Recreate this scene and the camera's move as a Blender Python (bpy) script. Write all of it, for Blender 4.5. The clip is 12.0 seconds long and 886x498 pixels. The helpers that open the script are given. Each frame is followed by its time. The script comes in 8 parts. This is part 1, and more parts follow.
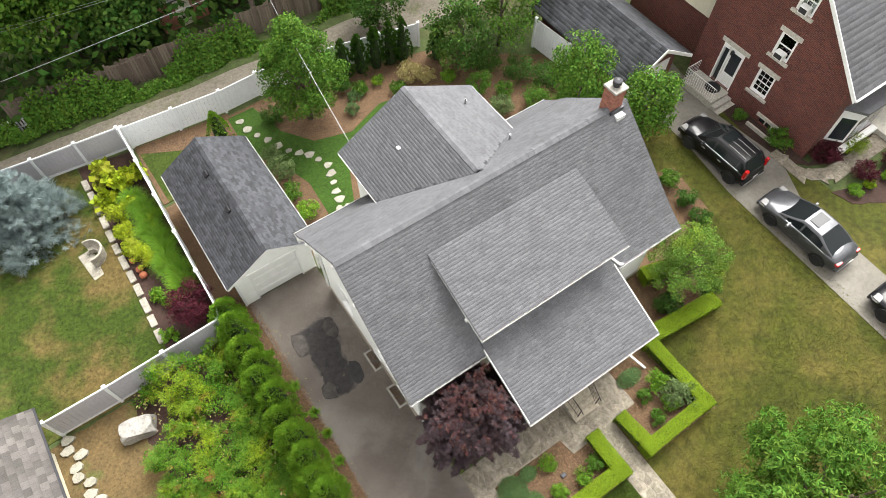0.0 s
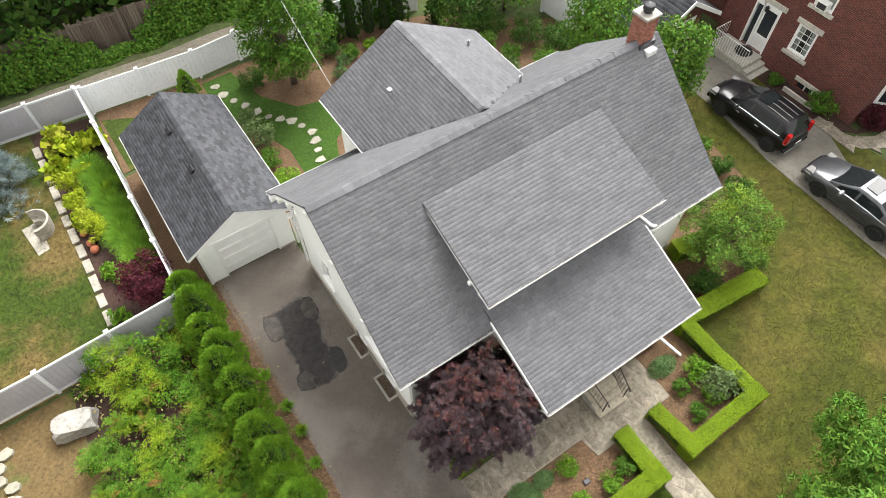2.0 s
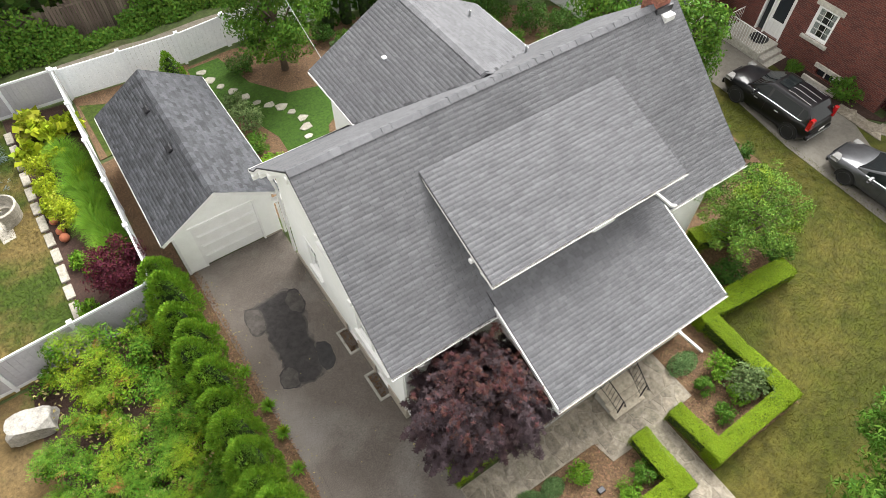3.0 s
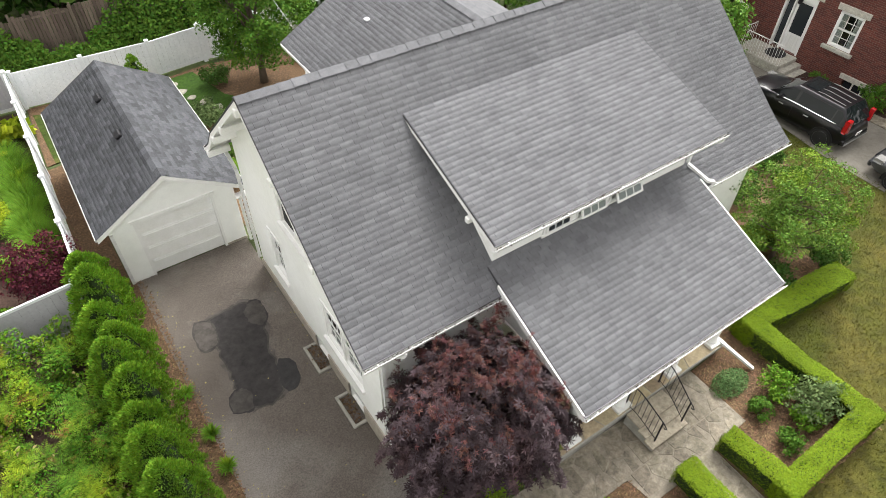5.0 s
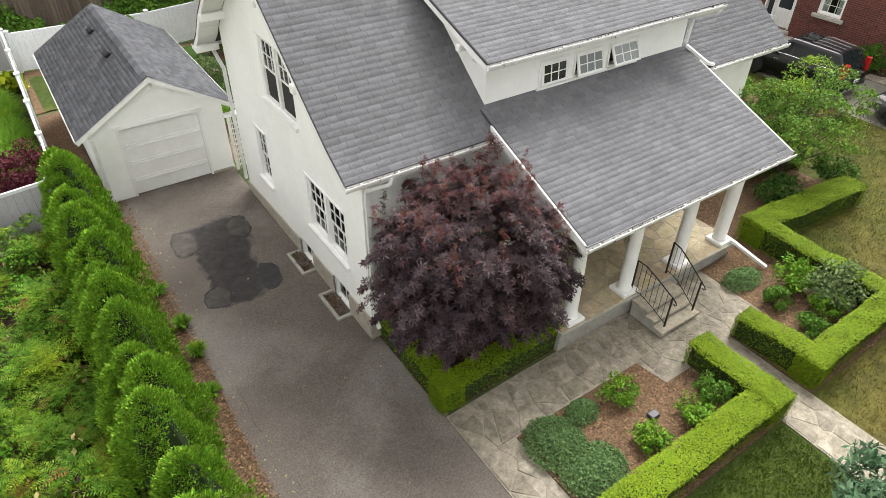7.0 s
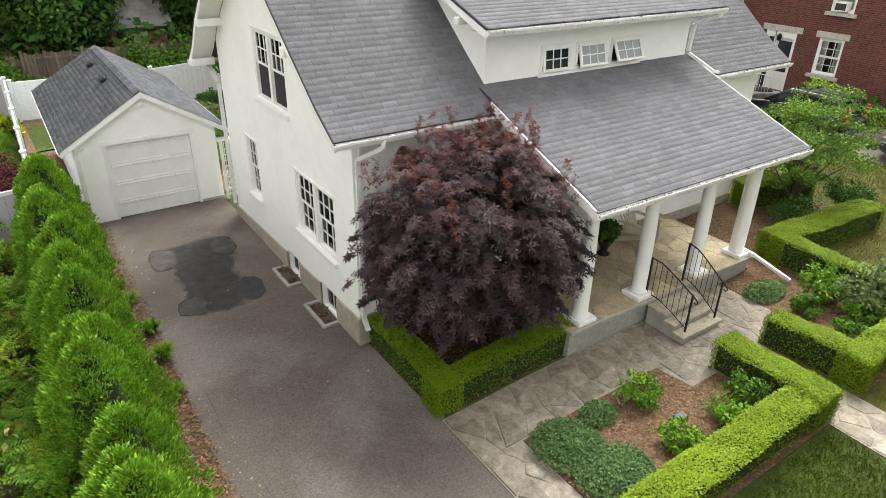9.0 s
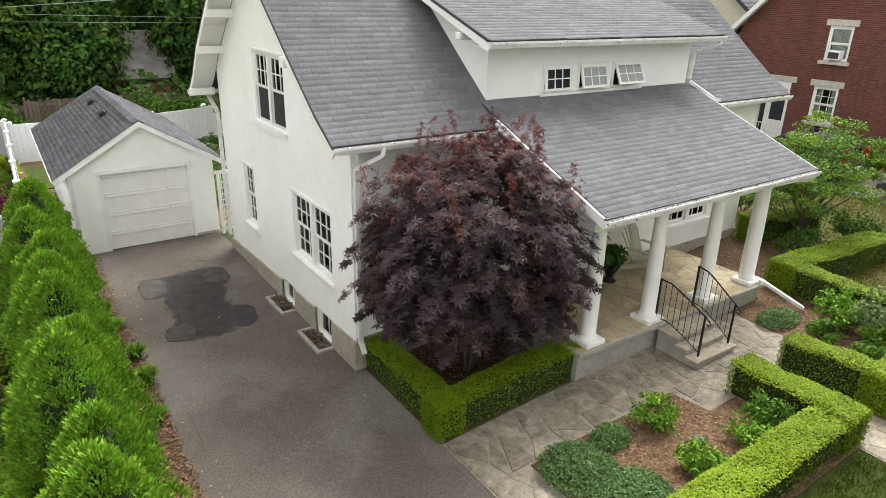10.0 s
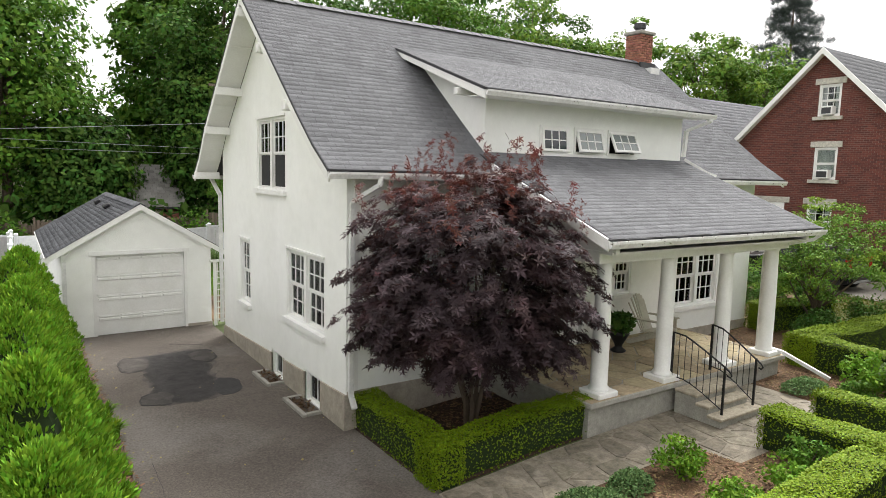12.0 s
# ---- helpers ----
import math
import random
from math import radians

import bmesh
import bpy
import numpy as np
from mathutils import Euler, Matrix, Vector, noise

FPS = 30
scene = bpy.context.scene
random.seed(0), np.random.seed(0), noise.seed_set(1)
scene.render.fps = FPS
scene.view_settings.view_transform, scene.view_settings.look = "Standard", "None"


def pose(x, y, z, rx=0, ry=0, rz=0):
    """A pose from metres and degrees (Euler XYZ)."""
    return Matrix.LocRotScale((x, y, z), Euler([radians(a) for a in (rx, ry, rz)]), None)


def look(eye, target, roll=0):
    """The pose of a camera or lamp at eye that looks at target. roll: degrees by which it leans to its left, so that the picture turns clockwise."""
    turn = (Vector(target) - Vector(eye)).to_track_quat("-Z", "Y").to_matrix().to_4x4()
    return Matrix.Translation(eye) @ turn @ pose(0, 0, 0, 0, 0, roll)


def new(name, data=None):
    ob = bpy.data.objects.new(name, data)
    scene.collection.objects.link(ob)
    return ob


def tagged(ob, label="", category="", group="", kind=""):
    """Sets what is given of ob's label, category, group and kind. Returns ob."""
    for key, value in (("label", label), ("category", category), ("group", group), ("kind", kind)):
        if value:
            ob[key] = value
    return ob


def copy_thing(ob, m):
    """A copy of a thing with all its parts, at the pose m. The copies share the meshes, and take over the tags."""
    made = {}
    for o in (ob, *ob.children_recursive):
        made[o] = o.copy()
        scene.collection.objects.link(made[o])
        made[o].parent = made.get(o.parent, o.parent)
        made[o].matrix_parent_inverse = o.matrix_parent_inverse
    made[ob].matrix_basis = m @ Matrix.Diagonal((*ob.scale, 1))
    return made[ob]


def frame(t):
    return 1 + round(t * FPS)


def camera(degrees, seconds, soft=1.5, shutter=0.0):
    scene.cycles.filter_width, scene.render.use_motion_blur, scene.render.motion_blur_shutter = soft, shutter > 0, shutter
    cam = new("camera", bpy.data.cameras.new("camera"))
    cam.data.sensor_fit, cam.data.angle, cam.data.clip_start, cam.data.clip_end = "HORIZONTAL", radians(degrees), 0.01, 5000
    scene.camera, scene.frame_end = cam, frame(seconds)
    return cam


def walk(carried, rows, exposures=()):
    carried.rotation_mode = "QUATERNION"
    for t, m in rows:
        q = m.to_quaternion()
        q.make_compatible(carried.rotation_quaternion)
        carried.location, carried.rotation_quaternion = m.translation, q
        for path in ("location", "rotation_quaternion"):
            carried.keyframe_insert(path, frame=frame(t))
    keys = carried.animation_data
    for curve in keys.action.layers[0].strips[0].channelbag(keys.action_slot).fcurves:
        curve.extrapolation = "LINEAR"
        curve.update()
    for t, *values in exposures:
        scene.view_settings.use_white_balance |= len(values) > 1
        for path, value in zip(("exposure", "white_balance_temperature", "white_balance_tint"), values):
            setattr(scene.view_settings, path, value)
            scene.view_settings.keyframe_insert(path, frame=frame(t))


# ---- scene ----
cam = camera(69.1, 12.0, soft=0.7)
PATH = [
    (0, (-3.369, -6.566, 25.9), (-2.791, -5.714, 24.186), -0.3),
    (0.5, (-3.317, -6.543, 24.754), (-2.719, -5.663, 23.061), -0.2),
    (1, (-3.283, -6.559, 23.556), (-2.666, -5.65, 21.885), -0.1),
    (1.5, (-3.265, -6.546, 22.447), (-2.642, -5.626, 20.784), -0.1),
    (2, (-3.294, -6.523, 21.232), (-2.67, -5.605, 19.569), -0.0),
    (2.5, (-3.284, -6.492, 20.08), (-2.656, -5.571, 18.42), 0.1),
    (3, (-3.26, -6.493, 18.912), (-2.598, -5.526, 17.291), 0.4),
    (3.5, (-3.18, -6.543, 17.715), (-2.479, -5.523, 16.144), 0.5),
    (3.7, (-3.181, -6.521, 17.265), (-2.465, -5.485, 15.711), 0.7),
    (5.3, (-3.202, -6.745, 13.756), (-2.386, -5.573, 12.357), 0.9),
    (5.5, (-3.284, -6.894, 13.374), (-2.46, -5.709, 11.99), 0.9),
    (6, (-3.55, -7.382, 12.321), (-2.701, -6.157, 10.987), 0.9),
    (6.5, (-3.944, -8.034, 11.319), (-3.07, -6.778, 10.03), 0.9),
    (7, (-4.424, -8.889, 10.248), (-3.525, -7.592, 9.02), 0.9),
    (7.2, (-4.594, -9.106, 9.901), (-3.682, -7.795, 8.697), 0.9),
    (9, (-4.578, -9.275, 7.605), (-3.573, -7.817, 6.675), 1.2),
    (9.5, (-4.583, -9.238, 7.127), (-3.552, -7.747, 6.281), 1.3),
    (10, (-4.588, -9.228, 6.587), (-3.532, -7.7, 5.846), 1.4),
    (10.5, (-4.573, -9.241, 6.073), (-3.496, -7.677, 5.444), 1.3),
    (11, (-4.564, -9.271, 5.522), (-3.471, -7.674, 5.017), 1.4),
    (11.5, (-4.556, -9.31, 4.965), (-3.45, -7.688, 4.587), 1.4),
    (12, (-4.533, -9.378, 4.377), (-3.421, -7.732, 4.138), 1.4),
]
walk(cam, [(t, look(eye, target, roll)) for t, eye, target, roll in PATH], exposures=[(0.0, 1.32), (3.5, 1.34), (6.0, 1.33), (9.5, 1.38), (12.0, 1.30)])

SUN_DIR = (0.62, 0.36, 0.95)

# ---- world and light: bright overcast ----
world = bpy.data.worlds.new("overcast_sky")
scene.world = world
world.use_nodes = True
wn, wl = world.node_tree.nodes, world.node_tree.links
wn.clear()
w_out = wn.new("ShaderNodeOutputWorld")
w_bg = wn.new("ShaderNodeBackground")
w_sky = wn.new("ShaderNodeTexSky")
w_sky.sky_type = "NISHITA"
w_sky.sun_disc = False
w_sky.sun_elevation = math.atan2(SUN_DIR[2], math.hypot(SUN_DIR[0], SUN_DIR[1]))
w_sky.sun_rotation = math.atan2(SUN_DIR[0], SUN_DIR[1])
w_sky.dust_density = 3.0
w_mix = wn.new("ShaderNodeMixRGB")
w_mix.inputs[0].default_value = 0.9
w_mix.inputs[2].default_value = (9.5, 9.2, 9.0, 1)
w_bg.inputs[1].default_value = 0.075
wl.new(w_sky.outputs[0], w_mix.inputs[1])
wl.new(w_mix.outputs[0], w_bg.inputs[0])
wl.new(w_bg.outputs[0], w_out.inputs[0])
sun = new("sun", bpy.data.lights.new("sun", "SUN"))
sun.data.energy = 3.7
sun.data.angle = radians(42)
sun.data.color = (1.0, 0.98, 0.945)
sun.matrix_world = look(SUN_DIR, (0, 0, 0))


# ---- materials ----
def material(name, base=(0.5, 0.5, 0.5), rough=0.7, metal=0.0, dark=None, scale=3.0, fine=40.0, mix=0.5,
             bump=0.0, bump_scale=60.0, island=0.0, blotch=None, spec=0.3, coat=0.0, stretch=None, mid=None):
    """Base colour varied at two scales by noise, with relief and, where wanted, a shade of its own for each loose piece."""
    m = bpy.data.materials.new(name)
    m.use_nodes = True
    nt = m.node_tree
    n, l = nt.nodes, nt.links
    b = n["Principled BSDF"]
    b.inputs["Roughness"].default_value = rough
    b.inputs["Metallic"].default_value = metal
    b.inputs["Specular IOR Level"].default_value = spec
    if coat:
        b.inputs["Coat Weight"].default_value = coat
    geo = n.new("ShaderNodeNewGeometry")
    vec = geo.outputs["Position"]
    if stretch:
        mp = n.new("ShaderNodeMapping")
        mp.inputs["Scale"].default_value = stretch
        l.new(vec, mp.inputs[0])
        vec = mp.outputs[0]
    dark = dark or tuple(c * 0.7 for c in base)

    def noise_node(s, detail=6.0, r=0.6):
        t = n.new("ShaderNodeTexNoise")
        t.inputs["Scale"].default_value = s
        t.inputs["Detail"].default_value = detail
        t.inputs["Roughness"].default_value = r
        l.new(vec, t.inputs["Vector"])
        return t.outputs["Fac"]

    def ramp(src, lo, hi, a=0.35, z=0.65):
        r = n.new("ShaderNodeValToRGB")
        r.color_ramp.elements[0].position, r.color_ramp.elements[1].position = a, z
        r.color_ramp.elements[0].color, r.color_ramp.elements[1].color = (*lo, 1), (*hi, 1)
        l.new(src, r.inputs[0])
        return r.outputs[0]

    def blend(fac, c1, c2, kind="MIX"):
        x = n.new("ShaderNodeMixRGB")
        x.blend_type = kind
        if hasattr(fac, "is_linked"):
            l.new(fac, x.inputs[0])
        else:
            x.inputs[0].default_value = fac
        for sock, c in ((x.inputs[1], c1), (x.inputs[2], c2)):
            if hasattr(c, "is_linked"):
                l.new(c, sock)
            else:
                sock.default_value = (*c, 1)
        return x.outputs[0]

    large = ramp(noise_node(scale), dark, base)
    small = ramp(noise_node(fine, 3.0), tuple(c * 0.62 for c in base), tuple(min(c * 1.25, 0.95) for c in base), 0.25, 0.75)
    col = blend(mix, large, small)
    if blotch:
        bc, bs, lo, hi = blotch
        f = ramp(noise_node(bs, 5.0), (0, 0, 0), (1, 1, 1), lo, hi)
        col = blend(f, col, bc)
    if mid:
        mm, mv = n.new("ShaderNodeMapRange"), n.new("ShaderNodeHueSaturation")
        mm.inputs[1].default_value, mm.inputs[2].default_value = 0.3, 0.7
        mm.inputs[3].default_value, mm.inputs[4].default_value = 1 - mid[1], 1 + mid[1]
        l.new(noise_node(mid[0], 4.0, 0.7), mm.inputs[0])
        l.new(mm.outputs[0], mv.inputs["Value"])
        l.new(col, mv.inputs["Color"])
        col = mv.outputs[0]
    if island:
        hsv = n.new("ShaderNodeHueSaturation")
        mr = n.new("ShaderNodeMapRange")
        mr.inputs[3].default_value, mr.inputs[4].default_value = 1 - island, 1 + island
        info, both, own = n.new("ShaderNodeObjectInfo"), n.new("ShaderNodeMath"), n.new("ShaderNodeMath")
        both.operation, own.operation = "ADD", "FRACT"
        l.new(geo.outputs["Random Per Island"], both.inputs[0])
        l.new(info.outputs["Random"], both.inputs[1])
        l.new(both.outputs[0], own.inputs[0])
        l.new(own.outputs[0], mr.inputs[0])
        l.new(mr.outputs[0], hsv.inputs["Value"])
        mh = n.new("ShaderNodeMapRange")
        mh.inputs[3].default_value, mh.inputs[4].default_value = 0.5 - island * 0.05, 0.5 + island * 0.05
        fr = n.new("ShaderNodeMath")
        fr.operation = "FRACT"
        mu = n.new("ShaderNodeMath")
        mu.operation = "MULTIPLY"
        mu.inputs[1].default_value = 7.31
        l.new(own.outputs[0], mu.inputs[0])
        l.new(mu.outputs[0], fr.inputs[0])
        l.new(fr.outputs[0], mh.inputs[0])
        l.new(mh.outputs[0], hsv.inputs["Hue"])
        l.new(col, hsv.inputs["Color"])
        col = hsv.outputs[0]
    l.new(col, b.inputs["Base Color"])
    if bump:
        bp = n.new("ShaderNodeBump")
        bp.inputs["Strength"].default_value = bump
        bp.inputs["Distance"].default_value = 0.02
        l.new(noise_node(bump_scale, 4.0), bp.inputs["Height"])
        l.new(bp.outputs[0], b.inputs["Normal"])
    return m


def leaf_material(name, base, island=0.35, rough=0.6, trans=0.2, tips=None, glow=None):
    """Leaves: a shade for each leaf, some light through the blade, patches of lighter growth."""
    m = material(name, base, rough, dark=tuple(c * 0.75 for c in base), scale=0.9, fine=7.0, mix=0.35, island=island,
                 blotch=tips, spec=0.09)
    n, l = m.node_tree.nodes, m.node_tree.links
    b = n["Principled BSDF"]
    out = n["Material Output"]
    tr = n.new("ShaderNodeBsdfTranslucent")
    src = b.inputs["Base Color"].links[0].from_socket
    if glow:
        tr.inputs[0].default_value = (*glow, 1)
    else:
        l.new(src, tr.inputs[0])
    mx = n.new("ShaderNodeMixShader")
    mx.inputs[0].default_value = trans
    l.new(b.outputs[0], mx.inputs[1])
    l.new(tr.outputs[0], mx.inputs[2])
    l.new(mx.outputs[0], out.inputs[0])
    return m


def brick_material(name, c1, c2, mortar, w=0.215, h=0.075):
    m = bpy.data.materials.new(name)
    m.use_nodes = True
    n, l = m.node_tree.nodes, m.node_tree.links
    b = n["Principled BSDF"]
    b.inputs["Roughness"].default_value = 0.85
    geo = n.new("ShaderNodeNewGeometry")
    sep, add, comb = n.new("ShaderNodeSeparateXYZ"), n.new("ShaderNodeMath"), n.new("ShaderNodeCombineXYZ")
    l.new(geo.outputs["Position"], sep.inputs[0])
    l.new(sep.outputs[0], add.inputs[0])
    l.new(sep.outputs[1], add.inputs[1])
    l.new(add.outputs[0], comb.inputs[0])
    l.new(sep.outputs[2], comb.inputs[1])
    t = n.new("ShaderNodeTexBrick")
    t.inputs["Scale"].default_value = 1.0
    t.inputs["Brick Width"].default_value = w
    t.inputs["Row Height"].default_value = h
    t.inputs["Mortar Size"].default_value = 0.007
    t.inputs["Mortar Smooth"].default_value = 0.3
    t.inputs["Color1"].default_value, t.inputs["Color2"].default_value = (*c1, 1), (*c2, 1)
    t.inputs["Mortar"].default_value = (*mortar, 1)
    l.new(comb.outputs[0], t.inputs["Vector"])
    ns = n.new("ShaderNodeTexNoise")
    ns.inputs["Scale"].default_value = 0.7
    ns.inputs["Detail"].default_value = 7
    l.new(geo.outputs["Position"], ns.inputs["Vector"])
    mx = n.new("ShaderNodeMixRGB")
    mx.blend_type = "MULTIPLY"
    mx.inputs[0].default_value = 0.6
    rp = n.new("ShaderNodeValToRGB")
    rp.color_ramp.elements[0].position, rp.color_ramp.elements[1].position = 0.3, 0.7
    rp.color_ramp.elements[0].color = (0.55, 0.55, 0.55, 1)
    l.new(ns.outputs["Fac"], rp.inputs[0])
    l.new(t.outputs["Color"], mx.inputs[1])
    l.new(rp.outputs[0], mx.inputs[2])
    l.new(mx.outputs[0], b.inputs["Base Color"])
    bp = n.new("ShaderNodeBump")
    bp.invert = True
    bp.inputs["Strength"].default_value = 0.6
    bp.inputs["Distance"].default_value = 0.008
    l.new(t.outputs["Fac"], bp.inputs["Height"])
    l.new(bp.outputs[0], b.inputs["Normal"])
    return m


def glass_material(name, tint=(0.02, 0.025, 0.03), rough=0.03):
    m = bpy.data.materials.new(name)
    m.use_nodes = True
    b = m.node_tree.nodes["Principled BSDF"]
    b.inputs["Base Color"].default_value = (*tint, 1)
    b.inputs["Roughness"].default_value = rough
    b.inputs["Specular IOR Level"].default_value = 0.6
    return m


def clear_glass(name):
    m = bpy.data.materials.new(name)
    m.use_nodes = True
    n, l = m.node_tree.nodes, m.node_tree.links
    tr, gl, mx, fr = (n.new("ShaderNodeBsdfTransparent"), n.new("ShaderNodeBsdfGlossy"), n.new("ShaderNodeMixShader"),
                      n.new("ShaderNodeFresnel"))
    tr.inputs[0].default_value = (0.82, 0.85, 0.85, 1)
    gl.inputs["Roughness"].default_value = 0.02
    fr.inputs[0].default_value = 1.55
    l.new(fr.outputs[0], mx.inputs[0])
    l.new(tr.outputs[0], mx.inputs[1])
    l.new(gl.outputs[0], mx.inputs[2])
    l.new(mx.outputs[0], n["Material Output"].inputs[0])
    return m


M = {}
M["shingle"] = material("grey_asphalt_shingle", (0.156, 0.158, 0.167), 0.85, dark=(0.126, 0.128, 0.136), scale=0.5, fine=70, mix=0.45,
                        bump=0.5, bump_scale=160, spec=0.12, island=0.11, mid=(9, 0.11), blotch=((0.104, 0.106, 0.113), 0.75, 0.54, 0.82))
M["shingle_dark"] = material("charcoal_asphalt_shingle", (0.070, 0.073, 0.081), 0.88, dark=(0.044, 0.046, 0.052), scale=1.5, fine=45,
                             mix=0.5, bump=0.5, bump_scale=150, island=0.32, mid=(14, 0.25))
M["deck"] = material("roof_underlay", (0.06, 0.06, 0.065), 0.95)
M["stucco"] = material("white_stucco", (0.90, 0.91, 0.88), 0.9, dark=(0.84, 0.85, 0.81), scale=0.7, fine=60, mix=0.2, bump=0.45,
                       bump_scale=55, mid=(4, 0.03))
M["white"] = material("white_paint", (0.85, 0.85, 0.83), 0.5, dark=(0.77, 0.77, 0.74), scale=2, fine=30, mix=0.2, bump=0.05)
M["gutter"] = material("white_gutter_metal", (0.78, 0.78, 0.77), 0.4, dark=(0.55, 0.55, 0.53), scale=4, fine=25, mix=0.35)
M["base"] = material("tan_foundation", (0.40, 0.36, 0.30), 0.9, dark=(0.30, 0.27, 0.23), scale=1.5, fine=35, mix=0.4, bump=0.3, mid=(6, 0.15))
M["glass"] = glass_material("dark_window_glass")
M["clear"] = clear_glass("clear_glass")
M["screen"] = material("dark_insect_screen", (0.035, 0.036, 0.036), 0.8, dark=(0.025, 0.025, 0.026), scale=8, fine=60, mix=0.3)
M["porch_stone"] = material("tan_porch_flagstone", (0.40, 0.33, 0.215), 0.85, dark=(0.29, 0.24, 0.165), scale=1.9, fine=26, mix=0.5, bump=0.4, island=0.2, mid=(7, 0.25))
# pale base colour stands in for the bright reflection on tilted panes
M["painted_sky_pane"] = glass_material("glass_painted_sky_pale", (0.22, 0.245, 0.245), 0.05)
M["chip"] = material("bark_chip", (0.190, 0.120, 0.064), 0.95, dark=(0.10, 0.065, 0.042), scale=9, fine=60, mix=0.4, island=0.6)
M["curtain"] = material("pale_curtain", (0.84, 0.84, 0.80), 0.9, dark=(0.68, 0.68, 0.64), scale=18, fine=60, mix=0.3,
                        stretch=(1, 1, 0.05))
# near-black colour paints in the darkness of the unlit rooms
M["interior"] = material("unlit_room_dark", (0.05, 0.05, 0.05), 0.9)
M["asphalt"] = material("worn_asphalt", (0.166, 0.143, 0.124), 0.9, dark=(0.068, 0.057, 0.048), scale=0.33, fine=75, mix=0.42, bump=0.8,
                        bump_scale=150, blotch=((0.225, 0.210, 0.192), 0.30, 0.50, 0.72), mid=(30, 0.40))
M["sealer"] = material("fresh_sealer", (0.040, 0.038, 0.038), 0.75, dark=(0.024, 0.023, 0.024), scale=1.2, fine=90, mix=0.5, bump=0.4,
                       bump_scale=180, mid=(5, 0.3))
M["sealer_worn"] = material("worn_sealer", (0.070, 0.063, 0.058), 0.88, dark=(0.046, 0.042, 0.039), scale=2.0, fine=110, mix=0.5, bump=0.5, bump_scale=200, mid=(4, 0.3))
M["step_stone"] = material("grey_tan_stepping_stone", (0.34, 0.325, 0.265), 0.9, dark=(0.23, 0.22, 0.18), scale=3, fine=28, mix=0.5, bump=0.4, bump_scale=30, island=0.2, mid=(8, 0.25))
M["sealer_faint"] = material("faded_sealer", (0.104, 0.093, 0.084), 0.9, dark=(0.070, 0.062, 0.056), scale=2.2, fine=110, mix=0.5, bump=0.5, bump_scale=200, mid=(4, 0.35))
M["sealer_old"] = material("older_patch", (0.046, 0.042, 0.041), 0.85, dark=(0.026, 0.024, 0.024), scale=1.2, fine=90, mix=0.5, bump=0.4, bump_scale=180, mid=(4, 0.35))
M["mulch"] = material("brown_bark_mulch", (0.138, 0.084, 0.045), 0.95, dark=(0.058, 0.037, 0.025), scale=2.5, fine=28, mix=0.6, bump=1.0,
                      bump_scale=45, blotch=((0.22, 0.15, 0.10), 22, 0.58, 0.68), mid=(16, 0.6))
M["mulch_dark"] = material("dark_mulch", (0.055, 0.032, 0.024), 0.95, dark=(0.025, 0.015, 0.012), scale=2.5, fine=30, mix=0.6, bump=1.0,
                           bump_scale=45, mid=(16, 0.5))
M["flag"] = material("tan_flagstone", (0.218, 0.192, 0.147), 0.85, dark=(0.132, 0.116, 0.088), scale=1.9, fine=26, mix=0.5, bump=0.4,
                     bump_scale=30, island=0.18, blotch=((0.31, 0.278, 0.225), 2.1, 0.54, 0.70), mid=(7, 0.4))
M["mortar"] = material("pale_mortar", (0.265, 0.236, 0.187), 0.95, dark=(0.165, 0.146, 0.115), scale=3, fine=60, mix=0.5, bump=0.4, mid=(7, 0.3))
M["concrete"] = material("weathered_concrete", (0.36, 0.35, 0.31), 0.9, dark=(0.25, 0.24, 0.215), scale=1.1, fine=45, mix=0.45, bump=0.3, mid=(6, 0.2))
M["drive2"] = material("grey_driveway", (0.20, 0.187, 0.160), 0.9, dark=(0.13, 0.12, 0.10), scale=0.5, fine=60, mix=0.45, bump=0.3,
                       bump_scale=120, mid=(5, 0.15))
M["lawn"] = material("dry_lawn", (0.054, 0.060, 0.006), 0.95, dark=(0.030, 0.038, 0.004), scale=0.6, fine=16, mix=0.5, bump=1.0,
                     bump_scale=70, blotch=((0.112, 0.090, 0.021), 0.33, 0.44, 0.76), mid=(3.5, 0.45))
M["lawn_zoned"] = material("green_and_straw_lawn", (0.044, 0.070, 0.007), 0.95, dark=(0.026, 0.048, 0.004), scale=1.2, fine=16, mix=0.5, bump=1.0,
                           bump_scale=70, blotch=((0.125, 0.092, 0.030), 0.24, 0.45, 0.58), mid=(6, 0.5))
M["lawn_green"] = material("green_lawn", (0.038, 0.084, 0.008), 0.95, dark=(0.022, 0.054, 0.005), scale=1.2, fine=20, mix=0.45, bump=1.0,
                           bump_scale=80, mid=(9, 0.4))
M["lawn_bright"] = material("bright_lawn", (0.044, 0.068, 0.007), 0.95, dark=(0.024, 0.042, 0.004), scale=1.2, fine=20, mix=0.45, bump=1.0,
                            bump_scale=80, blotch=((0.13, 0.12, 0.03), 0.7, 0.58, 0.75), mid=(9, 0.4))
M["earth"] = material("rough_grass", (0.07, 0.095, 0.03), 0.95, dark=(0.04, 0.055, 0.02), scale=0.12, fine=9, mix=0.5, bump=0.8,
                      bump_scale=30, blotch=((0.13, 0.10, 0.055), 0.3, 0.55, 0.8), mid=(2, 0.35))
M["gravel"] = material("alley_gravel", (0.225, 0.200, 0.160), 0.95, dark=(0.14, 0.125, 0.098), scale=0.5, fine=40, mix=0.5, bump=0.7,
                       bump_scale=60, blotch=((0.12, 0.125, 0.06), 0.6, 0.58, 0.75), mid=(6, 0.3))
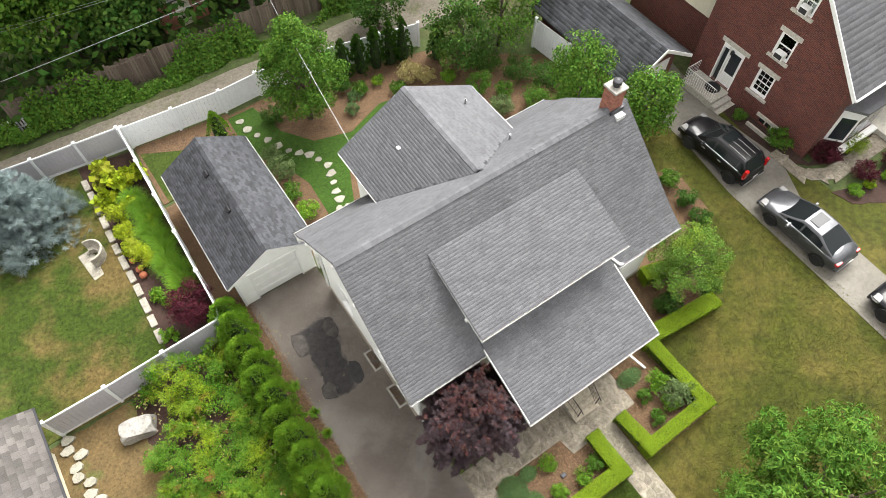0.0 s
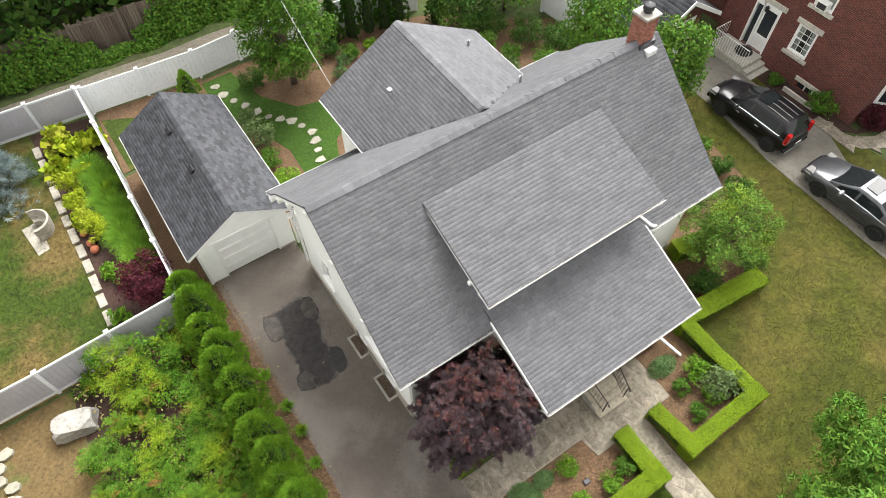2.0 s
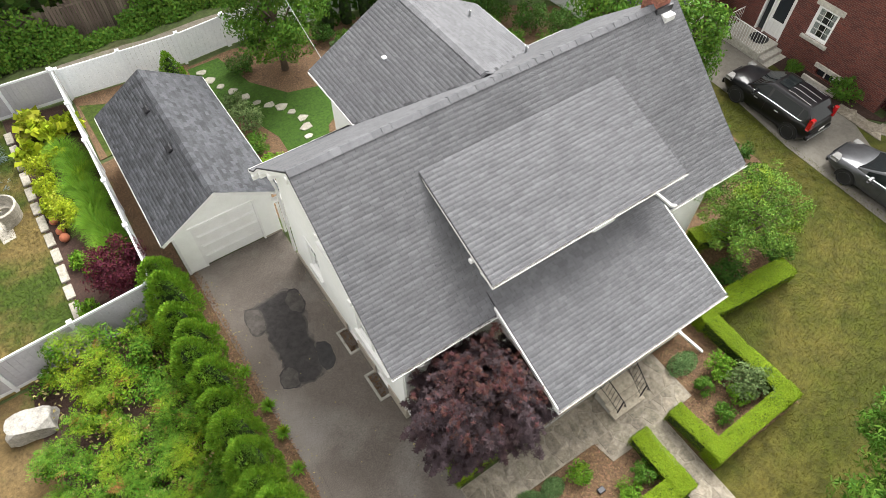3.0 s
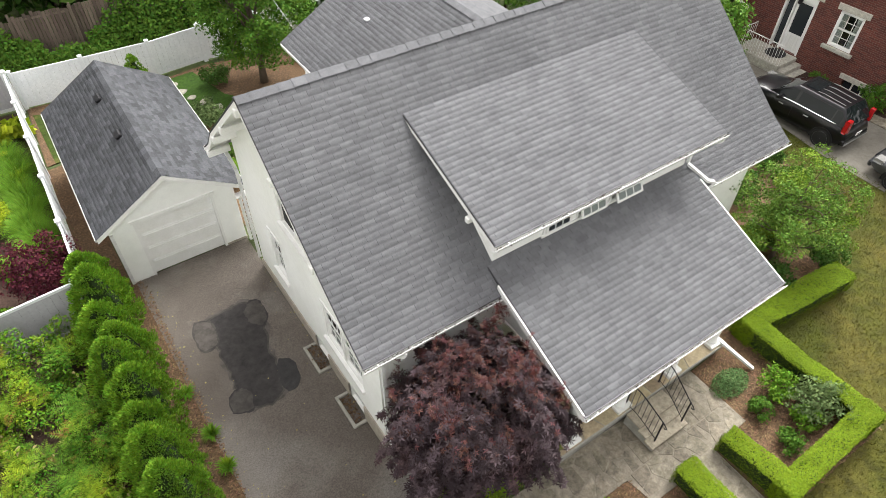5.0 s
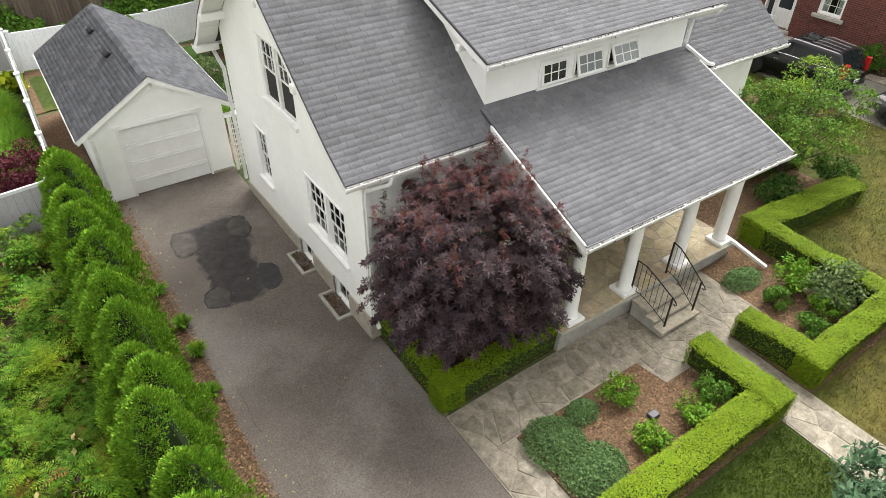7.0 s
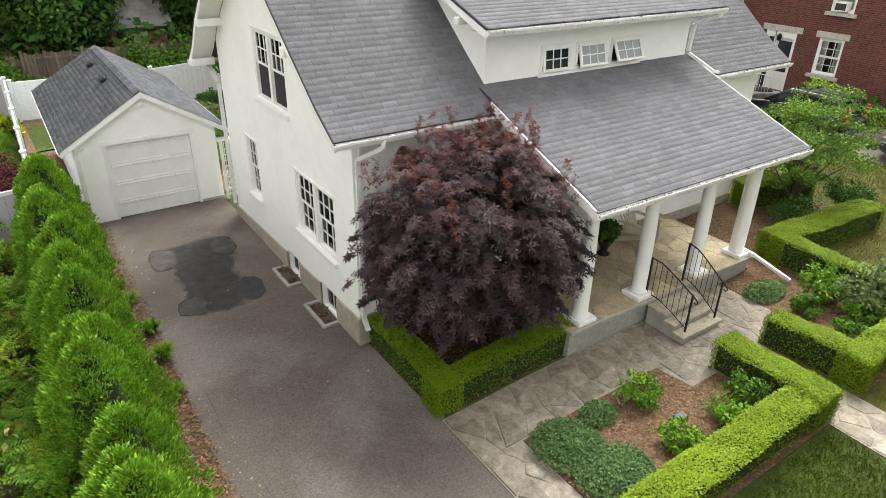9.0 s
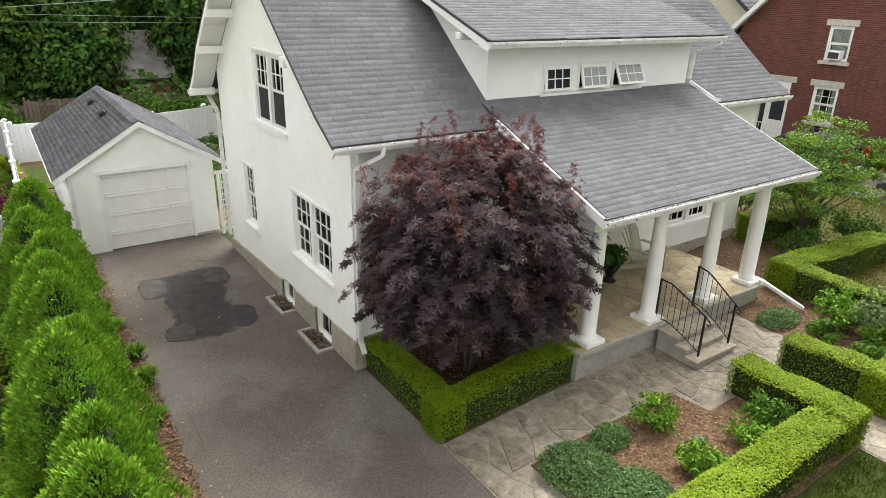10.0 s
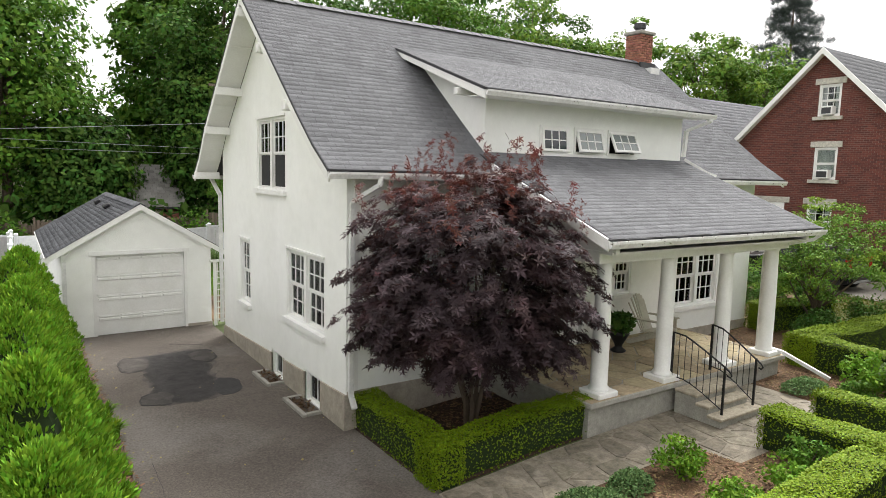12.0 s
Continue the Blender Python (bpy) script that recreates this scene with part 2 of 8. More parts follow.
M["dry_soil"] = material("dry_straw_soil", (0.135, 0.092, 0.038), 0.95, dark=(0.078, 0.056, 0.026), scale=1.5, fine=24, mix=0.5, bump=1.0,
                         bump_scale=40, blotch=((0.09, 0.11, 0.03), 0.9, 0.55, 0.72), mid=(8, 0.35))
M["vinyl_grey"] = material("grey_lavender_vinyl", (0.44, 0.43, 0.46), 0.5, dark=(0.38, 0.37, 0.40), scale=1.0, fine=12, mix=0.3)
M["vinyl"] = material("white_vinyl", (0.76, 0.78, 0.80), 0.45, dark=(0.66, 0.69, 0.72), scale=1.0, fine=12, mix=0.3)
M["wood_old"] = material("weathered_fence_wood", (0.17, 0.135, 0.105), 0.95, dark=(0.085, 0.068, 0.055), scale=2.2, fine=30, mix=0.5,
                         bump=0.5, stretch=(6, 6, 0.5), island=0.3)
M["bark"] = material("grey_brown_bark", (0.13, 0.10, 0.075), 0.95, dark=(0.06, 0.048, 0.038), scale=6, fine=30, mix=0.5, bump=1.0,
                     bump_scale=25, stretch=(2, 2, 0.6))
M["iron"] = material("black_wrought_iron", (0.012, 0.012, 0.013), 0.45, metal=0.0)
M["tread"] = material("worn_tan_tread", (0.40, 0.355, 0.275), 0.85, dark=(0.27, 0.24, 0.185), scale=3, fine=30, mix=0.5, bump=0.3, mid=(7, 0.3))
M["stone"] = material("pale_limestone", (0.50, 0.48, 0.42), 0.9, dark=(0.36, 0.345, 0.30), scale=2.2, fine=28, mix=0.45, bump=0.4,
                      bump_scale=30, island=0.14, mid=(8, 0.25))
M["boulder"] = material("grey_boulder", (0.33, 0.315, 0.285), 0.9, dark=(0.20, 0.19, 0.17), scale=2.2, fine=16, mix=0.5, bump=0.9,
                        bump_scale=14, mid=(6, 0.3))
M["brick"] = brick_material("red_brick", (0.165, 0.044, 0.030), (0.088, 0.025, 0.020), (0.19, 0.12, 0.10))
M["brick_ch"] = material("chimney_brick_red", (0.34, 0.150, 0.105), 0.9, dark=(0.22, 0.095, 0.07), scale=5, fine=50, mix=0.4, bump=0.3, island=0.2, mid=(12, 0.2))
M["cream"] = material("cream_siding", (0.60, 0.57, 0.44), 0.7, dark=(0.52, 0.49, 0.38), scale=1, fine=14, mix=0.3)
M["lead"] = material("dark_flashing", (0.07, 0.07, 0.075), 0.5, metal=0.6)
M["steel"] = material("galvanised_steel", (0.45, 0.46, 0.47), 0.4, metal=0.8)
M["black_plastic"] = material("black_vent_plastic", (0.015, 0.015, 0.017), 0.5)
# near-black core colour paints in the shade deep inside hedges and evergreens
M["foliage_shade"] = material("boxwood_inside", (0.018, 0.034, 0.008), 0.95)
M["l_box"] = leaf_material("boxwood_leaf", (0.150, 0.230, 0.010), 0.34, trans=0.04)
M["l_arb"] = leaf_material("arborvitae_spray", (0.160, 0.305, 0.027), 0.42, trans=0.08, tips=((0.215, 0.375, 0.030), 1.4, 0.50, 0.72))
M["l_arb_dark"] = leaf_material("dark_arborvitae_spray", (0.045, 0.11, 0.012), 0.35)
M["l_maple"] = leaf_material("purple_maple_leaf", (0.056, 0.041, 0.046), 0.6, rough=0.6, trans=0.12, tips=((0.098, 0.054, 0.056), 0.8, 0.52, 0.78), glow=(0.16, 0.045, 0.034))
# redder, lighter copy of the maple leaf, coloured as if lit from behind
M["l_maple_backlit"] = leaf_material("backlit_red_maple_leaf", (0.098, 0.044, 0.040), 0.6, trans=0.22, glow=(0.20, 0.05, 0.035))
M["l_barb"] = leaf_material("dark_red_leaf", (0.085, 0.018, 0.028), 0.4, trans=0.2)
M["l_green"] = leaf_material("green_leaf", (0.090, 0.190, 0.024), 0.4, tips=((0.17, 0.27, 0.03), 0.8, 0.60, 0.80))
M["l_dark"] = leaf_material("dark_green_leaf", (0.058, 0.128, 0.022), 0.45, tips=((0.10, 0.165, 0.022), 0.5, 0.55, 0.75))
M["l_fresh"] = leaf_material("fresh_green_leaf", (0.135, 0.270, 0.024), 0.35, tips=((0.28, 0.38, 0.015), 0.8, 0.58, 0.75))
M["l_wild"] = leaf_material("undergrowth_leaf", (0.072, 0.160, 0.012), 0.65, trans=0.2, tips=((0.150, 0.225, 0.012), 0.55, 0.50, 0.68))
M["l_fern"] = leaf_material("fern_leaflet", (0.098, 0.205, 0.020), 0.4, trans=0.25, tips=((0.225, 0.305, 0.016), 0.55, 0.48, 0.68))
M["l_rust"] = leaf_material("rusty_fern_leaflet", (0.20, 0.095, 0.03), 0.35, trans=0.2)
M["l_lime"] = leaf_material("lime_leaf", (0.30, 0.38, 0.020), 0.35, tips=((0.40, 0.42, 0.06), 0.8, 0.5, 0.7))
M["l_pale"] = leaf_material("grey_green_leaf", (0.14, 0.20, 0.075), 0.35)
M["l_blue"] = leaf_material("blue_spruce_needle", (0.235, 0.300, 0.295), 0.4, trans=0.1)
M["l_spruce"] = leaf_material("grey_spruce_needle", (0.085, 0.102, 0.100), 0.4, trans=0.05)
M["l_juniper"] = leaf_material("low_juniper_leaf", (0.115, 0.195, 0.070), 0.45)
M["grass_green"] = leaf_material("green_grass_blade", (0.058, 0.088, 0.009), 0.5, trans=0.3, tips=((0.095, 0.088, 0.024), 0.7, 0.56, 0.74))
M["l_maple_green"] = leaf_material("blue_green_maple_leaf", (0.090, 0.165, 0.085), 0.35, rough=0.45, trans=0.2)
M["l_service"] = leaf_material("light_green_leaf", (0.125, 0.230, 0.036), 0.45, tips=((0.20, 0.29, 0.03), 0.9, 0.52, 0.72))
M["weathered"] = material("weathered_tan_stone", (0.36, 0.335, 0.28), 0.9, dark=(0.22, 0.205, 0.17), scale=3, fine=24, mix=0.5, bump=0.5, bump_scale=30, mid=(8, 0.3))
M["l_tan"] = leaf_material("dry_tan_leaf", (0.36, 0.31, 0.13), 0.3)
M["grass_blade"] = leaf_material("mown_grass_blade", (0.088, 0.100, 0.009), 0.5, trans=0.3, tips=((0.170, 0.130, 0.034), 0.33, 0.44, 0.76))
M["grass_zoned"] = leaf_material("green_or_straw_blade", (0.046, 0.074, 0.007), 0.5, tips=((0.128, 0.094, 0.032), 0.24, 0.45, 0.58))
M["paint_black"] = material("black_car_paint", (0.005, 0.005, 0.007), 0.3, coat=0.35, mix=0.1, spec=0.25)
M["paint_grey"] = material("dark_silver_car_paint", (0.075, 0.078, 0.085), 0.32, metal=0.4, coat=0.5, mix=0.1)
M["car_glass"] = glass_material("car_glass", (0.012, 0.015, 0.016), 0.02)
M["car_glass"].node_tree.nodes["Principled BSDF"].inputs["Specular IOR Level"].default_value = 0.22
M["tyre"] = material("black_rubber", (0.018, 0.018, 0.018), 0.85)
M["rim"] = material("alloy_wheel", (0.55, 0.55, 0.56), 0.3, metal=0.9)
# darker copy of the alloy, with the shade behind the spokes painted in
M["rim_shade"] = material("shaded_alloy", (0.10, 0.10, 0.105), 0.4, metal=0.7)
M["red_lamp"] = material("red_lamp_lens", (0.45, 0.01, 0.012), 0.2, coat=0.5, mix=0.1)
M["clear_lamp"] = material("clear_lamp_lens", (0.30, 0.30, 0.29), 0.15, coat=0.5, mix=0.1)
M["pale_shingle"] = material("pale_weathered_shingle", (0.30, 0.29, 0.275), 0.95, dark=(0.20, 0.19, 0.18), scale=2, fine=30, mix=0.5, bump=0.4, island=0.15)
M["slate"] = material("old_grey_wood_shingle", (0.130, 0.120, 0.112), 0.95, dark=(0.075, 0.069, 0.064), scale=2, fine=30, mix=0.5, bump=0.5, island=0.3)
M["terracotta"] = material("fired_terracotta", (0.36, 0.12, 0.06), 0.8, dark=(0.26, 0.09, 0.05), scale=6, fine=40, mix=0.4)
M["chair"] = material("grey_painted_wood", (0.50, 0.48, 0.40), 0.7, dark=(0.40, 0.38, 0.32), scale=5, fine=30, mix=0.4)


# ---- shape helpers ----
XS, ZS = [-500, -10, -4, 0, 2, 10, 18, 40, 500], [-0.4, -0.4, -0.05, -0.02, 0.13, 0.40, 0.60, 0.80, 0.80]


def zg(x):
    """Height of the ground."""
    return float(np.interp(x, XS, ZS))


class Geo:
    """Gathers points and faces for one mesh."""

    def __init__(self):
        self.v, self.f = [], []

    def add(self, verts, faces):
        k = len(self.v)
        self.v += [tuple(p) for p in verts]
        self.f += [tuple(k + i for i in f) for f in faces]
        return self

    def box(self, a, b, m=None, c=0.0):
        """A box from corner a to corner b, its edges chamfered by c."""
        (x0, y0, z0), (x1, y1, z1) = a, b
        if c <= 0:
            p = [(x, y, z) for z in (z0, z1) for x, y in ((x0, y0), (x1, y0), (x1, y1), (x0, y1))]
            f = [(3, 2, 1, 0), (4, 5, 6, 7), (0, 1, 5, 4), (1, 2, 6, 5), (2, 3, 7, 6), (3, 0, 4, 7)]
        else:
            p, f = [], []
            for z, d in ((z0, c), (z0 + c, 0), (z1 - c, 0), (z1, c)):
                p += [(x0 + d + (c if not d else 0), y0 + d, z), (x1 - d - (c if not d else 0), y0 + d, z),
                      (x1 - d, y0 + d + (c if not d else 0), z), (x1 - d, y1 - d - (c if not d else 0), z),
                      (x1 - d - (c if not d else 0), y1 - d, z), (x0 + d + (c if not d else 0), y1 - d, z),
                      (x0 + d, y1 - d - (c if not d else 0), z), (x0 + d, y0 + d + (c if not d else 0), z)]
            f = [tuple(range(7, -1, -1)), tuple(range(24, 32))]
            for r in range(3):
                f += [(8 * r + i, 8 * r + (i + 1) % 8, 8 * r + 8 + (i + 1) % 8, 8 * r + 8 + i) for i in range(8)]
        if m is not None:
            p = [m @ Vector(q) for q in p]
        return self.add(p, f)

    def prism(self, poly, lo, hi, axis="z", m=None):
        """A flat outline pushed from lo to hi along an axis; the outline is in the other two axes, in order."""
        def put(q, w):
            return {"z": (q[0], q[1], w), "y": (q[0], w, q[1]), "x": (w, q[0], q[1])}[axis]
        n = len(poly)
        p = [put(q, lo) for q in poly] + [put(q, hi) for q in poly]
        if m is not None:
            p = [m @ Vector(q) for q in p]
        return self.add(p, [tuple(range(n - 1, -1, -1)), tuple(range(n, 2 * n))]
                        + [(i, (i + 1) % n, n + (i + 1) % n, n + i) for i in range(n)])

    def tube(self, pts, radii, n=8, caps=True):
        """A round bar along points; one radius, or one a point."""
        pts = [Vector(p) for p in pts]
        if not hasattr(radii, "__len__"):
            radii = [radii] * len(pts)
        k = len(self.v)
        for i, (p, r) in enumerate(zip(pts, radii)):
            d = (pts[min(i + 1, len(pts) - 1)] - pts[max(i - 1, 0)]).normalized()
            a = d.cross(Vector((0, 0, 1)) if abs(d.z) < 0.9 else Vector((1, 0, 0))).normalized()
            b = d.cross(a)
            for j in range(n):
                w = 2 * math.pi * j / n
                self.v.append(tuple(p + r * (math.cos(w) * a + math.sin(w) * b)))
        for i in range(len(pts) - 1):
            for j in range(n):
                self.f.append((k + i * n + j, k + i * n + (j + 1) % n, k + (i + 1) * n + (j + 1) % n, k + (i + 1) * n + j))
        if caps:
            self.f.append(tuple(k + j for j in range(n))[::-1])
            self.f.append(tuple(k + (len(pts) - 1) * n + j for j in range(n)))
        return self

    def loft(self, rings, caps=True):
        k, n = len(self.v), len(rings[0])
        for r in rings:
            self.v += [tuple(p) for p in r]
        for i in range(len(rings) - 1):
            for j in range(n):
                self.f.append((k + i * n + j, k + i * n + (j + 1) % n, k + (i + 1) * n + (j + 1) % n, k + (i + 1) * n + j))
        if caps:
            self.f.append(tuple(k + j for j in range(n))[::-1])
            self.f.append(tuple(k + (len(rings) - 1) * n + j for j in range(n)))
        return self

    def lathe(self, profile, centre=(0, 0, 0), n=20):
        """Turned shape: (radius, height) pairs round an upright axis."""
        cx, cy, cz = centre
        return self.loft([[(cx + r * math.cos(2 * math.pi * j / n), cy + r * math.sin(2 * math.pi * j / n), cz + h)
                           for j in range(n)] for r, h in profile])

    def beam(self, p, q, w, h):
        """A square bar from p to q, w wide and h high."""
        p, q = Vector(p), Vector(q)
        d = (q - p).normalized()
        side = d.cross(Vector((0, 0, 1)))
        side = Vector((1, 0, 0)) if side.length < 1e-4 else side.normalized()
        up = side.cross(d)
        ring = [side * sx * w / 2 + up * sz * h / 2 for sx, sz in ((-1, -1), (1, -1), (1, 1), (-1, 1))]
        return self.loft([[p + o for o in ring], [q + o for o in ring]])

    def mesh(self, name, mat=None, smooth=False):
        me = bpy.data.meshes.new(name)
        me.from_pydata(self.v, [], self.f)
        if mat is not None:
            me.materials.append(mat)
        bm = bmesh.new()
        bm.from_mesh(me)
        bmesh.ops.recalc_face_normals(bm, faces=bm.faces)
        bm.to_mesh(me)
        bm.free()
        if smooth:
            me.shade_smooth()
        return me


def thing(name, loc, label, category, group="", kind=""):
    ob = new(name)
    ob.location = loc
    ob.empty_display_size = 0.2
    return tagged(ob, label, category, group, kind)


def hang(ob, parent):
    """Makes ob a part of parent; its mesh is written in the world's metres."""
    ob.parent = parent
    if parent.type == "EMPTY":
        ob.matrix_parent_inverse = Matrix.Translation(-parent.location)
    return ob


def part(name, geo, material_, parent, label="", smooth=False):
    me = geo if isinstance(geo, bpy.types.Mesh) else geo.mesh(name, material_, smooth)
    ob = hang(new(name, me), parent)
    return tagged(ob, label) if label else ob


def single(name, geo, material_, label, category="", group="", kind="", smooth=False):
    me = geo if isinstance(geo, bpy.types.Mesh) else geo.mesh(name, material_, smooth)
    return tagged(new(name, me), label, category, group, kind)


def mesh_np(name, verts, faces, mat):
    """A mesh from arrays; every face has the same number of corners."""
    me = bpy.data.meshes.new(name)
    nf, k = faces.shape
    me.vertices.add(len(verts))
    me.vertices.foreach_set("co", verts.astype(np.float32).ravel())
    me.loops.add(nf * k)
    me.loops.foreach_set("vertex_index", faces.astype(np.int32).ravel())
    me.polygons.add(nf)
    me.polygons.foreach_set("loop_start", np.arange(0, nf * k, k, dtype=np.int32))
    me.update(calc_edges=True)
    me.materials.append(mat)
    return me


def sheet(poly, off, thick=0.06, ground=True):
    """A flat patch laid on the ground along its slope, with sides."""
    bm = bmesh.new()
    vs = [bm.verts.new((x, y, 0)) for x, y in poly]
    bm.faces.new(vs)
    for bx in XS[1:-1]:
        bmesh.ops.bisect_plane(bm, geom=bm.verts[:] + bm.edges[:] + bm.faces[:], plane_co=(bx, 0, 0), plane_no=(1, 0, 0))
    bmesh.ops.triangulate(bm, faces=[f for f in bm.faces if len(f.verts) > 4])
    bmesh.ops.recalc_face_normals(bm, faces=bm.faces)
    for f in bm.faces:
        if f.normal.z < 0:
            f.normal_flip()
    edge = [e for e in bm.edges if e.is_boundary]
    r = bmesh.ops.extrude_edge_only(bm, edges=edge)
    low = {v for v in r["geom"] if isinstance(v, bmesh.types.BMVert)}
    for v in bm.verts:
        v.co.z = zg(v.co.x) + off - (thick if v in low else 0)
    return bm


def bm_mesh(name, bm, mat):
    me = bpy.data.meshes.new(name)
    bm.to_mesh(me)
    bm.free()
    me.materials.append(mat)
    return me


def wavy(poly, amp, step, seed):
    """An outline with its sides broken into short uneven steps."""
    rng = random.Random(seed)
    out = []
    for (x0, y0), (x1, y1) in zip(poly, poly[1:] + poly[:1]):
        n = max(1, int(math.hypot(x1 - x0, y1 - y0) / step))
        for i in range(n):
            t = i / n
            out.append((x0 + (x1 - x0) * t + rng.uniform(-amp, amp), y0 + (y1 - y0) * t + rng.uniform(-amp, amp)))
    return out


# ---- foliage helpers ----
LEAF = (np.array([(0, 0, 0), (0.55, 0.27, 0.07), (1, 0, -0.06), (0.55, -0.27, 0.07)]), np.array([(0, 3, 2, 1)]))
OVAL = (np.array([(0, 0, 0), (0.5, 0.40, 0.06), (1, 0, 0.0), (0.5, -0.40, 0.06)]), np.array([(0, 3, 2, 1)]))


def _star(lobes):
    v, f = [(0.0, 0.0, 0.0)], []
    for i, (w, r) in enumerate(lobes):
        a = radians(w)
        for da, rr, z in ((-17, r * 0.50, 0.03), (0, r, -0.08), (17, r * 0.50, 0.03)):
            v.append((rr * math.cos(a + radians(da)), rr * math.sin(a + radians(da)), z))
        f.append((0, 1 + 3 * i, 2 + 3 * i, 3 + 3 * i))
    return np.array(v), np.array(f)


def _fan(n, spread, width):
    v, f = [], []
    for i in range(n):
        a = radians(-spread + 2 * spread * i / (n - 1))
        r = 1 - 0.28 * abs(2 * i / (n - 1) - 1)
        c, s = math.cos(a), math.sin(a)
        z = 0.08 * ((i % 2) * 2 - 1)
        v += [(0, 0, 0), (0.55 * r * c - width * s, 0.55 * r * s + width * c, z), (r * c, r * s, z * 0.5),
              (0.55 * r * c + width * s, 0.55 * r * s - width * c, z)]
        f.append((4 * i, 4 * i + 3, 4 * i + 2, 4 * i + 1))
    return np.array(v), np.array(f)


STAR = _star(((-120, 0.6), (-60, 0.9), (0, 1.0), (60, 0.9), (120, 0.6)))
TRI = _star(((-72, 0.85), (0, 1.0), (72, 0.85)))
FAN3 = _fan(3, 38, 0.10)
FAN = _fan(5, 48, 0.085)
TUFT = _fan(7, 80, 0.05)
SPRAY = (np.array([(0, 0, 0), (0.45, 0.19, 0.06), (1, 0, -0.02), (0.45, -0.19, 0.06)]), np.array([(0, 3, 2, 1)]))


def _frond(pairs):
    """An arching fern frond along x: a thin midrib with pairs of narrow leaflets, shorter towards the tip."""
    def bend(u):
        return 0.30 * u - 0.50 * u * u
    v, f = [(0, -0.008, 0), (0, 0.008, 0), (0.95, 0.003, bend(0.95)), (0.95, -0.003, bend(0.95))], [(0, 1, 2, 3)]
    for i in range(pairs):
        u = 0.16 + 0.80 * i / (pairs - 1)
        ln = 0.27 * math.sin(math.pi * min(1, 0.25 + 0.72 * u)) + 0.03
        for side in (-1, 1):
            k = len(v)
            w = 0.80 / pairs * 0.46
            v += [(u, 0, bend(u)), (u + 0.03 - w + ln * 0.2, side * ln * 0.5, bend(u) + 0.01), (u + ln * 0.45, side * ln, bend(u) - 0.03), (u + w + ln * 0.2, side * ln * 0.5, bend(u) + 0.01)]
            f.append((k, k + 1, k + 2, k + 3))
    return np.array(v), np.array(f)


FROND = _frond(8)


def leaves(name, centres, out, size, template, mat, seed, spread=0.8, up=0.3, vary=0.35, along=False):
    """Many leaves in one mesh. out: the way each one faces or, with along, the way it points."""
    rng = np.random.default_rng(seed)
    n = len(centres)
    tv, tf = template
    nz = out + spread * rng.normal(size=(n, 3)) + np.array((0, 0, up))
    nz /= np.linalg.norm(nz, axis=1, keepdims=True) + 1e-9
    tx = rng.normal(size=(n, 3))
    tx -= (tx * nz).sum(1, keepdims=True) * nz
    tx /= np.linalg.norm(tx, axis=1, keepdims=True) + 1e-9
    if along:
        tx, nz = nz, tx
    ty = np.cross(nz, tx)
    s = (size * (1 + vary * rng.uniform(-1, 1, n)))[:, None, None]
    local = tv[None]
    v = centres[:, None, :] + s * (local[..., 0:1] * tx[:, None] + local[..., 1:2] * ty[:, None] + local[..., 2:3] * nz[:, None])
    f = (tf[None] + (np.arange(n) * len(tv))[:, None, None]).reshape(-1, tf.shape[1])
    return mesh_np(name, v.reshape(-1, 3), f, mat)


def fronds(name, centres, along, face, size, template, mat, seed):
    """Fronds that each start at a place, point along a way and face another."""
    rng = np.random.default_rng(seed)
    tv, tf = template
    n = len(centres)
    tx = along / np.linalg.norm(along, axis=1, keepdims=True)
    nz = face - (face * tx).sum(1, keepdims=True) * tx
    nz /= np.linalg.norm(nz, axis=1, keepdims=True) + 1e-9
    ty = np.cross(nz, tx)
    k = (size * rng.uniform(0.65, 1.25, n))[:, None, None]
    v = centres[:, None, :] + k * (tv[None, :, 0:1] * tx[:, None] + tv[None, :, 1:2] * ty[:, None] + tv[None, :, 2:3] * nz[:, None])
    f = (tf[None] + (np.arange(n) * len(tv))[:, None, None]).reshape(-1, tf.shape[1])
    return mesh_np(name, v.reshape(-1, 3), f, mat)


def blob_points(rng, n, clumps, centre, radii, clump_r, shell=0.55, flat_bottom=None, shape=None, flat=0.75, keep=None):
    """Leaf places in uneven clumps spread through an ellipsoid, and the ways out of the clumps."""
    d = rng.normal(size=(clumps, 3))
    d /= np.linalg.norm(d, axis=1, keepdims=True)
    r = shell + (1 - shell) * rng.uniform(0, 1, clumps) ** 0.6
    r *= rng.uniform(0.85, 1.06, clumps)
    c = d * r[:, None]
    if shape is not None:
        k = np.array([shape(h) for h in c[:, 2]])
        c[:, :2] *= k[:, None]
    c = c * np.array(radii) + np.array(centre)
    pick = rng.integers(0, clumps, n)
    size = clump_r * rng.uniform(0.6, 1.25, clumps)
    e = rng.normal(size=(n, 3))
    e /= np.linalg.norm(e, axis=1, keepdims=True)
    p = c[pick] + e * (size[pick] * rng.uniform(0.35, 1.0, n) ** 0.5)[:, None] * np.array((1, 1, flat))
    if flat_bottom is not None:
        p[:, 2] = np.maximum(p[:, 2], flat_bottom + rng.uniform(0, 0.25, n))
    way = e * 0.7 + (p - np.array(centre)) / np.array(radii) * 0.5
    if keep is not None:
        ok = keep(p)
        p, way, c = p[ok], way[ok], c[keep(c)]
    return p, way, c


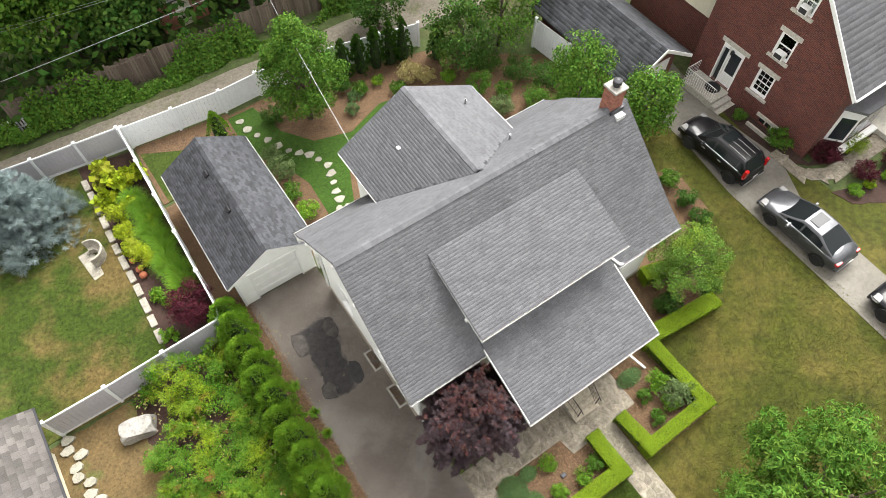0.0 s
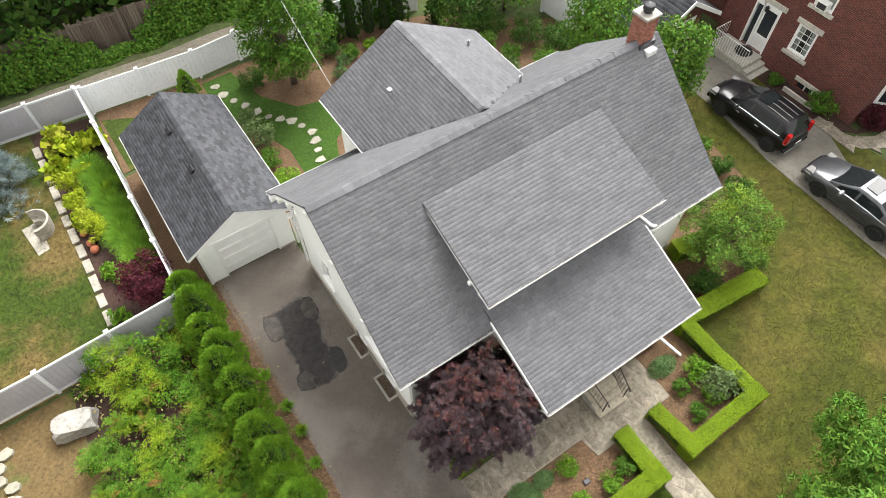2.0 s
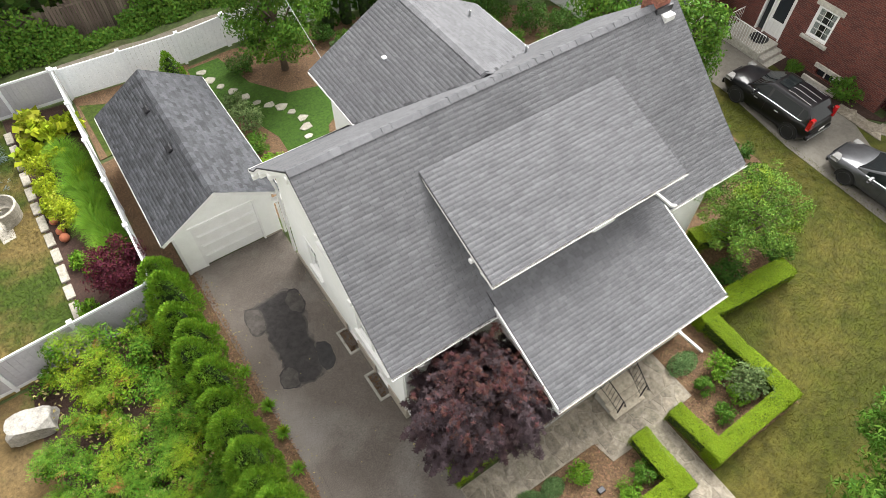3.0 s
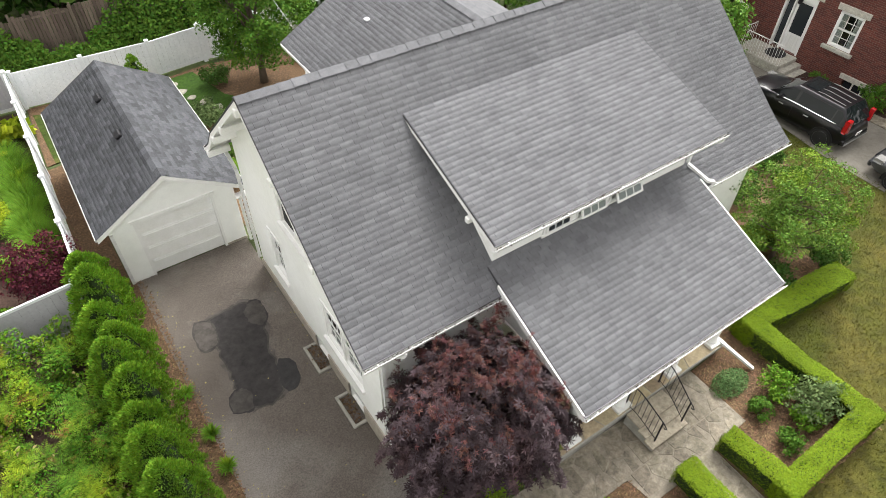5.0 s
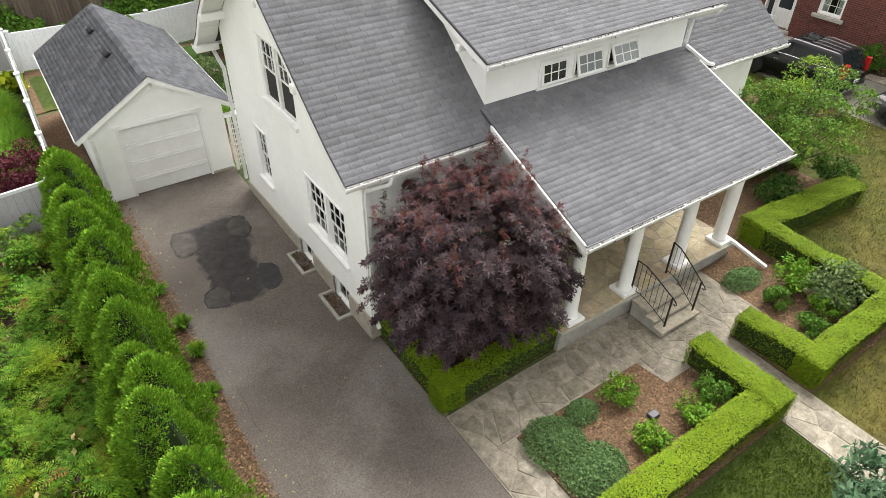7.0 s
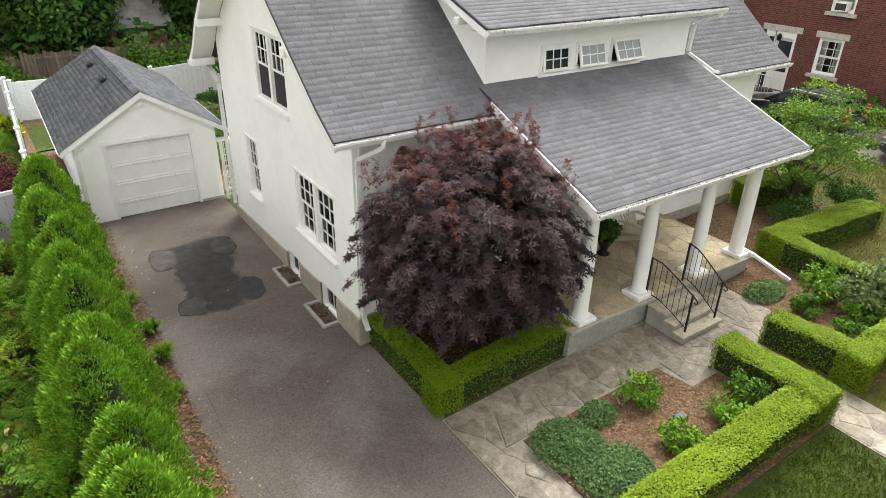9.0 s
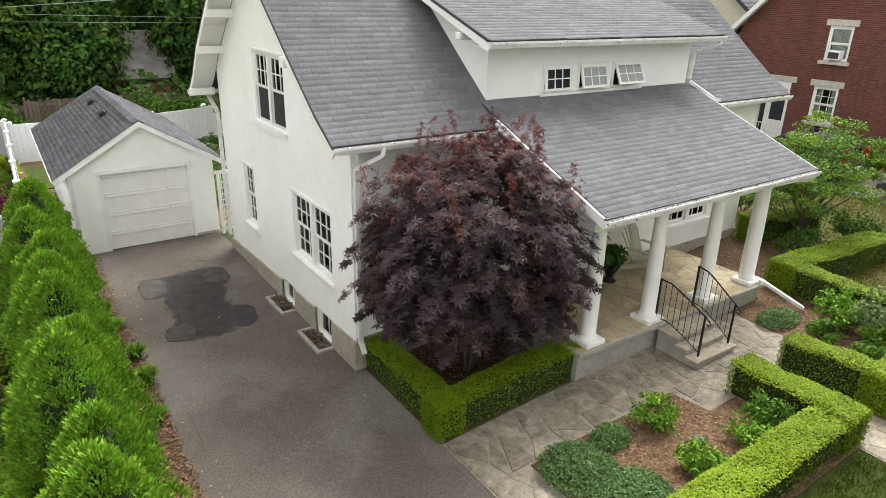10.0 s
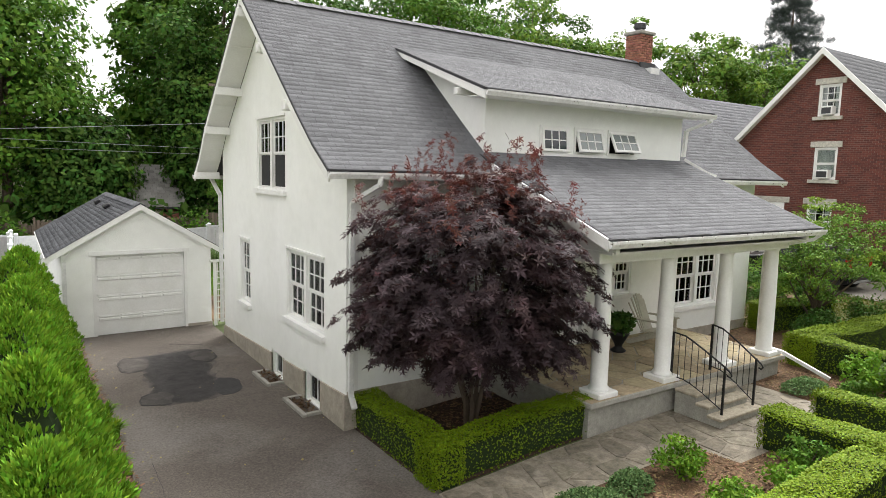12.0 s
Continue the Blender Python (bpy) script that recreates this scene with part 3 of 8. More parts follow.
def trunk_geo(base, top, r, rng):
    """A tapered, slightly crooked trunk."""
    base, top = Vector(base), Vector(top)
    pts, rad = [], []
    for i in range(7):
        t = i / 6
        pts.append(base.lerp(top, t) + Vector((rng.uniform(-1, 1), rng.uniform(-1, 1), 0)) * r * 0.5 * (i > 0))
        rad.append(r * (1.25 if i == 0 else 1.0) * (1 - 0.75 * t))
    return Geo().tube(pts, rad, 9)


def limb_geo(base, top, r, rng, q, low=0.3):
    base, top, q = Vector(base), Vector(top), Vector(q)
    t = rng.uniform(low, 0.85)
    s = base.lerp(top, t)
    mid = s.lerp(q, 0.5) + Vector((rng.uniform(-1, 1), rng.uniform(-1, 1), rng.uniform(0, 1))) * (q - s).length * 0.1
    r0 = r * (1 - 0.75 * t) * 0.6
    return Geo().tube([s, mid, q], [r0, r0 * 0.6, r0 * 0.2], 6)


def tree(name, base, centre, radii, leafs, clumps, clump_r, size, mat, label, seed, r=0.15, template=LEAF, group="", category="tree",
         shape=None, up=0.35, shell=0.5, limbs=14, flat_bottom=None, vary=0.35, flat=0.75, keep=None, low=0.3, spread=0.8):
    """A tree: tapered trunk with limbs, and a crown of many leaves in uneven clumps."""
    rng = np.random.default_rng(seed)
    pr = random.Random(seed)
    t = thing(name, base, label, category, group)
    p, way, c = blob_points(rng, leafs, clumps, centre, radii, clump_r, shell, flat_bottom, shape, flat, keep)
    top = (centre[0], centre[1], centre[2] + radii[2] * 0.55)
    part("trunk", trunk_geo(base, top, r, pr), M["bark"], t, smooth=True)
    for i in range(min(limbs, len(c))):
        part("limb", limb_geo(base, top, r, pr, c[i], low), M["bark"], t)
    part("crown", leaves("crown", p, way, size, template, mat, seed + 1, up=up, vary=vary, spread=spread), None, t)
    return t

# ---- ground ----
def ground():
    g = Geo()
    ys = [-400, -60, -20, 0, 20, 40, 80, 400]
    xs = [-400, -60] + XS[1:-1] + [80, 400]
    for y in ys:
        for x in xs:
            g.v.append((x, y, zg(x) - 0.03))
    n = len(xs)
    for j in range(len(ys) - 1):
        for i in range(n - 1):
            g.f.append((j * n + i, j * n + i + 1, (j + 1) * n + i + 1, (j + 1) * n + i))
    single("ground", g, M["earth"], "rough green ground around the houses", kind="structure")


ground()


def patch(name, poly, off, mat, label, kind="structure", category=""):
    return tagged(new(name, bm_mesh(name, sheet(poly, off), mat)), label, category, kind=kind)


# ---- roof shingles ----
def shingle_rows(profile, u0, u1, make, keep, width=0.295, step=0.132, seed=1, lift=0.0075):
    """Overlapping shingles up a roof. profile: (run, z) points from the eave up; make(u, run, z) gives a place. Arrays of corners."""
    rng = random.Random(seed)
    s = [0.0]
    for a, b in zip(profile, profile[1:]):
        s.append(s[-1] + math.hypot(b[0] - a[0], b[1] - a[1]))
    run, zz = [p[0] for p in profile], [p[1] for p in profile]

    def at(d, up):
        d = min(d, s[-1])
        if d < 0:
            f = d / s[1]
            return run[0] + (run[1] - run[0]) * f, zz[0] + (zz[1] - zz[0]) * f + up
        return float(np.interp(d, s, run)), float(np.interp(d, s, zz)) + up

    rows = []
    d, k = -0.035, 0
    while d < s[-1] - 0.02:
        u = u0 - (k % 2) * width / 2 - (k % 3) * 0.03
        while u < u1:
            a, b = max(u, u0) + 0.0035, min(u + width, u1) - 0.0035
            u += width
            if b - a < 0.02:
                continue
            jit = rng.uniform(-0.006, 0.006)
            lo, hi = at(d + jit, 0.0), at(d + step * 1.15, 0.004)
            lt = lift * rng.uniform(0.8, 1.25)
            m = at(d + step * 0.5, 0.0)
            if not keep((a + b) / 2, *m):
                continue
            rows.append([make(a, lo[0], lo[1] - 0.004), make(b, lo[0], lo[1] - 0.004), make(b, lo[0], lo[1] + lt), make(a, lo[0], lo[1] + lt),
                         make(b, hi[0], hi[1]), make(a, hi[0], hi[1])])
        d += step
        k += 1
    return np.array(rows)


SH_F = np.array([(0, 1, 2, 3), (3, 2, 4, 5)])


def lay_shingles(roof, rows, mat, singles=None, label=""):
    """Lays shingles on a roof part: those picked by singles as pieces, the rest as one."""
    mid = rows.mean(axis=1)
    one = np.array([bool(singles and singles(p)) for p in mid])
    idx = np.nonzero(one)[0][:290]
    rest = np.ones(len(rows), bool)
    rest[idx] = False
    r = rows[rest]
    f = (SH_F[None] + (np.arange(len(r)) * 6)[:, None, None]).reshape(-1, 4)
    ob = hang(new("roofing", mesh_np("roofing", r.reshape(-1, 3), f, mat)), roof)
    tagged(ob, label or "overlapping courses of grey asphalt shingles", kind="stuff")
    for i in idx:
        c = rows[i].mean(axis=0)
        me = mesh_np("shingle", rows[i] - c, SH_F, mat)
        o = new("shingle", me)
        o.parent = roof
        o.location = c


house = thing("house", (5.9, 3.8, 0.0), "white stucco two-storey house with grey shingle roof and front porch", "house")

RIDGE_Y, RIDGE_Z = 4.0, 7.81
FRONT = [(-0.32, 4.38), (0.30, 4.78), (1.0, 5.335), (RIDGE_Y, RIDGE_Z)]
REAR = [(8.15, 4.18), (7.6, 4.62), (7.0, 5.30), (RIDGE_Y, RIDGE_Z)]
X0, X1 = -0.55, 12.30
WX0, WX1, WY0, WY1 = 0.0, 11.75, 0.15, 7.40
WING = dict(x0=2.60, x1=9.20, y1=9.75, rx=5.85, rz=7.32, ez=5.50)


def main_z(y):
    return float(np.interp(y, [p[0] for p in FRONT] + [p[0] for p in REAR[::-1]][1:], [p[1] for p in FRONT] + [p[1] for p in REAR[::-1]][1:]))


def wing_z(x):
    k = (WING["rz"] - WING["ez"]) / (WING["rx"] - WING["x0"])
    return WING["rz"] - k * abs(x - WING["rx"])


def slab_x(top, t, x0, x1):
    """A bent slab along x: the outline of its top in (y, z), t thick."""
    return [(y, z) for y, z in top] + [(y, z - t) for y, z in top[::-1]]


# main roof deck
deck = Geo().prism(slab_x(FRONT + REAR[::-1][1:], 0.05, 0, 0), X0 + 0.01, X1 - 0.01, "x")
roof = part("roof", deck, M["deck"], house, "grey asphalt shingle gable roof with flared eaves")


def keep_front(u, run, z):
    if 3.02 < u < 8.5 and 0.35 < run < 2.7:
        return False
    return not (3.0 < u < 8.5 and run < 0.2)


rows = shingle_rows(FRONT, X0 + 0.02, X1 - 0.02, lambda u, r, z: (u, r, z), keep_front, seed=3)
lay_shingles(roof, rows, M["shingle"], lambda p: p[0] < 2.3 and p[1] < 1.6)
rows = shingle_rows(REAR, X0 + 0.02, X1 - 0.02, lambda u, r, z: (u, r, z),
                    lambda u, run, z: not (WING["x0"] < u < WING["x1"] and wing_z(u) > z + 0.03), seed=4)
lay_shingles(roof, rows, M["shingle"])
capm = Geo().loft([[(0, -0.15, -0.065), (0, 0, 0.035), (0, 0.15, -0.065), (0, 0, -0.03)], [(0.33, -0.15, -0.08), (0.33, 0, 0.02), (0.33, 0.15, -0.08), (0.33, 0, -0.04)]]).mesh("ridge_shingle", M["shingle"])
for i in range(44):
    o = new("ridge_shingle", capm)
    o.parent = roof
    o.location = (X0 + 0.02 + i * 0.2855, RIDGE_Y, RIDGE_Z + random.uniform(0, 0.008))

# soffit boards, rakes, braces
for x0, x1 in ((X0 + 0.05, WX0 - 0.01), (WX1 + 0.01, X1 - 0.05)):
    sof = Geo().prism([(y, z - 0.105) for y, z in FRONT + REAR[::-1][1:]] + [(y, z - 0.125) for y, z in (FRONT + REAR[::-1][1:])[::-1]], x0, x1, "x")
    part("soffit", sof, M["white"], house, "white boarded soffit")
for x0 in (X0 + 0.015, X1 - 0.055):
    for prof in (FRONT, REAR):
        g = Geo()
        for a, b in zip(prof, prof[1:]):
            g.prism([(a[0], a[1] - 0.03), (b[0], b[1] - 0.03), (b[0], b[1] - 0.20), (a[0], a[1] - 0.20)], x0, x0 + 0.04, "x")
        part("rake_board", g, M["white"], house)
for y, s in ((1.48, 1), (2.87, 1), (4.08, 0), (5.75, -1), (6.75, -1), (7.85, -1)):
    z = main_z(y) - 0.25
    for xa, xb in ((X0 - 0.03, WX0 + 0.02), (WX1 - 0.02, X1 + 0.03)):
        part("bracket", Geo().box((xa, y - 0.07, z - 0.13), (xb, y + 0.07, z + 0.05), c=0.015), M["white"], house)
for y in (4.9, 6.25, 7.3):
    z = main_z(y) - 0.13
    part("soffit_batten", Geo().box((X0 + 0.06, y - 0.012, z - 0.016), (WX0, y + 0.012, z)), M["white"], house)

# walls: stucco, with real openings cut by building round them
WT = 0.25


def weld(g):
    """Joins the points of neighbouring strips, so that the wall is one shape."""
    seen, idx, v = {}, [], []
    for p in g.v:
        key = tuple(round(c, 4) for c in p)
        if key not in seen:
            seen[key] = len(v)
            v.append(p)
        idx.append(seen[key])
    g.v, g.f = v, [tuple(idx[i] for i in f) for f in g.f]
    count = {}
    for f in g.f:
        count[tuple(sorted(f))] = count.get(tuple(sorted(f)), 0) + 1
    g.f = [f for f in g.f if count[tuple(sorted(f))] == 1]
    return g


def wall_with_holes(u0, u1, top, holes, place, z0):
    """A wall of strips between the sides of its openings. top(u) is its upper edge; place(u, w, z) its points, w 0 outside to 1 inside."""
    g = Geo()
    cuts = sorted({u0, u1, *[h[0] for h in holes], *[h[1] for h in holes], *[c for c in top.cuts if u0 < c < u1]})
    for a, b in zip(cuts, cuts[1:]):
        m = (a + b) / 2
        spans, z = [], z0
        for h in sorted([h for h in holes if h[0] < m < h[1]], key=lambda h: h[2]):
            spans.append((z, z, h[2], h[2]))
            z = h[3]
        spans.append((z, z, top(a), top(b)))
        for la, lb, ha, hb in spans:
            p = [place(a, 0, la), place(b, 0, lb), place(b, 0, hb), place(a, 0, ha), place(a, 1, la), place(b, 1, lb), place(b, 1, hb), place(a, 1, ha)]
            g.add(p, [(0, 1, 2, 3), (7, 6, 5, 4), (0, 4, 5, 1), (3, 2, 6, 7), (0, 3, 7, 4), (1, 5, 6, 2)])
    return weld(g)


class Line:
    """A bent line, as the upper edge of a wall."""

    def __init__(self, pts):
        self.x, self.z = [p[0] for p in pts], [p[1] for p in pts]
        self.cuts = self.x

    def __call__(self, u):
        return float(np.interp(u, self.x, self.z))


gable = Line([(y, main_z(y) - 0.13) for y in (WY0, 0.3, 1.0, 4.0, 7.0, WY1)])
W_UP = (2.95, 4.67, 3.92, 5.39)
W_REAR = (5.25, 5.98, 1.20, 2.70)
W_PAIR = (1.05, 2.90, 1.42, 2.80)
B_1 = (3.05, 3.80, -0.05, 0.52)
B_2 = (1.15, 1.95, -0.05, 0.58)
BASE_Z = 0.60
west = wall_with_holes(WY0, WY1, gable, [W_UP, W_REAR, W_PAIR, B_1, B_2], lambda u, w, z: (WX0 + w * WT, u, z), -0.3)
part("wall", west, M["stucco"], house, "white rough stucco gable wall")
east = wall_with_holes(WY0, WY1, gable, [], lambda u, w, z: (WX1 - w * WT, u, z), -0.3)
part("wall", east, M["stucco"], house)
flat_front = Line([(WX0 + WT, 4.55), (WX1 - WT, 4.55)])
F_SM, F_PR, F_MP = (6.50, 7.05, 1.75, 2.70), (8.68, 10.35, 1.25, 2.72), (0.75, 2.15, 1.25, 2.75)
F_DOOR = (4.6, 5.55, 0.80, 2.85)
front_wall = wall_with_holes(WX0 + WT, WX1 - WT, flat_front, [F_SM, F_PR, F_MP, F_DOOR], lambda u, w, z: (u, WY0 + w * WT, z), -0.3)
part("wall", front_wall, M["stucco"], house)
part("wall", wall_with_holes(WX0 + WT, WX1 - WT, flat_front, [], lambda u, w, z: (u, WY1 - w * WT, z), -0.3), M["stucco"], house)
# tan foundation band, a little proud, with gaps at the cellar windows
for a, b in ((WY0 - 0.03, B_2[0]), (B_2[1], B_1[0]), (B_1[1], WY1 + 0.03)):
    za, zb = 0.62 - 0.048 * a, 0.62 - 0.048 * b
    part("foundation", Geo().prism([(a, -0.3), (b, -0.3), (b, zb), (a, za)], WX0 - 0.035, WX0 + 0.02, "x"), M["base"], house, "tan painted foundation")
part("foundation", Geo().box((WX0 + 0.022, WY0 - 0.03, -0.3), (WX1 + 0.03, WY0 + 0.05, 0.66)), M["base"], house, "tan painted foundation")
part("foundation", Geo().box((WX1 - 0.05, WY0 + 0.06, -0.3), (WX1 + 0.03, WY1, 0.66)), M["base"], house, "tan painted foundation")
part("floor_slab", Geo().box((WX0 + WT, WY0 + WT, 3.3), (WX1 - WT, WY1 - WT, 3.45)), M["interior"], house)
part("ground_floor", Geo().box((WX0 + WT, WY0 + WT, 0.60), (WX1 - WT, WY1 - WT, 0.70)), M["interior"], house)


def window(parent, hole, place, lights=(3, 2, 2), pair=True, curtain=0.36, sill=True, blind=False, depth=0.09, trim=0.05, screened=False):
    """A wooden window in an opening: casing, sashes with glazing bars, panes, sill, curtains. place(u, w, z): w metres into the wall."""
    u0, u1, z0, z1 = hole

    def bx(g, a0, a1, w0, w1, b0, b1):
        p = [place(a, w, b) for b in (b0, b1) for a, w in ((a0, w0), (a1, w0), (a1, w1), (a0, w1))]
        g.add(p, [(3, 2, 1, 0), (4, 5, 6, 7), (0, 1, 5, 4), (1, 2, 6, 5), (2, 3, 7, 6), (3, 0, 4, 7)])
    g = Geo()
    bx(g, u0, u0 + trim, 0.02, 0.16, z0, z1)
    bx(g, u1 - trim, u1, 0.02, 0.16, z0, z1)
    bx(g, u0 + trim, u1 - trim, 0.02, 0.16, z1 - trim, z1)
    bx(g, u0 + trim, u1 - trim, 0.02, 0.16, z0, z0 + trim)
    halves = [(u0 + trim, u1 - trim)]
    if pair:
        m = (u0 + u1) / 2
        bx(g, m - 0.06, m + 0.06, 0.015, 0.16, z0 + trim, z1 - trim)
        halves = [(u0 + trim, m - 0.06), (m + 0.06, u1 - trim)]
    w = part("window", g, M["white"], parent, "white wooden window with glazing bars")
    nx, ny, sashes = lights
    for a, b in halves:
        zc = [z0 + trim + (z1 - z0 - 2 * trim) * i / sashes for i in range(sashes + 1)]
        for i in range(sashes):
            d = depth - 0.035 * i
            lo, hi = zc[i], zc[i + 1]
            s = Geo()
            bx(s, a, a + 0.045, d, d + 0.035, lo, hi)
            bx(s, b - 0.045, b, d, d + 0.035, lo, hi)
            bx(s, a + 0.045, b - 0.045, d, d + 0.035, lo, lo + 0.045)
            bx(s, a + 0.045, b - 0.045, d, d + 0.035, hi - 0.045, hi)
            part("sash", s, M["white"], w)
            bars = Geo()
            plain = screened and i == 0
            for j in range(1, 1 if plain else nx):
                c = a + (b - a) * j / nx
                bx(bars, c - 0.011, c + 0.011, d + 0.002, d + 0.028, lo + 0.045, hi - 0.045)
            for j in range(1, 1 if plain else ny):
                c = lo + (hi - lo) * j / ny
                bx(bars, a + 0.045, b - 0.045, d + 0.004, d + 0.026, c - 0.011, c + 0.011)
            if bars.v:
                part("glazing_bar", bars, M["white"], w)
            if plain:
                net = Geo()
                bx(net, a + 0.02, b - 0.02, d - 0.012, d - 0.008, lo + 0.02, hi - 0.02)
                part("insect_screen", net, M["screen"], w, "dark insect screen")
            for j in range(nx):
                pane = Geo()
                pa, pb = a + (b - a) * j / nx, a + (b - a) * (j + 1) / nx
                bx(pane, max(pa, a + 0.02), min(pb, b - 0.02), d + 0.012, d + 0.016, lo + 0.02, hi - 0.02)
                o = part("pane", pane, M["clear"], w)
                o.visible_shadow = False
        if curtain:
            c = Geo()
            n = 26
            top, low = z1 - trim - 0.01, z0 + trim + 0.01
            for side in (0, 1):
                ca, cb = (a, a + (b - a) * curtain) if side == 0 else (b - (b - a) * curtain, b)
                k = len(c.v)
                for j in range(n + 1):
                    u = ca + (cb - ca) * j / n
                    wv = 0.172 + 0.012 * math.sin(j * 1.7)
                    c.v += [place(u, wv, low), place(u, wv, top)]
                c.f += [(k + 2 * j, k + 2 * j + 2, k + 2 * j + 3, k + 2 * j + 1) for j in range(n)]
            part("curtain", c, M["curtain"], w, "pale curtains")
        if blind:
            c = Geo()
            z = (z0 + z1) / 2
            while z < z1 - trim:
                bx(c, a + 0.02, b - 0.02, 0.165, 0.18, z, z + 0.022)
                z += 0.034
            part("blind", c, M["white"], w, "white slatted blind")
    if sill:
        s = Geo()
        bx(s, u0 - 0.07, u1 + 0.07, -0.075, 0.10, z0 - 0.10, z0 - 0.005)
        part("sill", s, M["white"], w)
        s = Geo()
        bx(s, u0 - 0.03, u1 + 0.03, -0.03, 0.02, z1 + 0.002, z1 + 0.045)
        part("head_moulding", s, M["white"], w)
    # added panel, coloured dark as the room's shade behind the panes
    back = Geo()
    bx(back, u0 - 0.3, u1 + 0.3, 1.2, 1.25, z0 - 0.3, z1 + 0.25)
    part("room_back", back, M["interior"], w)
    return w


def on_west(u, w, z):
    return (WX0 + w, u, z)


def on_front(u, w, z):
    return (u, WY0 + w, z)


window(house, W_UP, on_west, (3, 2, 2), blind=True, curtain=0, screened=True)
window(house, W_REAR, on_west, (3, 2, 2), pair=False, curtain=0.5)
window(house, W_PAIR, on_west, (3, 2, 2))
window(house, B_1, on_west, (2, 1, 1), pair=False, sill=False)
window(house, B_2, on_west, (2, 1, 1), pair=False, sill=False)
window(house, F_SM, on_front, (3, 2, 2), pair=False, curtain=0)
window(house, F_PR, on_front, (3, 2, 2), curtain=0)
window(house, F_MP, on_front, (3, 2, 2))
dg = Geo().box((F_DOOR[0] + 0.04, WY0 + 0.06, 0.80), (F_DOOR[1] - 0.04, WY0 + 0.11, 2.81))
for zz in (0.95, 1.75):
    dg.box((F_DOOR[0] + 0.15, WY0 + 0.045, zz), (F_DOOR[1] - 0.15, WY0 + 0.06, zz + 0.6))
door = part("door", dg, M["white"], house, "white panelled front door")
part("handle", Geo().tube([(F_DOOR[0] + 0.12, WY0 + 0.05, 1.78), (F_DOOR[0] + 0.12, WY0 - 0.01, 1.78)], 0.022), M["steel"], door)

# gutters and downspouts


def gutter(parent, x0, x1, y, z, s=-1):
    """A white trough along x hung under an eave, open on top."""
    prof = [(0.0, 0.0), (0.0, -0.105), (s * 0.062, -0.105), (s * 0.095, -0.035), (s * 0.095, 0.0), (s * 0.085, 0.0), (s * 0.085, -0.033), (s * 0.055, -0.092), (s * 0.012, -0.092), (s * 0.012, 0.0)]
    g = Geo().prism([(y + a, z + b) for a, b in prof], x0, x1, "x")
    gt = part("gutter", g, M["gutter"], parent, "white metal gutter")
    part("drip_edge", Geo().box((x0, min(y - s * 0.02, y + s * 0.035), z + 0.018), (x1, max(y - s * 0.02, y + s * 0.035), z + 0.040)), M["lead"], gt, "dark drip edge")
    h = Geo()
    x = x0 + 0.3
    while x < x1:
        h.box((x - 0.015, min(y, y + s * 0.095), z - 0.012), (x + 0.015, max(y, y + s * 0.095), z + 0.004))
        x += 0.75
    tagged(part("hanger", h, M["gutter"], gt), kind="stuff")
    tagged(part("litter", litter(x0, x1, y + s * 0.05, z - 0.06), None, gt, "brown leaf litter in the gutter"), kind="stuff")


def litter(x0, x1, y, z):
    rng = np.random.default_rng(int(x0 * 10 + 100))
    n = int((x1 - x0) * 40)
    p = np.column_stack((rng.uniform(x0, x1, n), y + rng.normal(0, 0.02, n), z + rng.uniform(0, 0.045, n)))
    return leaves("litter", p, np.tile((0, 0, 1.0), (n, 1)), 0.045, LEAF, M["mulch_dark"], 5)


gutter(house, X0, 2.72, -0.32, 4.335)
gutter(house, 9.02, X1, -0.32, 4.335)
gutter(house, X0, X1, 8.15, 4.135, s=1)


def spout(parent, pts, label="white downspout", w=0.085, h=0.065):
    g = Geo()
    for a, b in zip(pts, pts[1:]):
        g.beam(a, b, w, h)
    return part("downspout", g, M["gutter"], parent, label)


spout(house, [(0.35, -0.38, 4.27), (0.33, -0.36, 4.14), (0.07, 0.06, 3.86), (0.07, 0.09, 3.75), (0.07, 0.09, 0.62), (0.07, -0.06, 0.42)])
spout(house, [(-0.10, 8.15, 4.05), (-0.06, 7.48, 3.65), (-0.06, 7.46, 0.35)])
spout(house, [(9.20, -0.36, 4.42), (9.05, -0.30, 4.46), (8.74, 0.18, 4.80)])
part("corner_board", Geo().box((0.13, WY0 - 0.02, 0.66), (0.22, WY0 + 0.01, 4.3)), M["white"], house)
part("vent_cap", Geo().lathe([(0.05, 0), (0.05, 0.05), (0.035, 0.06), (0.02, 0.06)], (0, 0, 0), 12).mesh("vent_cap", M["white"]), None, house).matrix_basis = pose(1.15, 0.155, 0.78, 90, 0, 0)

# ---- dormer ----
DX0, DX1, DY = 2.85, 8.68, 0.26
DR = [(-0.25, 5.86), (2.95, 6.97)]
dz = Line([(DY, 0), (3.0, 0)])
droof = part("dormer_roof", Geo().prism(slab_x(DR, 0.05, 0, 0), 2.445, 9.115, "x"), M["deck"], house, "shed dormer roof of grey shingles")
rows = shingle_rows(DR, 2.46, 9.10, lambda u, r, z: (u, r, z), lambda u, r, z: True, seed=8)
lay_shingles(droof, rows, M["shingle"], lambda p: p[1] < 0.55)
dline = [(y, float(np.interp(y, [-0.25, 2.95], [5.75, 6.86]))) for y in (DY, 2.75)]
side = [(DY, main_z(DY) - 0.1), (2.75, main_z(2.75) - 0.1), (2.75, dline[1][1]), (DY, dline[0][1])]
for x0 in (DX0, DX1 - 0.15):
    part("dormer_cheek", Geo().prism(side, x0, x0 + 0.15, "x"), M["stucco"], house, "white stucco dormer cheek")
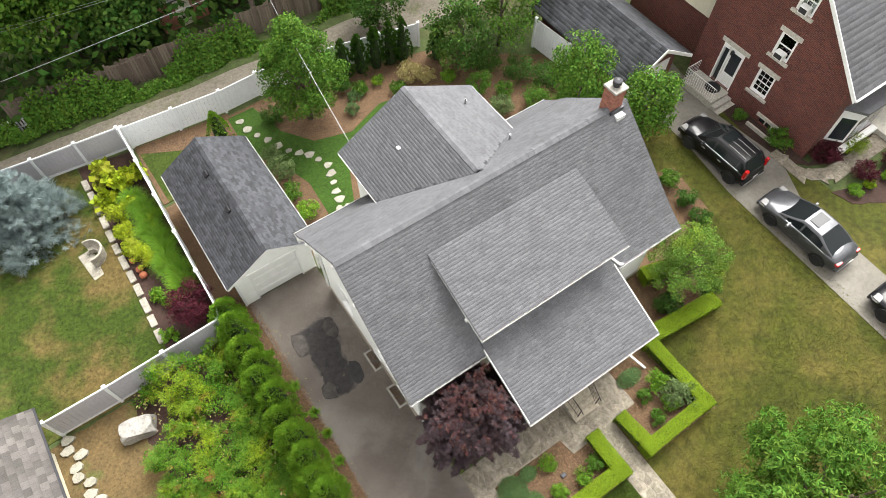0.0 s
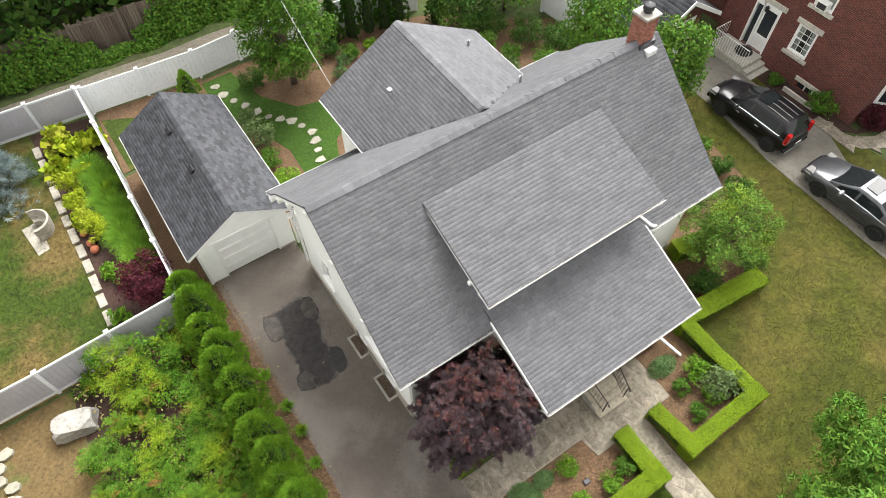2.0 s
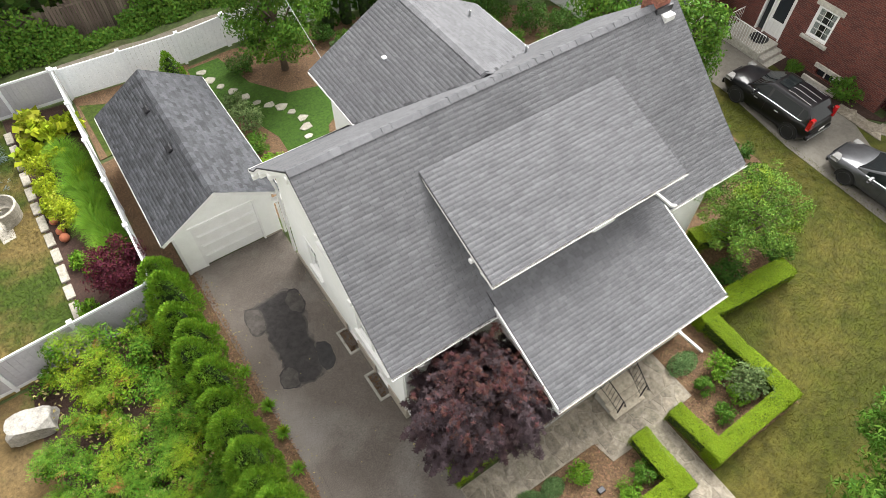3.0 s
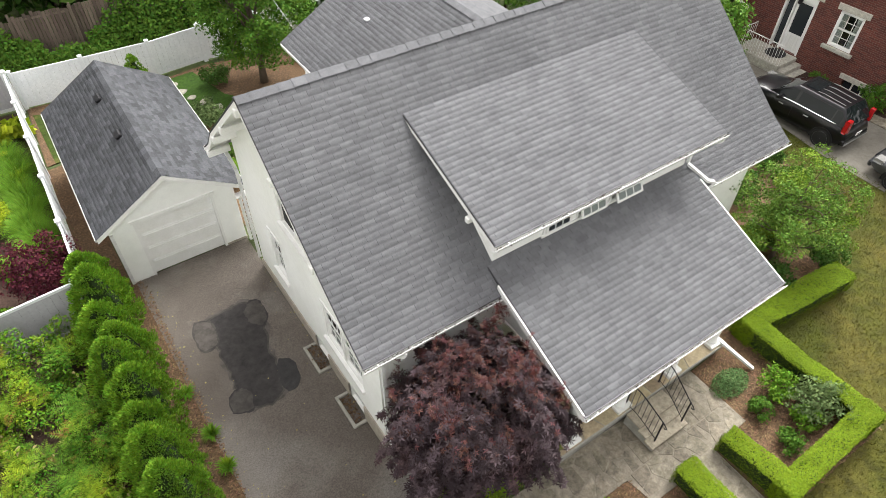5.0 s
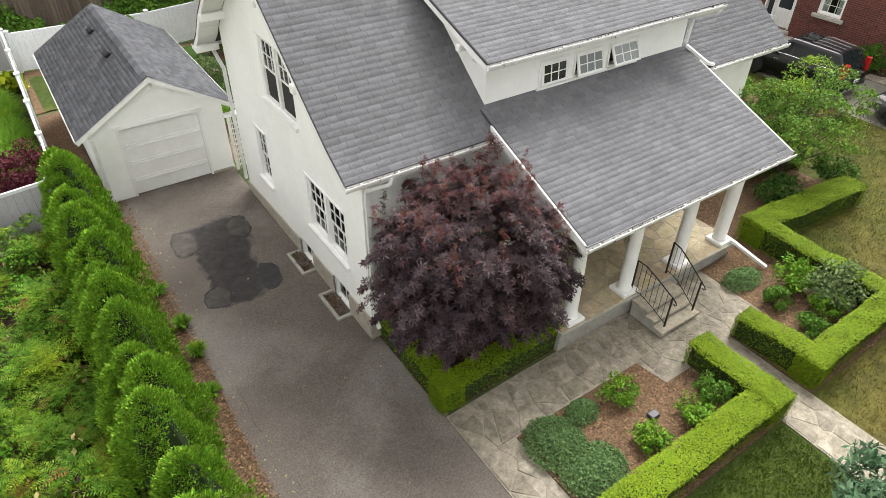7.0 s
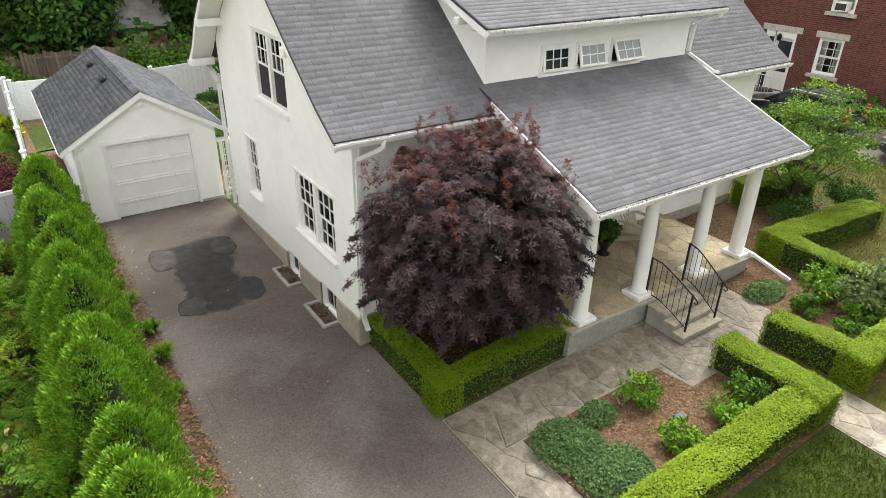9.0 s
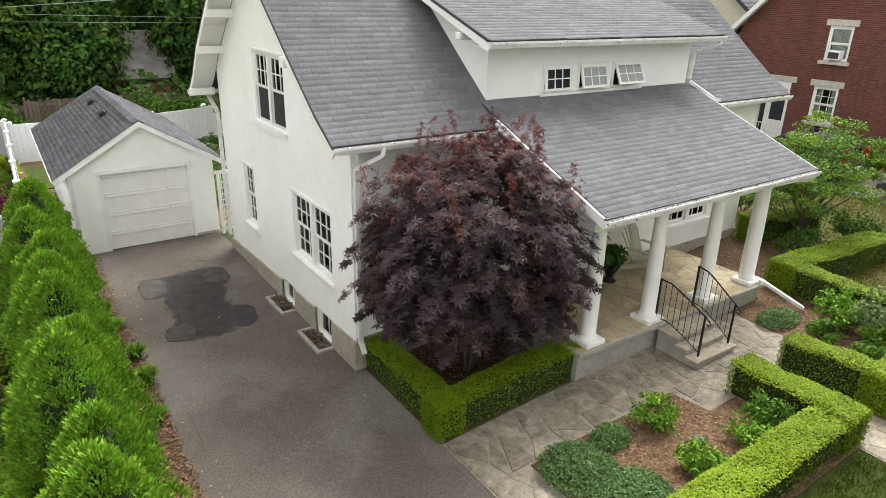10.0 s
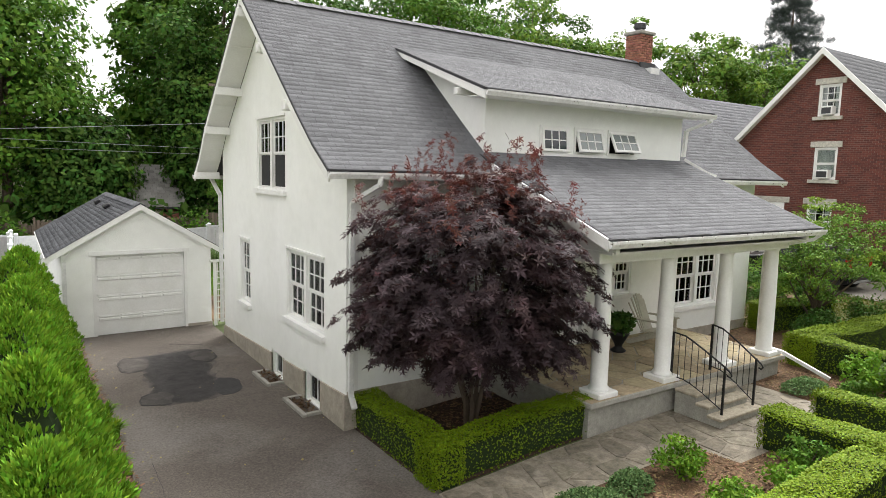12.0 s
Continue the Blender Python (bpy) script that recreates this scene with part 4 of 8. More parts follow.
D_W = [(4.20, 5.00), (5.15, 6.00), (6.15, 7.05)]
D_Z = (4.80, 5.34)
dwall = wall_with_holes(DX0 + 0.15, DX1 - 0.15, Line([(DX0, dline[0][1]), (DX1, dline[0][1])]), [(a, b, *D_Z) for a, b in D_W], lambda u, w, z: (u, DY + w * 0.2, z), 4.5)
part("dormer_wall", dwall, M["stucco"], house, "white stucco dormer front")


def on_dormer(u, w, z):
    return (u, DY + w, z)


def casement(parent, a, b, lean):
    """A small top-hung window, its sash swung out by lean degrees."""
    z0, z1 = D_Z
    g = Geo()
    for p, q in (((a, z0), (a + 0.05, z1)), ((b - 0.05, z0), (b, z1)), ((a + 0.05, z1 - 0.05), (b - 0.05, z1)), ((a + 0.05, z0), (b - 0.05, z0 + 0.05))):
        g.box((p[0], DY - 0.03, p[1]), (q[0], DY + 0.12, q[1]))
    w = part("dormer_window", g, M["white"], parent, "small top-hung white window, sash propped open")
    turn = Matrix.Translation((0, DY - 0.02, z1 - 0.05)) @ pose(0, 0, 0, -lean, 0, 0)
    hgt = z1 - z0 - 0.08
    s = Geo()
    for p, q in (((a + 0.05, -hgt), (a + 0.10, 0)), ((b - 0.10, -hgt), (b - 0.05, 0)), ((a + 0.10, -0.05), (b - 0.10, 0)), ((a + 0.10, -hgt), (b - 0.10, -hgt + 0.05))):
        s.box((p[0], -0.02, p[1]), (q[0], 0.02, q[1]), turn)
    part("sash", s, M["white"], w)
    bars = Geo()
    for i in (1, 2):
        c = a + 0.10 + (b - a - 0.20) * i / 3
        bars.box((c - 0.01, -0.014, -hgt + 0.05), (c + 0.01, 0.014, -0.05), turn)
    bars.box((a + 0.10, -0.012, -hgt / 2 - 0.01), (b - 0.10, 0.012, -hgt / 2 + 0.01), turn)
    part("glazing_bar", bars, M["white"], w)
    # wide-open sashes get the pale pane, its brightness painted in
    part("pane", Geo().box((a + 0.08, -0.003, -hgt + 0.03), (b - 0.08, 0.003, -0.03), turn), M["glass"] if lean < 10 else M["painted_sky_pane"], w, "window glass, painted pale for sky reflection where swung wide")
    # added dark panel in place of the shaded room
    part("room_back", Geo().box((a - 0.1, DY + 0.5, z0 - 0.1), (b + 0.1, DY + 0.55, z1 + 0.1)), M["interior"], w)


casement(house, *D_W[0], 6)
casement(house, *D_W[1], 16)
casement(house, *D_W[2], 26)
part("dormer_sill", Geo().box((D_W[0][0] - 0.05, DY - 0.05, D_Z[0] - 0.06), (D_W[2][1] + 0.05, DY + 0.02, D_Z[0] - 0.004)), M["white"], house)
g = Geo()
for x0 in (2.455, 9.065):
    part("rake_board", Geo().prism([(DR[0][0], DR[0][1] - 0.03), (DR[1][0], DR[1][1] - 0.03), (DR[1][0], DR[1][1] - 0.15), (DR[0][0], DR[0][1] - 0.20)], x0, x0 + 0.04, "x"), M["white"], house)
part("dormer_soffit", Geo().prism([(-0.22, 5.735), (DY, 5.735), (DY, 5.75), (-0.22, 5.75)], 2.46, 9.10, "x"), M["white"], house)
for x0 in (2.40, 8.70):
    part("bracket", Geo().box((x0, 0.55, 5.80), (x0 + 0.46, 0.67, 5.93), c=0.012), M["white"], house)
gutter(house, 2.44, 9.12, -0.25, 5.82)
spout(house, [(8.98, -0.30, 5.74), (8.95, -0.28, 5.66), (8.72, 0.16, 5.46), (8.72, 0.20, 4.86)])

# ---- porch ----
PR = [(-3.02, 3.46), (0.30, 4.76)]
proof = part("porch_roof", Geo().prism(slab_x(PR, 0.05, 0, 0), 2.695, 8.815, "x"), M["deck"], house, "low porch roof of grey shingles")
rows = shingle_rows(PR, 2.71, 8.80, lambda u, r, z: (u, r, z), lambda u, r, z: True, seed=9)
lay_shingles(proof, rows, M["shingle"], lambda p: p[1] < -1.0)
for x0 in (2.66, 8.81):
    part("rake_board", Geo().prism([(PR[0][0], PR[0][1] - 0.008), (-0.2, 4.556), (-0.2, 4.40), (PR[0][0], PR[0][1] - 0.18)], x0, x0 + 0.04, "x"), M["white"], house)
gutter(house, 2.66, 8.86, -3.02, 3.42)
part("porch_ceiling", Geo().box((2.95, -2.85, 3.18), (8.60, 0.12, 3.22)), M["white"], house, "white porch ceiling")
beam = Geo().box((3.05, -2.52, 3.00), (8.62, -2.22, 3.24), c=0.01)
beam.box((8.40, -2.22, 3.00), (8.62, 0.12, 3.24)).box((3.05, -2.22, 3.00), (3.27, 0.12, 3.24))
part("porch_beam", beam, M["white"], house, "white porch beam")
gab = [(-2.9, 3.2), (0.14, 3.2), (0.14, 4.55), (-2.9, 3.42)]
for x0 in (2.98, 8.50):
    part("porch_gable", Geo().prism(gab, x0, x0 + 0.08, "x"), M["white"], house)
slab = Geo().box((3.00, -2.50, 0.05), (8.62, 0.12, 0.68))
part("porch_base", slab, M["concrete"], house, "grey concrete porch base")
part("porch_floor", Geo().box((2.94, -2.60, 0.684), (8.70, 0.115, 0.775), c=0.012), M["concrete"], house, "stone porch floor")


def column():
    """A round white column, slightly tapered, on a square plinth."""
    t = thing("column", (0, 0, 0), "round white porch column on a square base", "column", "columns of the porch")
    part("shaft", Geo().lathe([(0.175, 0.09), (0.178, 0.12), (0.165, 0.15), (0.142, 0.17), (0.143, 0.7), (0.139, 1.3), (0.122, 2.12), (0.122, 2.16), (0.145, 2.20), (0.15, 2.23)], n=24), M["white"], t, smooth=True)
    part("plinth", Geo().box((-0.23, -0.23, 0.0), (0.23, 0.23, 0.10), c=0.015), M["white"], t)
    part("capital", Geo().box((-0.17, -0.17, 2.225), (0.17, 0.17, 2.265), c=0.008), M["white"], t)
    return t


COLS = [(3.40, -2.32), (5.03, -2.32), (6.78, -2.32), (8.36, -2.32)]
col = column()
col.location = (*COLS[0], 0.775)
for cx, cy in COLS[1:]:
    copy_thing(col, pose(cx, cy, 0.775))

# porch steps
steps = thing("porch_steps", (5.65, -3.0, 0.27), "three weathered concrete steps up to the porch", "steps")
for ya, yb, z in ((-2.60, -3.02, 0.70), (-3.02, -3.25, 0.565), (-3.25, -3.50, 0.425)):
    part("tread", Geo().box((5.03, yb - 0.035, z - 0.055), (6.27, ya - 0.002, z), c=0.012), M["tread"], steps, "worn stone tread")
    part("riser", Geo().box((5.07, yb, 0.1), (6.23, ya, z - 0.057)), M["concrete"], steps)


def railing(x, x_up):
    """A black wrought-iron stair rail with a level run at the top and a scrolled foot."""
    t = thing("stair_railing", (x, -3.0, 0.4), "black wrought-iron stair railing with thin balusters", "railing", "railings of the porch steps")
    part("post", Geo().beam((x_up, -2.44, 0.775), (x_up, -2.44, 1.66), 0.032, 0.032), M["iron"], t)
    part("post", Geo().beam((x, -3.40, 0.425), (x, -3.40, 1.27), 0.032, 0.032), M["iron"], t)
    ys, top, low = [2.44, 2.66, 2.80, 3.0, 3.40], [1.65, 1.63, 1.57, 1.47, 1.25], [0.86, 0.85, 0.81, 0.72, 0.50]

    def at(y, zs):
        return (x_up + (x - x_up) * (y - 2.44) / 0.96, -y, float(np.interp(y, ys, zs)))
    rail = [at(y, top) for y in ys]
    part("handrail", Geo().tube(rail + [(x, -3.48, 1.20), (x, -3.53, 1.14), (x, -3.50, 1.10), (x, -3.45, 1.12)], 0.015, 6), M["iron"], t)
    part("bottom_rail", Geo().tube([at(y, low) for y in ys], 0.010, 6), M["iron"], t)
    for i in range(1, 8):
        y = 2.44 + i * 0.12
        part("baluster", Geo().tube([at(y, low), at(y, top)], 0.0065, 5), M["iron"], t)


railing(5.24, 5.14)
railing(6.17, 6.30)
spout(house, [(8.74, -3.06, 3.33), (8.70, -2.95, 3.22), (8.52, -2.16, 2.98), (8.50, -2.10, 2.85), (8.50, -2.10, 0.80)], "white downspout beside the porch")
spout(house, [(8.50, -2.10, 0.90), (8.52, -2.62, 0.86), (8.86, -3.42, 0.46)], "white downspout leg across the bed")

# ---- rear wing ----
wx0, wx1, wy1, rx, rz, ez = (WING[k] for k in ("x0", "x1", "y1", "rx", "rz", "ez"))
wdeck = Geo().prism([(wx0, ez), (rx, rz), (wx1, ez), (wx1, ez - 0.1), (rx, rz - 0.1), (wx0, ez - 0.1)], 4.7, wy1, "y")
wroof = part("wing_roof", wdeck, M["deck"], house, "gabled rear wing roof of grey shingles")
for s, e in ((-1, wx0), (1, wx1)):
    prof = [(0.0, ez), (abs(rx - e), rz)]
    rows = shingle_rows(prof, 4.75, wy1 + 0.045, (lambda u, r, z, e=e, s=s: (e - s * r, u, z)), lambda u, r, z: u > 7.2 or z > main_z(u) - 0.02, seed=20 + s)
    lay_shingles(wroof, rows, M["shingle"])
capw = Geo().loft([[(-0.15, 0, -0.05), (0, 0, 0.02), (0.15, 0, -0.05), (0, 0, -0.04)], [(-0.15, 0.33, -0.035), (0, 0.33, 0.037), (0.15, 0.33, -0.035), (0, 0.33, -0.04)]]).mesh("ridge_shingle", M["shingle"])
for i in range(17):
    o = new("ridge_shingle", capw)
    o.parent = wroof
    o.location = (rx, 4.8 + i * 0.29, rz)
wing = Geo().box((wx0 + 0.4, 7.2, -0.3), (wx1 - 0.4, wy1 - 0.4, ez - 0.05))
wing.prism([(wx0 + 0.4, ez - 0.05), (wx1 - 0.4, ez - 0.05), (rx, rz - 0.12)], wy1 - 0.6, wy1 - 0.4, "y")
part("wing_wall", wing, M["stucco"], house, "white stucco rear wing")
for x, s in ((wx0, -1), (wx1, 1)):
    g = Geo().prism([(x, ez - 0.02), (x + s * 0.055, ez - 0.025), (x + s * 0.045, ez - 0.11), (x, ez - 0.11)], 6.55 if s < 0 else 6.6, wy1, "y")
    part("gutter", g, M["gutter"], house, "white metal gutter")
g = Geo()
for a, b in (((wx0, ez), (rx, rz)), ((rx, rz), (wx1, ez))):
    g.prism([(a[0], a[1] - 0.006), (b[0], b[1] - 0.006), (b[0], b[1] - 0.15), (a[0], a[1] - 0.15)], wy1, wy1 + 0.03, "y")
part("rake_board", g, M["white"], house)
# roof vents
for x, y in ((8.05, 8.55), (8.35, 5.95)):
    z = max(wing_z(x), main_z(y)) if y < 7 else wing_z(x)
    part("vent_pipe", Geo().lathe([(0.09, 0.0), (0.06, 0.03), (0.045, 0.05), (0.045, 0.30), (0.035, 0.30), (0.035, 0.1)], (x, y, z - 0.03), 12), M["steel"], house, "metal vent pipe")
part("vent_pipe", Geo().box((4.25, 7.75, wing_z(4.3)), (4.43, 7.93, wing_z(4.3) + 0.07), c=0.02), M["steel"], house, "square grey roof vent")

# ---- chimney of single bricks ----
CH = (11.36, 11.92, 3.86, 4.42)
chim = part("chimney", Geo().box((CH[0] + 0.02, CH[2] + 0.02, 7.2), (CH[1] - 0.02, CH[3] - 0.02, 8.66)), M["mortar"], house, "red brick chimney with pale cap")
bl, bh, bw = 0.197, 0.06, 0.095
mb = {}
z, k = 7.30, 0
while z < 8.60:
    for axis in (0, 1):
        lo, hi = (CH[0], CH[1]) if axis == 0 else (CH[2], CH[3])
        for fixed in ((CH[2], CH[3]) if axis == 0 else (CH[0], CH[1])):
            u = lo - (bl / 2 if (k + axis) % 2 else 0)
            while u < hi - 0.02:
                a, b = max(u, lo), min(u + bl, hi) - 0.009
                u += bl + 0.004
                if b - a < 0.03:
                    continue
                inner = fixed + (0.03 if fixed in (CH[2], CH[0]) else -0.03)
                key = (axis, round(b - a, 2))
                if key not in mb:
                    h = (b - a) / 2
                    mb[key] = Geo().box((-h, -0.02, -bh / 2) if axis == 0 else (-0.02, -h, -bh / 2), (h, 0.02, bh / 2) if axis == 0 else (0.02, h, bh / 2), c=0.004).mesh("brick", M["brick_ch"])
                o = new("brick", mb[key])
                o.parent = chim
                c = (a + b) / 2
                j = random.uniform(-0.003, 0.003)
                mid_f = (fixed + inner) / 2 + j
                o.location = (c, mid_f, z) if axis == 0 else (mid_f, c, z)
    z += 0.071
    k += 1
part("cap", Geo().box((CH[0] - 0.06, CH[2] - 0.06, 8.62), (CH[1] + 0.06, CH[3] + 0.06, 8.72), c=0.02), M["concrete"], chim, "pale concrete chimney cap")
part("flue", Geo().lathe([(0.14, 8.70), (0.14, 8.82), (0.18, 8.83), (0.18, 8.98), (0.15, 9.0), (0.05, 9.04)], (11.64, 4.14, 0), 16), M["lead"], chim, "dark metal flue hood")
part("flashing", Geo().box((CH[0] - 0.05, CH[2] - 0.10, 7.60), (CH[1] + 0.05, CH[2] - 0.02, 7.78)), M["lead"], chim)
part("flashing", Geo().box((CH[0] + 0.12, CH[2] - 0.34, 7.42), (CH[1] - 0.04, CH[2] - 0.12, 7.60)), M["gutter"], chim)

# ---- ground covers ----
patch("lawn_front", [(6.33, -30), (30, -30), (30, -6), (22.5, -2), (22, 8), (12, 9), (10, -2.6), (10.2, -6.2), (6.33, -6.2)], 0.0, M["lawn"], "patchy green and straw-coloured lawn")
patch("lawn_walk", [(0.92, -30), (5.28, -30), (5.28, -6.2), (0.92, -6.2)], 0.0, M["lawn_bright"], "mown lawn beside the walk")
patch("lawn_neighbour", [(-30, 7.9), (-7.35, 7.9), (-7.35, 21.2), (-30, 22)], 0.0, M["lawn_zoned"], "neighbour's patchy dry lawn")
patch("dry_yard", wavy([(-13.5, 0), (-9.2, 0), (-8.6, 7.7), (-13.5, 7.7)], 0.1, 0.5, 2), 0.004, M["dry_soil"], "bare dry straw-coloured yard beside the fence")
patch("driveway", [(-3.3, -30), (0.13, -30), (0.13, -2.48), (0.22, -2.46), (0.22, 0.12), (0.0, 0.13), (0.0, 8.9), (-3.45, 8.9), (-3.36, 4), (-3.25, 1), (-3.30, -2)], 0.012, M["asphalt"], "worn dark asphalt driveway")
patch("mulch_strip", wavy([(-5.0, -30), (-3.27, -30), (-3.27, -2), (-3.22, 1), (-3.33, 4), (-3.42, 8.95), (-3.6, 9.2), (-3.6, 16), (-4.6, 16), (-4.75, 8)], 0.03, 0.3, 4), 0.002, M["mulch"], "brown mulch strip along the driveway")
patch("bed_neighbour", [(-7.3, 8.1), (-4.75, 8.1), (-4.6, 20.4), (-7.3, 21.0)], 0.006, M["mulch_dark"], "dark planting bed along the fence")
# next two patches use the dark mulch colour for the shade under foliage
patch("undergrowth_soil", wavy([(-6.3, -12), (-5.0, -12), (-4.8, 7.9), (-9.5, 7.9), (-9.3, 4.6)], 0.12, 0.5, 21), 0.006, M["mulch_dark"], "soil under the shrubs with shade in its dark colour")
patch("maple_bed", [(0.15, -2.4), (3.0, -2.4), (3.0, 0.1), (0.15, 0.1)], 0.02, M["mulch_dark"], "mulch under the red maple with shade in its dark colour")
patch("front_bed", [(0.95, -3.66), (4.08, -3.70), (4.20, -4.40), (5.25, -4.42), (5.27, -6.25), (0.95, -6.25)], 0.03, M["mulch"], "brown bark mulch bed beside the path")
patch("porch_bed", [(7.56, -2.55), (8.7, -2.52), (8.7, 0.1), (9.6, 0.1), (10.0, -6.2), (6.35, -6.2), (6.35, -4.28), (7.55, -4.26), (7.56, -2.58)], 0.02, M["mulch"], "brown bark mulch bed beside the porch")
patch("side_bed", wavy([(8.75, -2.7), (13.4, -3.0), (13.9, 0.2), (16.8, 0.6), (17.2, 3.4), (12.6, 5), (11.8, 0.1), (8.75, 0.1)], 0.08, 0.5, 6), 0.008, M["mulch"], "brown mulch bed along the house")
patch("back_beds", wavy([(0.2, 9.2), (2.9, 9.4), (3.0, 9.6), (9, 9.6), (12, 8), (17.2, 7), (17, 13.4), (11.5, 17.6), (2.6, 19.7), (0.2, 19.6)], 0.08, 0.6, 7), 0.0, M["mulch"], "brown mulch beds of the back garden")
lawn_edge = [(0.45, 19.5), (0.35, 16.5), (1.3, 15.4), (2.0, 13.2), (1.9, 11.0), (2.6, 10.3), (3.3, 11.0), (4.0, 12.6), (5.6, 13.6), (8.0, 14.2), (8.6, 15.4), (7.6, 15.6), (5.4, 14.8), (3.5, 15.4), (2.4, 17.0), (1.9, 19.4)]
patch("lawn_back", lawn_edge, 0.012, M["lawn_green"], "lush green curved back lawn")
patch("lawn_corner", [(-4.2, 16.2), (-0.4, 16.2), (-0.6, 18.6), (-2.4, 18.9), (-4.3, 19.9)], 0.012, M["lawn_bright"], "bright green lawn behind the garage")
patch("corner_soil", [(-4.5, 16.2), (0.4, 16.2), (0.6, 19.9), (-4.4, 20.5)], 0.002, M["mulch"], "brown soil along the back fence")
patch("alley", wavy([(-60, 25.5), (-30, 22.9), (-4.4, 20.9), (2.7, 20.2), (12, 19.2), (60, 15), (60, 18.6), (14, 22.1), (7.3, 22.4), (3.7, 22.5), (-3.7, 23.1), (-9.2, 23.8), (-60, 30)], 0.06, 0.8, 8), 0.01, M["gravel"], "pale gravel back alley")
patch("drive_neighbour", [(19.0, 9.2), (18.85, 4), (18.35, 0.8), (18.05, -8.2), (17.9, -30), (20.6, -30), (20.65, -6.4), (20.8, -1.6), (21.9, 0.6), (21.9, 1.6), (21.6, 4.6), (22.5, 9.2)], 0.012, M["drive2"], "pale grey neighbouring driveway")
patch("bed_brick_house", [(21.95, 0.7), (21.8, 3.0), (22.0, 4.7), (22.9, 4.7), (22.9, -0.2), (27, -0.2), (27, -1.0), (24, -0.9), (22.8, -0.3)], 0.02, M["mulch_dark"], "dark mulch bed against the brick house")
patch("bed_island", wavy([(22.4, -2.0), (24.0, -2.5), (27.5, -2.3), (27.5, -4), (24, -3.9), (22.6, -3.0)], 0.05, 0.4, 3), 0.02, M["mulch_dark"], "dark mulch island bed")
street = [(-60, -34), (60, -34), (60, -28), (-60, -28)]
patch("street", street, 0.006, M["asphalt"], "grey street behind the camera")

# sealed patch on the driveway: a long body with four rounder, separate corners
body = [(-2.26, 6.24), (-1.70, 6.36), (-1.10, 6.38), (-0.86, 5.90), (-0.98, 5.10), (-1.16, 4.45), (-1.18, 3.90), (-1.34, 2.98), (-1.75, 2.82), (-2.18, 2.94), (-2.34, 3.58), (-2.31, 4.56), (-2.29, 5.28)]
mx_, my_ = -1.8, 4.5
for k, off, mat, amp, lb in ((1.14, 0.0135, "sealer_faint", 0.07, "faded margin of the sealed strip on the driveway"), (1.05, 0.0150, "sealer_worn", 0.05, "worn edge of the sealed strip on the driveway"), (0.97, 0.0165, "sealer_old", 0.04, "dark sealed strip on the driveway")):
    patch("sealed_patch", wavy([(mx_ + (x - mx_) * k, my_ + (y - my_) * (1 + (k - 1) * 0.4)) for x, y in body], amp, 0.13, 5), off, M[mat], lb)
for i, (cx, cy, rx_, ry_, inner, rim) in enumerate(((-1.05, 3.42, 0.25, 0.50, "sealer", "sealer"), (-0.98, 5.80, 0.27, 0.50, "sealer_worn", "sealer_old"), (-2.43, 5.82, 0.31, 0.55, "sealer_faint", "sealer_worn"), (-2.38, 3.32, 0.30, 0.38, "sealer_worn", "sealer_old"))):
    def ring(k):
        out = []
        for w in range(28):
            c, q = math.cos(w * 0.2244), math.sin(w * 0.2244)
            u = k * rx_ * math.copysign(abs(c) ** 0.75, c) * (1 + 0.08 * math.sin(w * 0.4488 + i * 2))
            v = k * ry_ * math.copysign(abs(q) ** 0.75, q) * (1 + 0.08 * math.cos(w * 0.6732 + i * 3))
            out.append((cx + u + 0.14 * v, cy + v - 0.2 * u))
        return out
    patch("round_patch", wavy(ring(1.04), 0.02, 0.15, 3 + i), 0.0185, M[rim], "darker rim of a round patch on the driveway")
    patch("round_patch", wavy(ring(0.92), 0.03, 0.15, 4 + i), 0.0205, M[inner], "round sealed patch on the driveway")

# hairline cracks in the asphalt
crack_rng = random.Random(14)
for x, y, ang, length in ((-2.95, 0.6, -88, 1.5), (-2.85, -1.9, -84, 1.8), (-1.5, 7.2, -25, 0.9)):
    left, right, a = [], [], radians(ang)
    for i in range(int(length / 0.08)):
        a += crack_rng.uniform(-0.28, 0.28) * 0.6
        a += (radians(ang) - a) * 0.25
        x, y = x + 0.08 * math.cos(a), y + 0.08 * math.sin(a)
        w = 0.0015 + 0.0025 * crack_rng.random()
        left.append((x - w * math.sin(a), y + w * math.cos(a)))
        right.append((x + w * math.sin(a), y - w * math.cos(a)))
    patch("crack", left + right[::-1], 0.0150, M["sealer"], "thin dark crack in the asphalt")

# ---- garage ----
garage = thing("garage", (-1.75, 12.3, -0.05), "white stucco single garage with charcoal shingle roof", "garage")
GX0, GX1, GY0, GY1 = -3.55, 0.02, 8.85, 15.7
GE, GR, GRX = 2.16, 3.36, -1.74
GRX0, GRX1, GRY0, GRY1 = -3.86, 0.36, 8.72, 15.95
gtop = Line([(GX0, GE + 0.02), (GRX, GR - 0.14), (GX1, GE + 0.02)])
G_DOOR = (-2.87, -0.63, -0.4, 2.14)
part("wall", wall_with_holes(GX0, GX1, gtop, [G_DOOR], lambda u, w, z: (u, GY0 + 0.2 * w, z), -0.3), M["stucco"], garage, "white stucco garage front")
part("wall", wall_with_holes(GX0, GX1, gtop, [], lambda u, w, z: (u, GY1 - 0.2 * w, z), -0.3), M["stucco"], garage)
for x0 in (GX0, GX1 - 0.2):
    part("wall", Geo().box((x0, GY0 + 0.2, -0.3), (x0 + 0.2, GY1 - 0.2, GE)), M["stucco"], garage)
